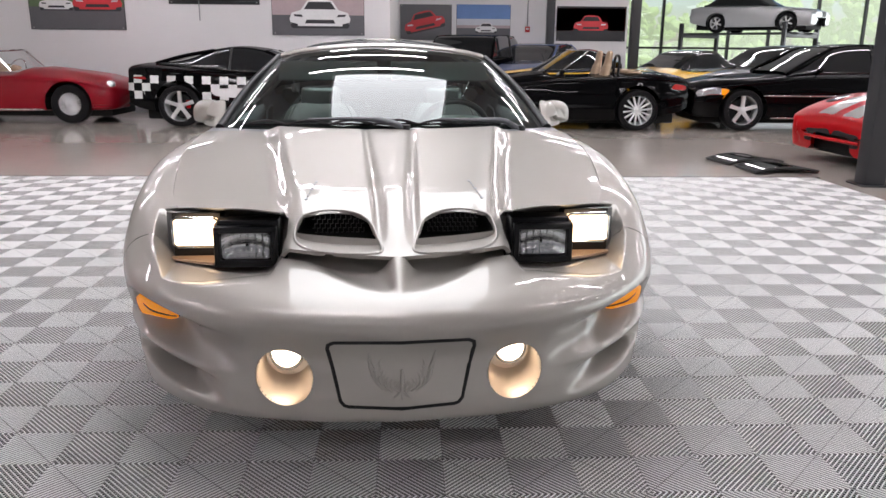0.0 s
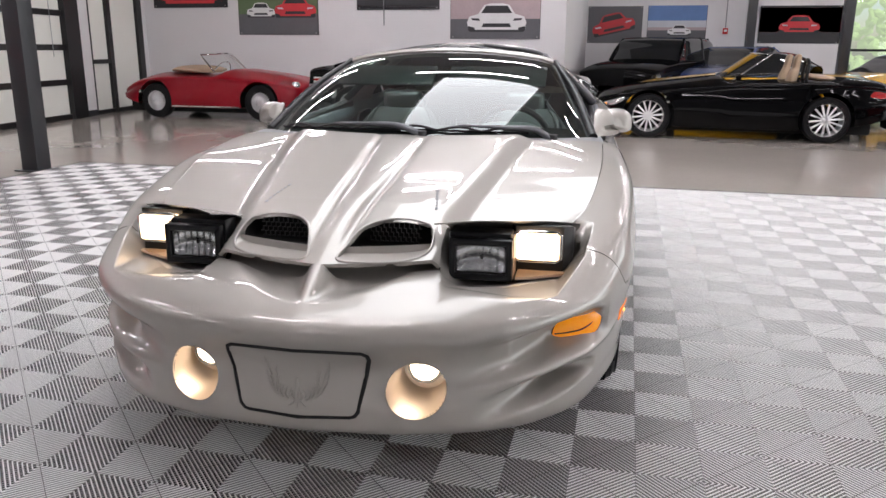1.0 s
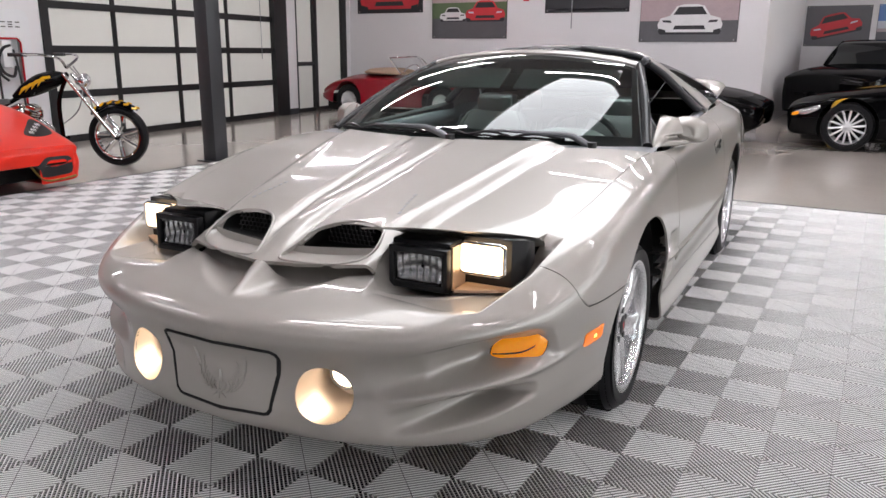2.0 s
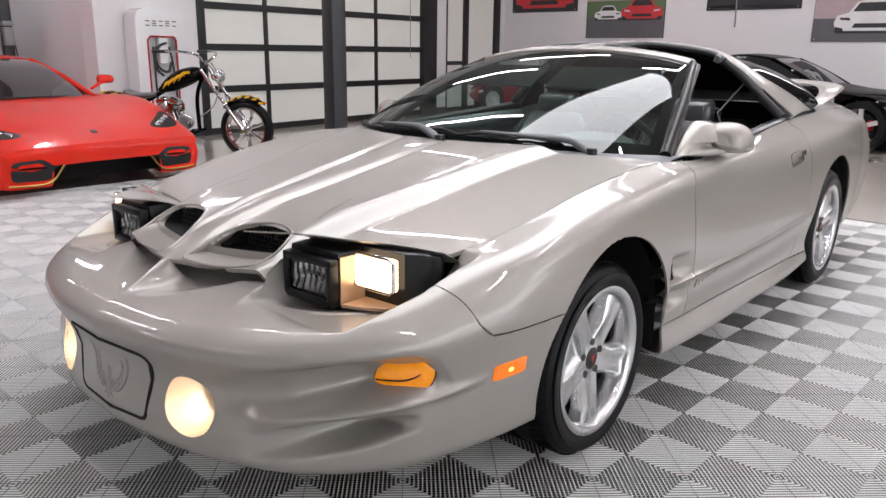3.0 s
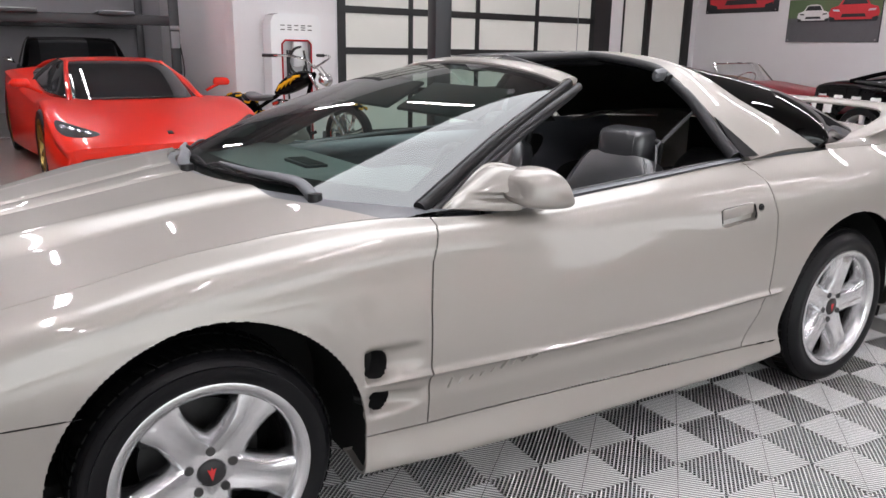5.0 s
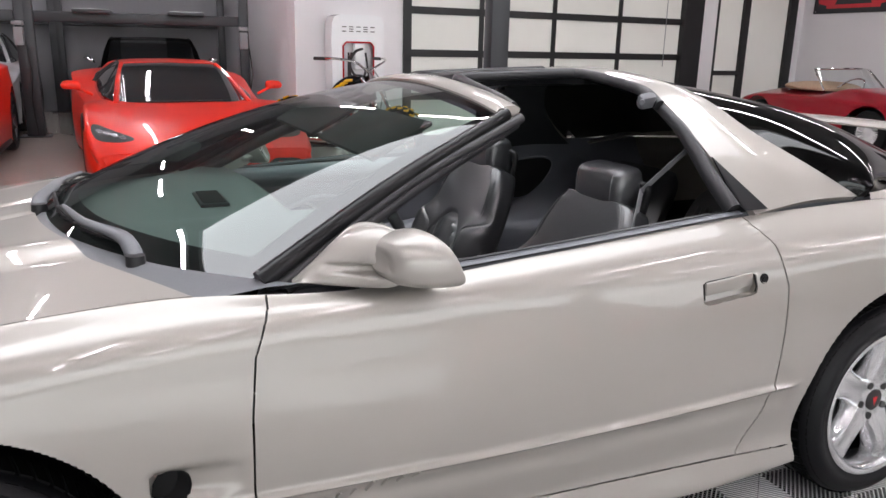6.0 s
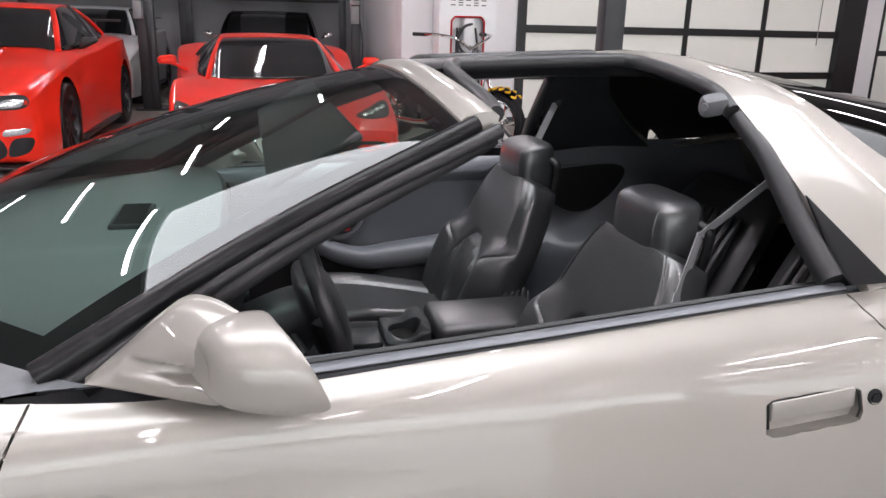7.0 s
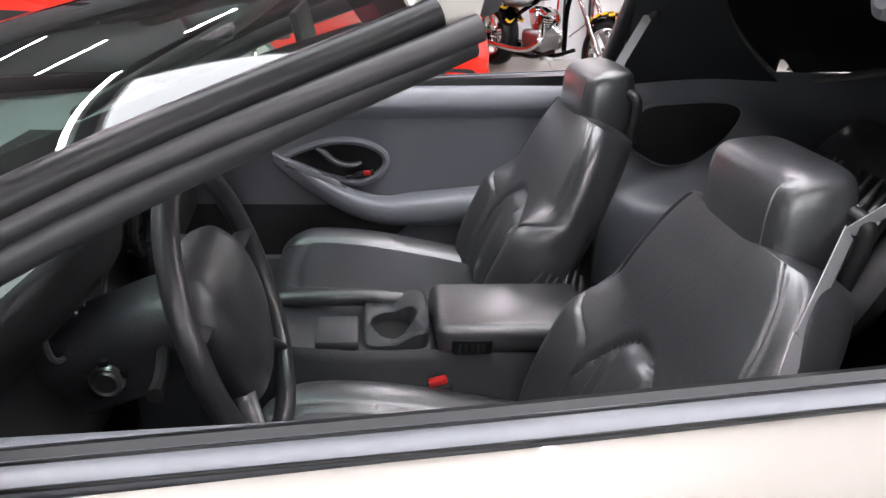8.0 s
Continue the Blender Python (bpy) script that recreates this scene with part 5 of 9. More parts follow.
for sx in (1, -1):
    b = patch(MARK, "yz", 2.0, 0.004)
    if sx < 0:
        flipped(b)
    part("side_marker", b, AMBER_LIT, coupe, "lit amber side marker")
    # turn lamp: a lens that bulges out of the hollow
    oval = [tuple(q[:2]) for q in catmull([(u, z, 0) for u, z in TURN], 48, True)]

    ends = [skin.ray_cast(Vector((x, -2, z)), Vector((0, 1, 0)))[0].y - 0.003 for x, z in ((0.672, 0.45), (0.797, 0.48))]

    def lamp_at(u, z, out):
        return (sx * (0.672 + 0.125 * u + 0.44 * out), ends[0] + (ends[1] - ends[0]) * u - 0.9 * out, z)
    b = bmesh.new()
    rs = []
    for f, o in ((1.0, -0.06), (1.0, 0.0), (0.93, 0.005), (0.7, 0.010), (0.35, 0.013), (0.05, 0.014)):
        rs.append([lamp_at(0.5 + (u - 0.5) * f, 0.455 + (z - 0.455) * f, o) for u, z in oval])
    rings(b, rs)
    part("turn_lamp", b, AMBER, coupe, "amber turn lamp lens")
    q, n, _, _ = skin.ray_cast(Vector((2, -0.508, 0.435)), Vector((-1, 0, 0)))
    b = bmesh.new()
    bmesh.ops.create_uvsphere(b, u_segments=16, v_segments=10, radius=0.009, matrix=Matrix.Translation((sx * (q.x + 0.001), q.y, q.z)) @ Matrix.Diagonal((0.7, 1.2, 0.8, 1)))
    part("marker_bulb", b, AMBER_HOT, coupe, "glowing bulb of the side marker")
    b = bmesh.new()
    tube(b, [lamp_at(u, z, -0.001) for u, z in oval], 0.0022, 8, 0, True)
    part("turn_lamp_rim", b, SATIN, coupe)
    b = bmesh.new()
    tube(b, [lamp_at(u, z, o) for u, z, o in ((0.02, 0.438, 0.004), (0.3, 0.442, 0.012), (0.6, 0.448, 0.013), (0.85, 0.465, 0.009), (0.95, 0.49, 0.003))], 0.003, 8, 32)
    part("turn_lamp_divider", b, SATIN, coupe)
    # door handle and lock, fender vent cavities
    b = bmesh.new()
    c = [(q[0], q[1]) for q in HANDLE]
    hh = []
    for y, z in c:
        h, n, _, _ = skin.ray_cast(Vector((2, y, z)), Vector((-1, 0, 0)))
        hh.append(h)
    vv = rings(b, [[(sx * (p.x), p.y, p.z) for p in hh], [(sx * (p.x - 0.022), p.y, p.z) for p in hh]], True, False)
    b.faces.new(vv[-1])
    part("handle_recess", b, PEWTER, built["door" if sx > 0 else "door_r"])
    b = bmesh.new()
    gap = []
    for y, z in ((1.6955, 0.742), (1.6955, 0.782), (1.703, 0.786), (1.78, 0.791), (1.857, 0.7955), (1.866, 0.788), (1.8695, 0.76), (1.864, 0.747)):
        h, n, _, _ = skin.ray_cast(Vector((2, y, z)), Vector((-1, 0, 0)))
        gap.append((sx * (h.x - 0.001), y, z))
    tube(b, gap, 0.0022, 6)
    part("handle_gap", b, VOID, built["door" if sx > 0 else "door_r"])
    hx = sum(p.x for p in hh) / len(hh)
    b = bmesh.new()
    box(b, (0, 0, 0), (0.014, 0.160, 0.037), 0.005, Matrix.Translation((sx * (hx - 0.009), 1.781, 0.774)) @ Euler((radians(4.5), 0, 0)).to_matrix().to_4x4())
    part("door_handle", b, PEWTER, built["door" if sx > 0 else "door_r"])
    b = bmesh.new()
    h, n, _, _ = skin.ray_cast(Vector((2, 1.897, 0.777)), Vector((-1, 0, 0)))
    lathe(b, [(0.0, 0.004), (0.008, 0.004), (0.009, 0.001), (0.012, 0.003), (0.015, 0.0), (0.015, -0.01)], "x", (0, 0, 0), 24)
    for v in b.verts:
        v.co = Vector((sx * (v.co.x + h.x), v.co.y + h.y, v.co.z + h.z))
    part("door_lock", b, SATIN, built["door" if sx > 0 else "door_r"])
    for vp in VENTS:
        b = bmesh.new()
        hh = []
        for y, z in vp:
            h, n, _, _ = skin.ray_cast(Vector((2, y, z)), Vector((-1, 0, 0)))
            hh.append(h)
        vv = rings(b, [[(sx * p.x, p.y, p.z) for p in hh], [(sx * (p.x - 0.045), p.y - 0.02, p.z) for p in hh]], True, False)
        b.faces.new(vv[-1])
        part("vent_cavity", b, VOID, coupe)

# door mirrors: a round head on a wedge that follows the pillar
for sx in (1, -1):
    b = bmesh.new()
    sec = [(0.826, 0.02, 0.02), (0.832, 0.038, 0.034), (0.848, 0.055, 0.047), (0.875, 0.067, 0.056), (0.91, 0.073, 0.061), (0.942, 0.074, 0.061), (0.951, 0.069, 0.055), (0.938, 0.061, 0.047)]
    rs = []
    for y, w, h in sec:
        r = []
        for k in range(32):
            ca, sa = math.cos(2 * math.pi * k / 32), math.sin(2 * math.pi * k / 32)
            dz = h * (sa ** 0.8 if sa > 0 else -0.92 * abs(sa) ** 0.45)
            r.append((sx * (0.89 + w * math.copysign(abs(ca) ** 0.8, ca) - 0.01 * sa), y + 0.012 * ca + (0.22 * w * ca - 0.55 * dz) * (y - 0.82) / 0.155, 0.921 + dz))
        rs.append(r)
    Rr = np.array(rs)
    S = np.stack([catmull(Rr[:, j], 60) for j in range(32)], axis=1)
    rings(b, [[tuple(q) for q in row] for row in S])
    mir = part("door_mirror", b, PEWTER, coupe)
    b = bmesh.new()
    rows = []
    for y, zt, xi, xo, zb in ((0.665, 0.87, 0.775, 0.806, 0.862), (0.72, 0.912, 0.775, 0.832, 0.862), (0.775, 0.957, 0.776, 0.858, 0.862), (0.812, 0.979, 0.782, 0.878, 0.863), (0.85, 0.98, 0.808, 0.90, 0.866), (0.89, 0.968, 0.845, 0.905, 0.88)):
        xm = xi + (xo - xi) * 0.5
        rows.append([(xi, y, zb - 0.002), (xi, y, zt - 0.006), (xi + 0.01, y, zt), (xm, y, zt - 0.006), (xo - 0.008, y, 0.6 * zt + 0.4 * zb), (xo, y, zb + 0.008), (xo - 0.02, y, zb), (xi, y, zb - 0.002)])
    g = surface(rows, 90, 110)
    g[..., 0] -= 0.026 * np.exp(-((g[..., 2] - 0.900) / 0.011) ** 4) * np.clip((g[..., 1] - 0.715) / 0.08, 0, 1) * np.clip((g[..., 0] - 0.80) / 0.02, 0, 1)
    grid_mesh(b, g)
    if sx < 0:
        flipped(b)
    part("mirror_foot", b, PEWTER, mir)
    b = bmesh.new()
    rings(b, [[(sx * (0.89 + 0.06 * math.cos(2 * math.pi * k / 28)), 0.948 + 0.016 * math.cos(2 * math.pi * k / 28) - 0.02 * math.sin(2 * math.pi * k / 28), 0.923 + 0.042 * math.sin(2 * math.pi * k / 28)) for k in range(28)], [(sx * (0.89 + 0.06 * math.cos(2 * math.pi * k / 28)), 0.943 + 0.016 * math.cos(2 * math.pi * k / 28) - 0.02 * math.sin(2 * math.pi * k / 28), 0.923 + 0.042 * math.sin(2 * math.pi * k / 28)) for k in range(28)]])
    part("mirror_glass", b, CHROME, mir)

# raised marks of the model name low on the doors and a thin decal on the hood, as plain slanted bars
for sx in (1, -1):
    for k in range(9):
        y = 0.605 + 0.035 * k
        h = 0.03 if k in (0, 5) else 0.016
        l3 = []
        for dy, dz in ((0, 0), (0.012, h)):
            q, n, _, _ = skin.ray_cast(Vector((2, y + dy, 0.405 + 0.004 * k + dz)), Vector((-1, 0, 0)))
            l3.append((sx * (q.x + 0.001), q.y, q.z))
        b = bmesh.new()
        tube(b, l3, 0.0035, 6)
        part("name_bar", b, PEWTER, built["door" if sx > 0 else "door_r"])
# small dark decal strokes beside the scoops
for sx in (1, -1):
    for k in range(7):
        x, y = 0.285 - 0.004 * k, -0.62 + 0.024 * k
        b = bmesh.new()
        z = float(hood_z(x, y))
        box(b, (0, 0, 0), (0.010 if k % 3 == 0 else 0.006, 0.016, 0.0012), 0.0, Matrix.Translation((sx * x, y, z + 0.0012)) @ Euler((math.atan2(float(hood_z(x, y + 0.01)) - z, 0.01), -math.atan2(float(hood_z(x + 0.01, y)) - z, 0.01) * sx, 0)).to_matrix().to_4x4())
        part("decal_stroke", b, GREYPLASTIC, hood_ob)
# dark gap between the bumper cover and the fenders
for sx in (1, -1):
    pts = []
    for y, z, _ in catmull([(y, z, 0) for y, z in SEAM[2:9]], 40):
        q, n, _, _ = skin.ray_cast(Vector((2, y, z)), Vector((-1, 0, 0)))
        if q is not None and q.x > 0.6:
            pts.append((sx * (q.x - 0.0005), q.y, q.z))
    b = bmesh.new()
    tube(b, pts, 0.001, 6)
    part("panel_gap", b, VOID, coupe)

# ---- cabin of the coupe ----
part("cabin_floor", boxes(((0, 1.35, 0.285), (1.46, 1.5, 0.03)), ((0, 2.35, 0.36), (1.4, 0.8, 0.03)), bevel=0.01), CARPET, coupe)
for sx in (1, -1):
    # side lining behind the door skin
    b = bmesh.new()
    rows = []
    for z, x in ((0.54, 0.775), (0.62, 0.775), (0.70, 0.77), (0.76, 0.765), (0.835, 0.76)):
        rows.append([(sx * x, y, z + max(0, (y - 0.6)) * 0.035 * (z > 0.8)) for y in (0.55, 0.9, 1.3, 1.7, 1.9)])
    grid_mesh(b, surface(rows, 24, 30))
    dp = part("door_lining", b, VINYL, coupe, "black vinyl door lining")
    b = bmesh.new()
    grid_mesh(b, surface([[(sx * x, y, z) for y in (0.55, 0.9, 1.3, 1.7, 1.9)] for z, x in ((0.27, 0.75), (0.36, 0.775), (0.45, 0.78), (0.55, 0.778))], 14, 20))
    part("lower_carpet", b, CARPET, dp, "dark carpeted lower door")
    b = bmesh.new()
    edge = catmull([(0.80, 0.40, 0), (0.98, 0.395, 0), (1.2, 0.42, 0), (1.29, 0.445, 0), (1.345, 0.49, 0), (1.40, 0.508, 0), (1.51, 0.515, 0), (1.7, 0.525, 0), (1.86, 0.53, 0)], 70)
    grid_mesh(b, np.array([[(sx * (0.742 + 0.02 * (k == 0) + 0.03 * (k / 7) ** 2), y, z + (0.28 - z) * max(0, k - 0.5) / 6.5 - 0.003 * (k == 0)) for y, z, _ in edge] for k in range(8)]))
    part("map_pocket", b, VINYL, dp)
    b = bmesh.new()
    up = [[(sx * (0.76 - 0.005), y, 0.775 + 0.03 * (y - 0.6)) for y in (0.6, 1.0, 1.4, 1.9)], [(sx * (0.735), y, 0.80 + 0.03 * (y - 0.6)) for y in (0.6, 1.0, 1.4, 1.9)], [(sx * 0.735, y, 0.82 + 0.038 * (y - 0.6)) for y in (0.6, 1.0, 1.4, 1.9)], [(sx * 0.755, y, 0.846 + 0.042 * (y - 0.6)) for y in (0.6, 1.0, 1.4, 1.9)], [(sx * 0.79, y, 0.852 + 0.045 * (y - 0.6)) for y in (0.6, 1.0, 1.4, 1.9)]]
    grid_mesh(b, surface(up, 20, 24))
    part("door_top_roll", b, VINYL, dp)
    # armrest that sweeps forward into the handle pod
    b = bmesh.new()
    arm = [((0.757, 0.965, 0.685), 0.01, 0.016), ((0.74, 1.02, 0.652), 0.025, 0.026), ((0.725, 1.1, 0.607), 0.036, 0.032), ((0.716, 1.18, 0.568), 0.044, 0.036), ((0.712, 1.27, 0.547), 0.05, 0.038), ((0.712, 1.36, 0.552), 0.056, 0.044), ((0.712, 1.5, 0.562), 0.058, 0.05), ((0.715, 1.68, 0.58), 0.058, 0.05), ((0.73, 1.8, 0.602), 0.04, 0.035), ((0.755, 1.86, 0.61), 0.015, 0.02)]
    rs = [[(sx * (c[0] + w * math.cos(2 * math.pi * k / 20)), c[1], c[2] + h * math.copysign(abs(math.sin(2 * math.pi * k / 20)) ** 0.7, math.sin(2 * math.pi * k / 20))) for k in range(20)] for c, w, h in arm]
    Rr = np.array(rs)
    S = np.stack([catmull(Rr[:, j], 50) for j in range(20)], axis=1)
    rings(b, [[tuple(q) for q in row] for row in S])
    part("armrest", b, VINYL, dp)
    # handle pod: teardrop ring, dish, lever and switches
    tear = catmull([(0.985, 0.679, 0), (1.05, 0.71, 0), (1.13, 0.732, 0), (1.21, 0.728, 0), (1.265, 0.70, 0), (1.272, 0.662, 0), (1.24, 0.63, 0), (1.19, 0.615, 0), (1.11, 0.632, 0), (1.03, 0.662, 0)], 60, True)
    b = bmesh.new()
    tube(b, [(sx * 0.752, y, z) for y, z, _ in tear], 0.011, 8, 0, True)
    pod = part("handle_pod", b, VINYL, dp)
    b = bmesh.new()
    rings(b, [[(sx * (0.757 + 0.006 * (r < 0.8)), 1.14 + r * (y - 1.14), 0.675 + r * (z - 0.675)) for y, z, _ in tear] for r in (1, 0.9, 0.7, 0.4, 0.05)], True, True)
    part("pod_dish", b, SATIN, pod)
    b = bmesh.new()
    tube(b, [(sx * 0.75, 1.085, 0.71), (sx * 0.738, 1.105, 0.702), (sx * 0.735, 1.125, 0.684), (sx * 0.735, 1.15, 0.672), (sx * 0.738, 1.18, 0.668), (sx * 0.75, 1.205, 0.673)], [0.009, 0.014, 0.013, 0.012, 0.01, 0.006], 10, 24, False, 0.6)
    part("door_lever", b, DARKVINYL, pod, "black door lever")
    b = bmesh.new()
    tube(b, [(sx * 0.747, 1.165, 0.632), (sx * 0.745, 1.2, 0.64), (sx * 0.747, 1.24, 0.646)], 0.008, 8, 10)
    part("lock_slide", b, BLACKPLASTIC, pod)
    part("lock_tab", boxes(((sx * 0.738, 1.222, 0.645), (0.006, 0.018, 0.014)), bevel=0.002), REDPLASTIC, pod, "red lock tab")
    plate_m = Matrix.Translation((sx * 0.722, 1.087, 0.641)) @ Euler((radians(-25), 0, 0)).to_matrix().to_4x4() @ Euler((0, sx * radians(35), 0)).to_matrix().to_4x4()
    b = bmesh.new()
    rings(b, [[plate_m @ Vector((0.02 * (0.45 + 0.55 * (q + 1) / 2) * math.copysign(abs(math.sin(a)) ** 0.7, math.sin(a)) * f, 0.092 * q * f, h)) for a in np.linspace(0, 2 * math.pi, 28, endpoint=False) for q in (math.copysign(abs(math.cos(a)) ** 0.7, math.cos(a)),)] for f, h in ((1, -0.012), (1, 0.0), (0.94, 0.003))])
    sp_ = part("switch_plate", b, DARKVINYL, pod)
    for k in range(2):
        b = bmesh.new()
        box(b, (0, -0.012 + 0.056 * k, 0.006), (0.014, 0.036, 0.009), 0.003, plate_m)
        part("window_switch", b, GREYTRIM, sp_)
    # rear side lining with a speaker
    b = bmesh.new()
    rr = [[(sx * 0.75, 1.9, 0.30), (sx * 0.62, 2.1, 0.36), (sx * 0.54, 2.3, 0.42), (sx * 0.52, 2.75, 0.46)],
          [(sx * 0.755, 1.9, 0.47), (sx * 0.60, 2.08, 0.50), (sx * 0.53, 2.3, 0.55), (sx * 0.52, 2.75, 0.6)],
          [(sx * 0.76, 1.9, 0.55), (sx * 0.625, 2.06, 0.575), (sx * 0.55, 2.3, 0.63), (sx * 0.54, 2.75, 0.7)],
          [(sx * 0.765, 1.9, 0.61), (sx * 0.72, 2.08, 0.635), (sx * 0.67, 2.3, 0.70), (sx * 0.62, 2.75, 0.78)],
          [(sx * 0.775, 1.9, 0.72), (sx * 0.762, 2.1, 0.745), (sx * 0.735, 2.3, 0.80), (sx * 0.70, 2.75, 0.86)],
          [(sx * 0.79, 1.9, 0.93), (sx * 0.785, 2.1, 0.935), (sx * 0.775, 2.3, 0.94), (sx * 0.75, 2.75, 0.94)]]
    grid_mesh(b, surface(rr, 30, 30))
    ql = part("rear_side_lining", b, VINYL, coupe)
    b = bmesh.new()
    sp = [(1.95, 0.745), (2.0, 0.70), (2.07, 0.675), (2.15, 0.69), (2.23, 0.755), (2.27, 0.83), (2.22, 0.86), (2.08, 0.855), (1.98, 0.835)]
    rs = []
    for f, xo in ((1.0, 0.0), (0.96, 0.012), (0.8, 0.014), (0.4, 0.016), (0.05, 0.016)):
        rs.append([(sx * (0.742 - xo), 2.1 + (y - 2.1) * f, 0.77 + (z - 0.77) * f) for y, z, _ in catmull([(y, z, 0) for y, z in sp], 40, True)])
    rings(b, rs, True, True)
    part("speaker_grille", b, BLACKPLASTIC, ql, "black rear speaker grille")
    b = bmesh.new()
    tube(b, [(sx * 0.735, y, z) for y, z, _ in catmull([(y, z, 0) for y, z in sp], 48, True)], 0.006, 8, 0, True)
    part("speaker_rim", b, VINYL, ql)


# seats
def bump01(x, c, w, p=2):
    return np.exp(-np.abs((x - c) / w) ** p)


def pad(levels, across, front, back, n=96, rows=90):
    """A padded form on a bent axis. levels: (y, z, half width) up the axis; front and back give the depth at (u, v), u from -1 to 1."""
    ax = catmull(levels, rows)
    tan = np.gradient(ax[:, :2], axis=0)
    tan /= np.linalg.norm(tan, axis=1)[:, None]
    out = np.zeros((rows, n, 3))
    for i in range(rows):
        v = i / (rows - 1)
        end = min(1.0, (v / 0.05) ** 0.5 if v < 0.05 else 1.0, ((1 - v) / 0.06) ** 0.5 if v > 0.94 else 1.0)
        nx = np.array([-tan[i, 1], tan[i, 0]])
        for k in range(n):
            a = 2 * math.pi * k / n
            ca, sa = math.cos(a), math.sin(a)
            u = math.copysign(abs(ca) ** 0.55, ca)
            d = abs(sa) ** 0.55 * (front(u, v) if sa > 0 else -back(u, v)) * (0.25 + 0.75 * end)
            p = ax[i, :2] + nx * d
            out[i, k] = (across + ax[i, 2] * u * (0.8 + 0.2 * end), p[0], p[1])
    bm = bmesh.new()
    rings(bm, [[tuple(q) for q in r] for r in out])
    return bm


def seat(sx, dy):
    cx_ = 0.375 * sx
    # cushion: deep side bolsters, a flat insert with a stitched groove round it

    def cush(u, v):
        d = 0.075 - 0.02 * bump01(v, 1.0, 0.3) + 0.012 * bump01(v, 0.12, 0.18)
        d += 0.034 * bump01(abs(u), 0.82, 0.22) * min(1, v / 0.2)
        d -= 0.009 * bump01(abs(u), 0.56, 0.03) * float(smooth01(0.1, 0.2, v)) + 0.008 * bump01(v, 0.17 + 0.06 * u * u, 0.018) * float(1 - smooth01(0.5, 0.58, abs(u)))
        return d
    b = pad([(1.05, 0.425, 0.20), (1.09, 0.445, 0.245), (1.2, 0.445, 0.258), (1.36, 0.42, 0.258), (1.5, 0.40, 0.25), (1.59, 0.395, 0.21)], cx_, cush, lambda u, v: 0.075, 220, 110)
    seat_ob = part("seat_cushion", b, LEATHER, coupe, "black leather front seat")
    # back: wings low down, a fan of pleats over the lumbar pad, a tall upper panel

    def face(u, v):
        a = abs(u)
        low = float(1 - smooth01(0.34, 0.5, v))
        d = 0.054 + 0.012 * bump01(v, 0.2, 0.22) + 0.058 * bump01(a, 0.84, 0.25) * low
        seam = 0.53 + 0.45 * float(smooth01(0.3, 0.47, v))
        d -= 0.011 * bump01(a, seam, 0.022) * float(smooth01(0.04, 0.12, v)) * float(1 - smooth01(0.49, 0.53, v))
        arch = 0.43 - 0.85 * u * u
        pleats = float(smooth01(0.0, 0.03, arch - v)) * float(smooth01(0.04, 0.1, v)) * float(1 - smooth01(0.42, 0.5, a))
        d += pleats * (0.005 + 0.0055 * math.cos(2 * math.pi * u / 0.115))
        d -= 0.011 * bump01(v, arch + 0.012, 0.014) * float(1 - smooth01(0.5, 0.56, a))
        d += (0.0035 * bump01(a, 0.845, 0.016) - 0.005 * bump01(a, 0.815, 0.014)) * float(smooth01(0.46, 0.54, v)) * float(1 - smooth01(0.88, 0.95, v))
        return d
    b = pad([(1.545, 0.42, 0.22), (1.562, 0.50, 0.25), (1.60, 0.60, 0.258), (1.638, 0.69, 0.255), (1.672, 0.77, 0.24), (1.702, 0.835, 0.215), (1.722, 0.878, 0.185), (1.732, 0.90, 0.155)], cx_, face, lambda u, v: 0.075, 300, 170)
    back = part("backrest", b, LEATHER, seat_ob)
    # pleated side trim
    for k in range(6):
        b = bmesh.new()
        tube(b, [(cx_ + 0.247, 1.612 + 0.012 * k, 0.665 - 0.012 * k), (cx_ + 0.258, 1.55 + 0.024 * k, 0.55), (cx_ + 0.25, 1.50 + 0.032 * k, 0.45)], [0.004, 0.011, 0.008], 8, 14)
        part("side_pleat", b, LEATHER, back)
    # head restraint on two posts
    b = bmesh.new()
    blob(b, [((cx_, 1.735, 0.84), 0.095, 0.03, 6), ((cx_, 1.736, 0.848), 0.107, 0.048, 6), ((cx_, 1.737, 0.885), 0.114, 0.058, 6), ((cx_, 1.737, 0.935), 0.118, 0.062, 6), ((cx_, 1.737, 0.982), 0.116, 0.058, 6), ((cx_, 1.738, 1.002), 0.107, 0.048, 6), ((cx_, 1.739, 1.01), 0.085, 0.028, 6)], 36, 4.2)
    hr = part("head_restraint", b, LEATHER, seat_ob)
    for s2 in (1, -1):
        b = bmesh.new()
        pts = []
        for q in range(40):
            a = radians(-40 + 240 * q / 39)
            ca, sa = math.cos(a), math.sin(a)
            pts.append((cx_ + s2 * 0.086, 1.737 - 0.0545 * math.copysign(abs(ca) ** 0.5, ca), 0.925 + 0.0755 * math.copysign(abs(sa) ** 0.5, sa)))
        tube(b, pts, 0.0035, 6)
        part("raised_seam", b, LEATHER, hr)
    b = bmesh.new()
    tube(b, [(cx_ + 0.108, 1.79, 0.86), (cx_ + 0.125, 1.79, 0.92), (cx_ + 0.13, 1.785, 0.955), (cx_ + 0.11, 1.775, 0.965)], 0.011, 10, 20)
    part("belt_guide", b, BLACKPLASTIC, hr)
    seat_ob.location = (0, dy, 0)
    return seat_ob


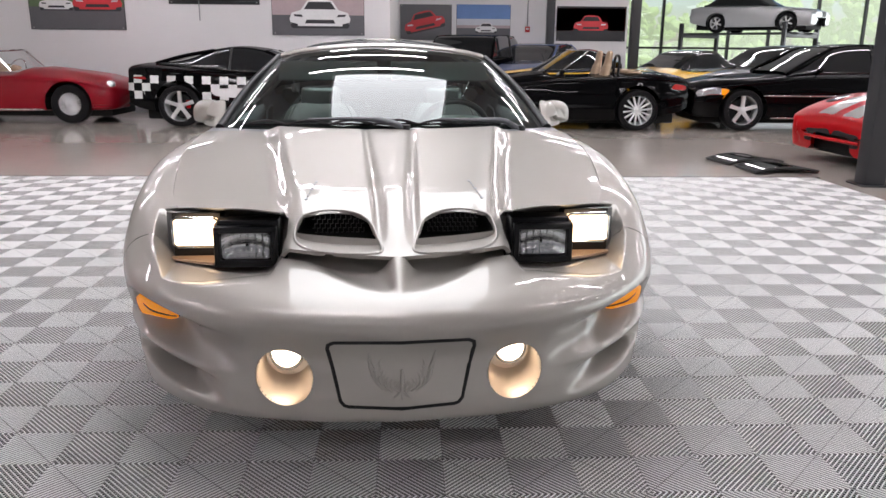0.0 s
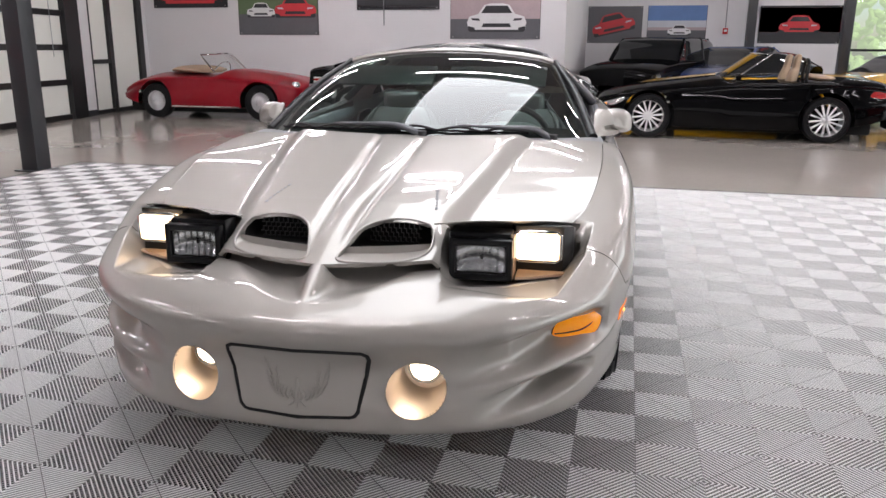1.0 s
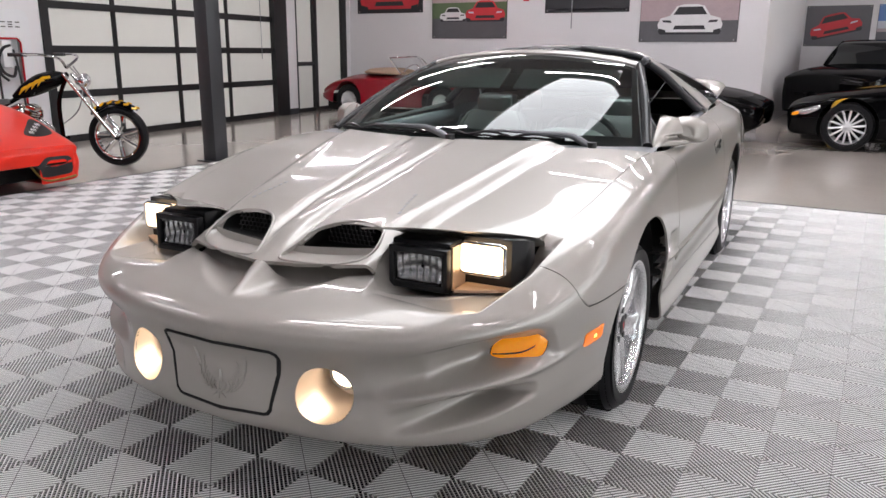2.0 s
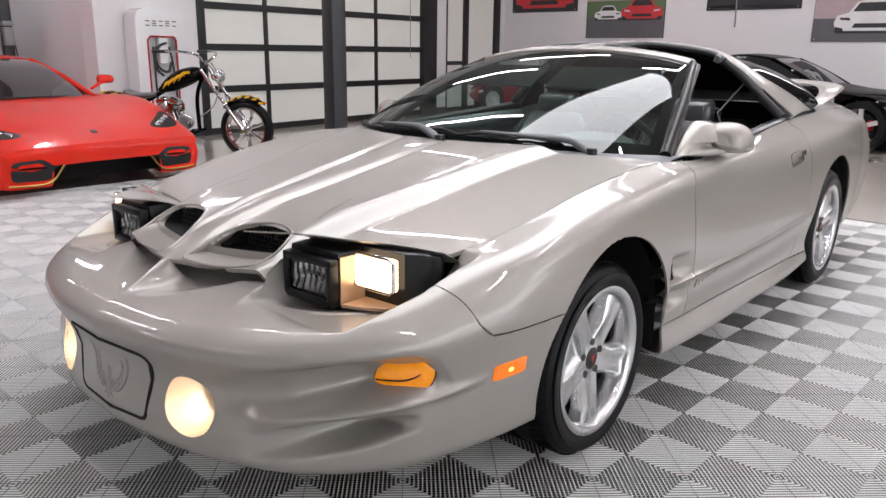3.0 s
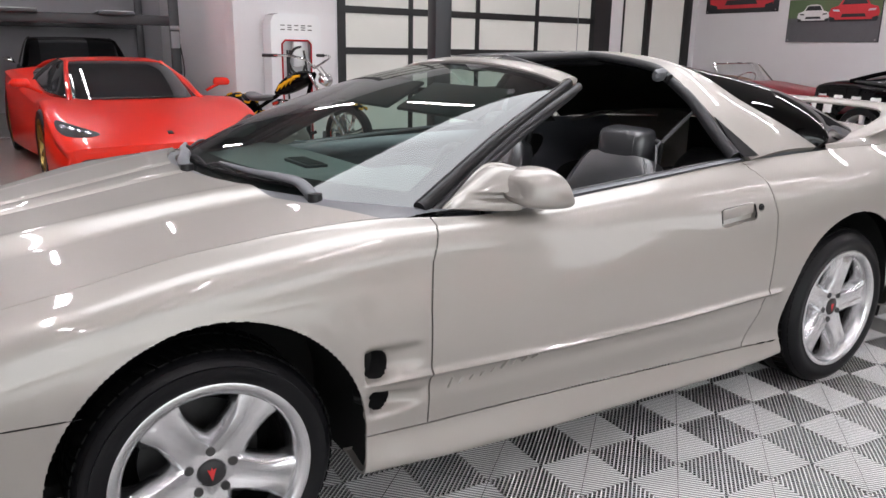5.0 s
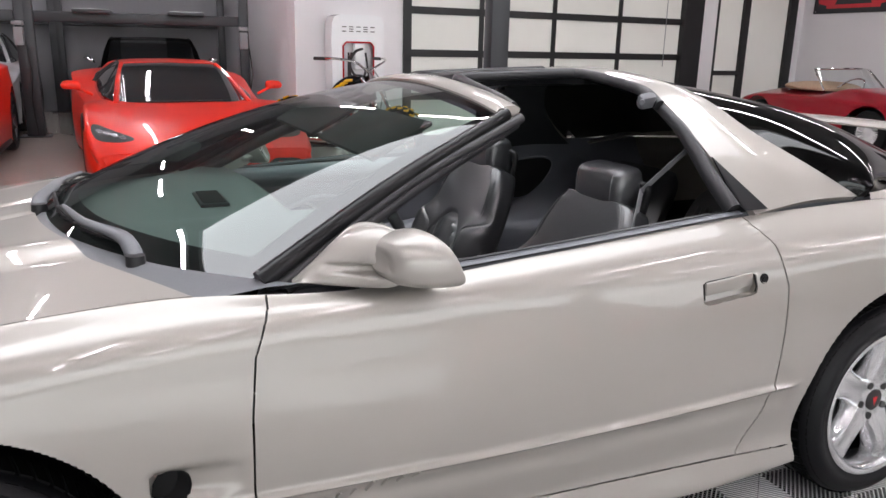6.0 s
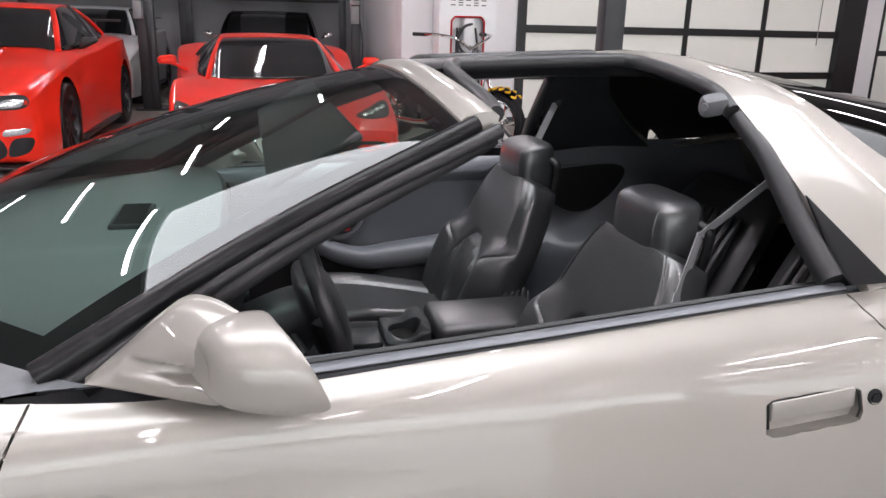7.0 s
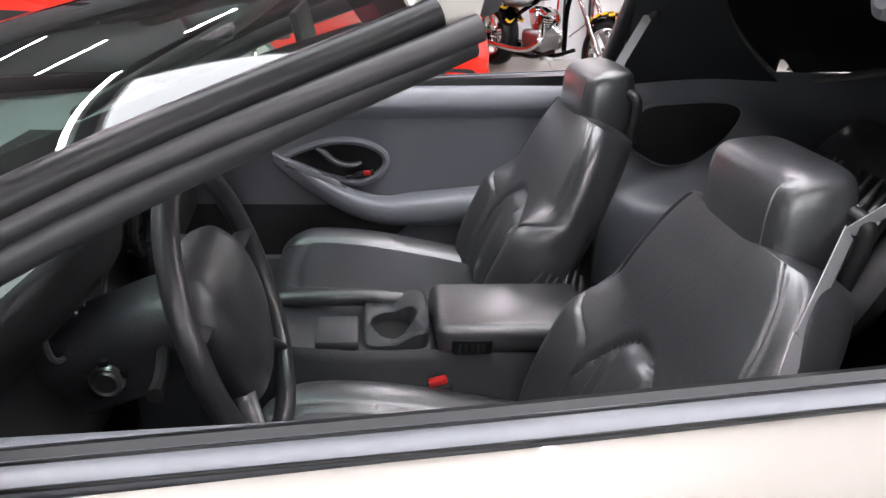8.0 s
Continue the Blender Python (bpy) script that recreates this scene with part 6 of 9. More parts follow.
for sx in (1, -1):
    seat(sx, 0.033 if sx > 0 else 0.0)
    # belt from the pillar to the floor
    b = bmesh.new()
    for (p0, p1, w) in (((0.59, 1.915, 1.105), (0.502, 1.80, 0.945), 0.011), ((0.502, 1.80, 0.945), (0.588, 1.712, 0.85), 0.013), ((0.588, 1.712, 0.85), (0.63, 1.675, 0.79), 0.016), ((0.63, 1.675, 0.79), (0.655, 1.65, 0.42), 0.02)):
        a0, a1 = Vector((sx * p0[0], p0[1], p0[2])), Vector((sx * p1[0], p1[1], p1[2]))
        dd = (a1 - a0).normalized()
        sd = dd.cross(Vector((sx, 0.3, 0))).normalized() * w
        nn = dd.cross(sd).normalized() * 0.0008
        rings(b, [[a0 - sd - nn, a0 + sd - nn, a0 + sd + nn, a0 - sd + nn], [a1 - sd - nn, a1 + sd - nn, a1 + sd + nn, a1 - sd + nn]])
    part("seat_belt", b, BELT, coupe, "grey seat belt webbing", False)
    b = bmesh.new()
    box(b, (sx * 0.588, 1.925, 1.105), (0.03, 0.03, 0.04), 0.01)
    part("belt_anchor", b, BLACKPLASTIC, coupe)
    b = bmesh.new()
    box(b, (0, 0, 0), (0.028, 0.045, 0.12), 0.008, Matrix.Translation((sx * 0.135, 1.365, 0.455)) @ Euler((0.25, 0, 0)).to_matrix().to_4x4())
    bk = part("belt_buckle", b, BLACKPLASTIC, coupe)
    b = bmesh.new()
    box(b, (0, 0, 0.0), (0.018, 0.034, 0.012), 0.003, Matrix.Translation((sx * 0.135, 1.349, 0.518)) @ Euler((0.25, 0, 0)).to_matrix().to_4x4())
    part("buckle_button", b, REDPLASTIC, bk, "red buckle button")
    # rear seat
    b = bmesh.new()
    blob(b, [((sx * 0.30, 1.93, 0.43), 0.2, 0.02, 90), ((sx * 0.30, 1.96, 0.44), 0.23, 0.06, 90), ((sx * 0.30, 2.1, 0.43), 0.235, 0.075, 80), ((sx * 0.30, 2.24, 0.42), 0.22, 0.06, 70)], 28, 3)
    rc = part("rear_cushion", b, LEATHER, coupe)
    b = bmesh.new()
    blob(b, [((sx * 0.31, 2.26, 0.45), 0.22, 0.04, 15), ((sx * 0.31, 2.29, 0.52), 0.25, 0.055, 18), ((sx * 0.31, 2.36, 0.66), 0.25, 0.055, 20), ((sx * 0.31, 2.43, 0.80), 0.24, 0.05, 22), ((sx * 0.31, 2.46, 0.86), 0.2, 0.03, 22)], 28, 4)
    part("rear_backrest", b, LEATHER, rc)
    for k in range(9):
        b = bmesh.new()
        x = sx * 0.31 + (k - 4) * 0.04
        tube(b, [(x, 2.205, 0.47), (x, 2.232, 0.52), (x, 2.30, 0.66), (x, 2.372, 0.79)], [0.008, 0.018, 0.018, 0.008], 8, 14)
        part("rear_pleat", b, LEATHER, rc)
part("parcel_floor", boxes(((0, 2.95, 0.62), (1.2, 0.9, 0.03))), CARPET, coupe)
part("rear_bulkhead", boxes(((0, 3.35, 0.62), (1.3, 0.03, 0.6))), CARPET, coupe)

# centre console
b = bmesh.new()
sec = []
for y, w, zt in ((0.82, 0.12, 0.62), (0.95, 0.115, 0.60), (1.08, 0.115, 0.575), (1.2, 0.12, 0.565), (1.345, 0.12, 0.565), (1.65, 0.12, 0.555), (1.70, 0.115, 0.50)):
    sec.append([(-w, y, 0.30), (-w, y, zt - 0.02), (-w * 0.88, y, zt), (w * 0.88, y, zt), (w, y, zt - 0.02), (w, y, 0.30)])
rings(b, sec)
con = part("centre_console", b, DARKVINYL, coupe, "black centre console")
b = bmesh.new()
box(b, (0.02, 1.495, 0.588), (0.20, 0.30, 0.06), 0.022, None, 4)
lid = part("console_lid", b, LEATHER, con)
b = bmesh.new()
box(b, (0.118, 1.41, 0.578), (0.012, 0.075, 0.03), 0.006)
lt = part("lid_latch", b, SATIN, lid)
for k in range(5):
    part("latch_rib", boxes(((0.1245, 1.388 + k * 0.011, 0.577), (0.002, 0.004, 0.016))), BLACKPLASTIC, lt)
b = bmesh.new()
hold = [[(0.035 + 0.043 * math.cos(a), 1.272 + 0.043 * math.sin(a)) for a in np.linspace(0, 2 * math.pi, 48, endpoint=False)], [(0.02 + 0.082 * math.copysign(abs(math.cos(a)) ** 0.35, math.cos(a)), 1.276 + 0.06 * math.copysign(abs(math.sin(a)) ** 0.35, math.sin(a))) for a in np.linspace(0, 2 * math.pi, 48, endpoint=False)]]


def rim_z(y, x):
    return 0.588 + 0.022 * float(smooth01(1.27, 1.315, y)) - 0.012 * float(smooth01(0.05, 0.08, x))


rings(b, [[(x, y, 0.545) for x, y in hold[0]], [(x, y, rim_z(y, x) - 0.003) for x, y in hold[0]], [(x + (x - 0.035) * 0.08, y + (y - 1.272) * 0.08, rim_z(y, x)) for x, y in hold[0]], [(0.02 + (x - 0.02) * 0.95, 1.276 + (y - 1.276) * 0.95, rim_z(y, x)) for x, y in hold[1]], [(x, y, rim_z(y, x) - 0.004) for x, y in hold[1]], [(x, y, 0.55) for x, y in hold[1]]], True, False)
part("cup_holder", b, DARKVINYL, con)
b = bmesh.new()
lathe(b, [(0.046, 0), (0.001, 0)], "z", (0.035, 1.272, 0.568), 32)
part("cup_floor", b, VOID, con)
b = bmesh.new()
box(b, (0.052, 1.168, 0.574), (0.105, 0.078, 0.018), 0.006)
part("ash_cover", b, DARKVINYL, con)
b = bmesh.new()
tube(b, [(-0.06, 1.3, 0.585), (-0.06, 1.2, 0.592), (-0.06, 1.05, 0.588)], [0.016, 0.018, 0.014], 10, 16)
part("hand_brake", b, LEATHER, con)
b = bmesh.new()
cyl(b, (0.02, 1.03, 0.57), (0.02, 1.02, 0.66), 0.014, 0.01)
bmesh.ops.create_uvsphere(b, u_segments=16, v_segments=10, radius=0.027, matrix=Matrix.Translation((0.02, 1.02, 0.68)))
part("gear_lever", b, LEATHER, con)

# dashboard
b = bmesh.new()
sec = []
for x in np.linspace(-0.77, 0.77, 41):
    yw = float(np.interp(abs(x), [q[0] for q in WS_LOW[4:]], [q[1] for q in WS_LOW[4:]])) + 0.02
    zw = float(np.interp(abs(x), [q[0] for q in WS_LOW[4:]], [q[2] for q in WS_LOW[4:]])) - 0.012
    hump = math.exp(-((x - 0.37) / 0.17) ** 4)
    yr = 0.84 + 0.05 * hump - 0.04 * (abs(x) / 0.77) ** 4
    sec.append([(x, yw, zw), (x, yw + (yr - yw) * 0.4, 0.88 + 0.012 * hump), (x, yw + (yr - yw) * 0.75, 0.878 + 0.03 * hump), (x, yr - 0.02, 0.865 + 0.045 * hump), (x, yr, 0.84 + 0.045 * hump), (x, yr - 0.015, 0.80 + 0.02 * hump), (x, yr - 0.03 - 0.05 * hump, 0.74), (x, yr - 0.02, 0.66), (x, yr - 0.06, 0.56), (x, yr - 0.16, 0.46), (x, yr - 0.25, 0.36)])
DG = surface(sec, 60, 50)
grid_mesh(b, DG[:, :16])
dash = part("dashboard", b, DASHVINYL, coupe, "dark grey moulded dashboard")
# Black in place of dash vinyl puts the shade below into the colour.
b = bmesh.new()
grid_mesh(b, DG[:, 15:])
part("shaded_lower_dash", b, BLACKPLASTIC, dash, "lower dash face, blackened for the shade under the pad")
b = bmesh.new()
box(b, (-0.08, 0.62, 0.884), (0.215, 0.085, 0.012), 0.005)
grille = part("defroster_grille", b, DARKVINYL, dash)
for k in range(14):
    part("defroster_slat", boxes(((-0.171 + 0.014 * k, 0.62, 0.8905), (0.005, 0.066, 0.006)), bevel=0.002), BLACKPLASTIC, grille)
for x in (0.66, -0.66, -0.08, 0.08):
    b = bmesh.new()
    tube(b, [(x + 0.042 * math.cos(a), 0.848 - 0.02 * (abs(x) > 0.3), 0.79 + 0.042 * math.sin(a)) for a in np.linspace(0, 2 * math.pi, 20, endpoint=False)], 0.008, 8, 40, True)
    vent = part("air_vent", b, SATIN, dash)
    for k in range(5):
        part("vent_slat", boxes(((x, 0.838 - 0.02 * (abs(x) > 0.3), 0.76 + 0.015 * k), (0.074, 0.012, 0.004))), BLACKPLASTIC, vent)
b = bmesh.new()
box(b, (0, 0.845, 0.66), (0.19, 0.03, 0.2), 0.01)
cs = part("radio_fascia", b, SATIN, dash)
for z in (0.71, 0.62):
    for x in (-0.06, 0.0, 0.06):
        b = bmesh.new()
        cyl(b, (x, 0.86, z), (x, 0.885, z), 0.016, 0.014, 20)
        part("dash_knob", b, BLACKPLASTIC, cs)
for x in (0.31, 0.43):
    b = bmesh.new()
    tube(b, [(x + 0.05 * math.cos(a), 0.845, 0.80 + 0.05 * math.sin(a)) for a in np.linspace(0, 2 * math.pi, 20, endpoint=False)], 0.004, 6, 40, True)
    part("gauge_ring", b, GREYTRIM, dash)
# steering wheel
tilt = Matrix.Translation((0.37, 1.045, 0.79)) @ Euler((radians(18), 0, 0)).to_matrix().to_4x4()
b = bmesh.new()
tube(b, [(0.191 * math.cos(a), 0, 0.191 * math.sin(a)) for a in np.linspace(0, 2 * math.pi, 48, endpoint=False)], 0.0155, 12, 96, True)
for v in b.verts:
    v.co = tilt @ v.co
sw = part("steering_wheel", b, WHEEL_LEATHER, coupe, "black leather steering wheel")
b = bmesh.new()
blob(b, [((0, 0, -0.125), 0.04, 0.014, 0), ((0, 0.008, -0.11), 0.075, 0.03, 0), ((0, 0.014, -0.03), 0.112, 0.042, 0), ((0, 0.012, 0.04), 0.118, 0.04, 0), ((0, 0.004, 0.085), 0.095, 0.028, 0), ((0, 0, 0.098), 0.06, 0.014, 0)], 32, 2.6)
for v in b.verts:
    v.co = tilt @ (v.co + Vector((0, -0.025, 0)))
part("airbag_hub", b, WHEEL_LEATHER, sw)
for a in (radians(12), radians(168), radians(-50), radians(-130)):
    b = bmesh.new()
    tube(b, [(0.07 * math.cos(a), -0.02, 0.07 * math.sin(a)), (0.13 * math.cos(a), -0.012, 0.13 * math.sin(a)), (0.184 * math.cos(a), 0, 0.184 * math.sin(a))], [0.028, 0.018, 0.015], 8, 12, False, 0.5)
    for v in b.verts:
        v.co = tilt @ v.co
    part("wheel_spoke", b, WHEEL_LEATHER, sw)
b = bmesh.new()
blob(b, [((0.37, 1.02, 0.775), 0.05, 0.035, 90), ((0.37, 1.0, 0.77), 0.075, 0.06, 90), ((0.37, 0.95, 0.755), 0.08, 0.07, 90), ((0.37, 0.86, 0.72), 0.075, 0.07, 90), ((0.37, 0.76, 0.69), 0.06, 0.05, 90)], 24, 3)
shroud = part("steering_column", b, DARKVINYL, coupe, "dark steering column shroud")
b = bmesh.new()
box(b, (0.40, 0.885, 0.716), (0.075, 0.085, 0.075), 0.016, None, 3)
part("ignition_housing", b, BLACKPLASTIC, shroud)
b = bmesh.new()
lathe(b, [(0.0, 0.012), (0.013, 0.012), (0.015, 0.008), (0.019, 0.010), (0.022, 0.006), (0.022, -0.02)], "x", (0.447, 0.898, 0.725), 28)
lock = part("ignition_lock", b, STEEL, shroud)
b = bmesh.new()
for k in range(5):
    a = 2 * math.pi * k / 5 + 0.4
    box(b, (0.445, 0.898 + 0.024 * math.cos(a), 0.725 + 0.024 * math.sin(a)), (0.018, 0.012, 0.012), 0.003)
part("lock_collar", b, BLACKPLASTIC, lock)
b = bmesh.new()
tube(b, [(0.40, 0.96, 0.765), (0.5, 0.98, 0.765), (0.55, 0.985, 0.765)], [0.008, 0.008, 0.01], 8, 10)
part("column_stalk", b, BLACKPLASTIC, coupe)
b = bmesh.new()
box(b, (0, 0, 0), (0.24, 0.012, 0.065), 0.006, Matrix.Translation((0.0, 1.12, 1.115)) @ Euler((0.25, 0, 0)).to_matrix().to_4x4())
part("inner_mirror", b, BLACKPLASTIC, coupe)
for sx in (1, -1):
    b = bmesh.new()
    box(b, (0, 0, 0), (0.5, 0.187, 0.014), 0.007, Matrix.Translation((sx * 0.285, 1.013, 1.122)) @ Euler((0.5, 0, 0)).to_matrix().to_4x4())
    part("sun_visor", b, BLACKPLASTIC, coupe)


# ---- the other cars of the hall ----
WINDOW = principled("tinted_car_window", (0.012, 0.013, 0.014), 0.04, spec=0.6, coat=0.5)
RIMSILVER = principled("bright_wheel_metal", (0.75, 0.75, 0.76), 0.32, 0.55)
GOLDRIM = principled("bronze_rim", (0.35, 0.24, 0.07), 0.3, 0.9)
DARKRIM = principled("dark_grey_rim", (0.05, 0.05, 0.055), 0.3, 0.8)
GRILLE = principled("black_grille", (0.006, 0.006, 0.007), 0.5)
CLOTH = principled("tan_cloth", (0.40, 0.29, 0.2), 0.85, grain=0.1, grain_size=90)


def body_grid(sections, nu=110, nv=44):
    """Rings of half a car body: (y, bottom z, shoulder z, top z, half width low, half width shoulder, half width of the top)."""
    ends = []
    for (y, zb, zs, zt, wb, ws_, wt), d in ((sections[0], -0.012), (sections[-1], 0.012)):
        zc = (zb + zt) / 2
        ends.append((y + d, zc - 0.01, zc + 0.005, zc + 0.01, wb * 0.97, ws_ * 0.97, wt))
    rows = []
    for y, zb, zs, zt, wb, ws_, wt in [ends[0]] + list(sections) + [ends[1]]:
        rows.append([(wb * 0.6, y, zb), (wb * 0.95, y, zb + 0.01), (wb, y, zb + 0.06), ((wb + ws_) / 2 + 0.02, y, zb + (zs - zb) * 0.5), (ws_, y, zs - 0.08), (ws_ * 0.97, y, zs), (wt, y, zs + (zt - zs) * 0.7), (wt * 0.55, y, zt), (0, y, zt)])
    return surface(np.transpose(np.array(rows), (1, 0, 2)), nv, nu)


def car_wheel(parent, x, y, sx, r, rim_r, width, spokes, rim_mat, hub_mat=None, dish=0.03):
    b = bmesh.new()
    f = width / 2
    lathe(b, [(rim_r - 0.03, -f), (rim_r - 0.02, f - 0.06), (rim_r - 0.012, f - 0.02), (rim_r + 0.004, f), (rim_r + 0.008, f - 0.012), (rim_r, -f)], "x", n=36)
    arms = []
    for k in range(spokes):
        a = 2 * math.pi * (k + 0.25) / spokes
        hw = min(0.042, 0.12 / spokes + 0.004)
        sec = []
        for rad, w2, out in ((0.02, hw * 1.2, -dish), (0.08, hw, -dish), (rim_r - 0.015, hw * 1.1, -0.018)):
            sec.append([(h, rad * math.cos(a) - q * math.sin(a), rad * math.sin(a) + q * math.cos(a)) for h, q in ((f + out - 0.04, -w2), (f + out - 0.006, -w2), (f + out, 0), (f + out - 0.006, w2), (f + out - 0.04, w2))])
        arms.append(sec)
    lathe(b, [(0.0, f - dish + 0.006), (0.04, f - dish + 0.004), (0.06, f - dish - 0.01), (0.06, f - 0.09)], "x", n=24)
    w = part("wheel", b, rim_mat, parent)
    w.matrix_local = Matrix.Translation((x, y, r)) @ Matrix.Diagonal((sx, 1, 1, 1))
    b = bmesh.new()
    lathe(b, [(rim_r - 0.02, -f), (r - 0.02, -f), (r, -f + 0.03), (r, f - 0.03), (r - 0.02, f - 0.002), (rim_r + 0.02, f + 0.004), (rim_r - 0.01, f - 0.004)], "x", n=40)
    part("tyre", b, RUBBER, w)
    for sec in arms:
        b = bmesh.new()
        rings(b, sec)
        part("spoke", b, rim_mat, w)
    # Disc is near-black: the shade between the spokes is in its colour.
    b = bmesh.new()
    lathe(b, [(0.0, f - 0.1), (rim_r * 0.75, f - 0.1)], "x", n=24)
    part("brake_disc", b, VOID, w)
    return w


def loft_car(name, label, m, sections, wb, half_track, paint_mat, wheel=(0.33, 0.235, 0.22, 5, RIMSILVER), cabin=None, roof=None, arch=0.0, floor=FLOOR):
    """A car on its own axes: y from the front axle backwards, z up from the ground."""
    car = thing(name, label, "car", m @ Matrix.Translation((0, 0, floor)))
    G2 = body_grid(sections)
    b = bmesh.new()
    grid_mesh(b, G2)
    r = wheel[0]
    for cy in (0.0, wb):
        cut(b, circle(cy, r + 0.01, r + 0.05 + arch, 40), "yz", lambda c: c.x > half_track - 0.14)
    b.normal_update()
    car_skin = BVHTree.FromBMesh(b)
    mirrored(b)
    body = part("body", b, paint_mat, car)
    b = bmesh.new()
    y0, y1 = sections[0][0], sections[-1][0]
    box(b, (0, (y0 + y1) / 2, 0.27), (2 * half_track - 0.26, (y1 - y0) * 0.9, 0.32), 0.03)
    part("underbody", b, VOID, car)
    for cy in (0.0, wb):
        for sx in (1, -1):
            car_wheel(car, sx * (half_track), cy, sx, *wheel)
    if cabin:
        rows = []
        for y, wbs, zb, wr, zr in cabin:
            rows.append([(wbs, y, zb - 0.03), (wbs * 0.985, y, zb + 0.02), (wr + (wbs - wr) * 0.4, y, zb + (zr - zb) * 0.6), (wr, y, zr - 0.035), (wr * 0.8, y, zr - 0.004), (0, y, zr + 0.008)])
        Gc = surface(np.transpose(np.array(rows), (1, 0, 2)), 30, 60)
        b = bmesh.new()
        grid_mesh(b, Gc)
        mirrored(b)
        part("window_glass", b, WINDOW, car, "dark tinted windows")
        if roof:
            b = bmesh.new()
            ys = Gc[0, :, 1]
            i0, i1 = int(np.argmax(ys >= roof[0])), int(np.argmax(ys >= roof[1])) if ys.max() > roof[1] else 59
            Gr = Gc[19:, i0:i1 + 1].copy()
            Gr[..., 2] += 0.006
            Gr[..., 0] *= 1.012
            grid_mesh(b, Gr)
            rim_in(b, 0.02, 0.0)
            mirrored(b)
            part("roof", b, paint_mat, car)
            for sx in (1, -1):
                for ka, kb in ((roof[0], cabin[0][0]), (roof[1], cabin[-1][0])):
                    ia = int(np.argmin(abs(ys - ka)))
                    ib = int(np.argmin(abs(ys - kb)))
                    pa, pb = Gc[20, ia], Gc[3, ib]
                    b = bmesh.new()
                    tube(b, [(sx * pa[0], pa[1], pa[2]), (sx * (pa[0] + pb[0]) / 2 * 1.015, (pa[1] + pb[1]) / 2, (pa[2] + pb[2]) / 2 + 0.02), (sx * pb[0], pb[1], pb[2])], 0.028, 8, 14)
                    part("pillar", b, paint_mat, car)
                b = bmesh.new()
                ymid = roof[0] * 0.35 + roof[1] * 0.65
                im = int(np.argmin(abs(ys - ymid)))
                tube(b, [tuple(Gc[k, im] * np.array([sx * 1.01, 1, 1])) for k in (3, 8, 13, 18, 21)], 0.02, 6, 10)
                part("pillar", b, BLACKPLASTIC, car)
    return car, car_skin


def on_skin(tree, pts, plane, back):
    a, b = AX[plane]
    c3 = 3 - a - b
    out = []
    for q in pts:
        p = [0, 0, 0]
        p[a], p[b], p[c3] = q[0], q[1], back
        way = Vector((0, 0, 0))
        way[c3] = -1 if back > 0 else 1
        h, n, _, _ = tree.ray_cast(Vector(p), way)
        if h is None:
            h, n, _, _ = tree.find_nearest(Vector(p))
        out.append(h)
    return out


def lay(car, name, tree, outline, plane, back, mat, both=True, out=0.006, label=""):
    for sx in ((1, -1) if both else (1,)):
        b = patch(outline, plane, back, out, 0.01, tree, 3)
        if sx < 0:
            flipped(b)
        part(name, b, mat, car, label)


def side_mirror(car, x, y, z, mat, s=1.0):
    for sx in (1, -1):
        b = bmesh.new()
        blob(b, [((sx * (x + 0.02), y, z), 0.02 * s, 0.02 * s, 0), ((sx * (x + 0.06), y, z + 0.03 * s), 0.05 * s, 0.045 * s, 0), ((sx * (x + 0.1), y, z + 0.07 * s), 0.085 * s, 0.05 * s, 0), ((sx * (x + 0.11), y, z + 0.11 * s), 0.07 * s, 0.035 * s, 0)], 16, 2.6)
        part("mirror", b, mat, car)


def bucket(car, x, y, z, mat, s=1.0):
    b = bmesh.new()
    blob(b, [((x, y, z), 0.2 * s, 0.05, 10), ((x, y + 0.03, z + 0.2 * s), 0.22 * s, 0.07, 10), ((x, y + 0.08, z + 0.42 * s), 0.18 * s, 0.06, 10), ((x, y + 0.1, z + 0.5 * s), 0.12 * s, 0.05, 10), ((x, y + 0.12, z + 0.64 * s), 0.11 * s, 0.045, 10), ((x, y + 0.12, z + 0.68 * s), 0.07 * s, 0.02, 10)], 20, 3)
    part("seat_back", b, mat, car)


def screen(car, w, y0, z0, y1, z1, frame_mat, wt=None):
    wt = wt or w * 0.85
    g = np.zeros((10, 16, 3))
    for i in range(10):
        f = i / 9
        for j in range(16):
            u = -1 + 2 * j / 15
            ww = w + (wt - w) * f
            g[i, j] = (ww * u, y0 + (y1 - y0) * f + 0.22 * u * u * (w / 0.7), z0 + (z1 - z0) * f - 0.02 * u * u)
    b = bmesh.new()
    grid_mesh(b, g)
    o = part("windscreen", b, CLEAR, car)
    o.visible_shadow = False
    b = bmesh.new()
    edge_pts = [tuple(g[i, 0]) for i in range(10)] + [tuple(g[9, j]) for j in range(1, 15)] + [tuple(g[i, 15]) for i in range(9, -1, -1)]
    tube(b, edge_pts, 0.014, 8)
    part("windscreen_frame", b, frame_mat, car)


FACE_PX, FACE_NX = 90.0, -90.0

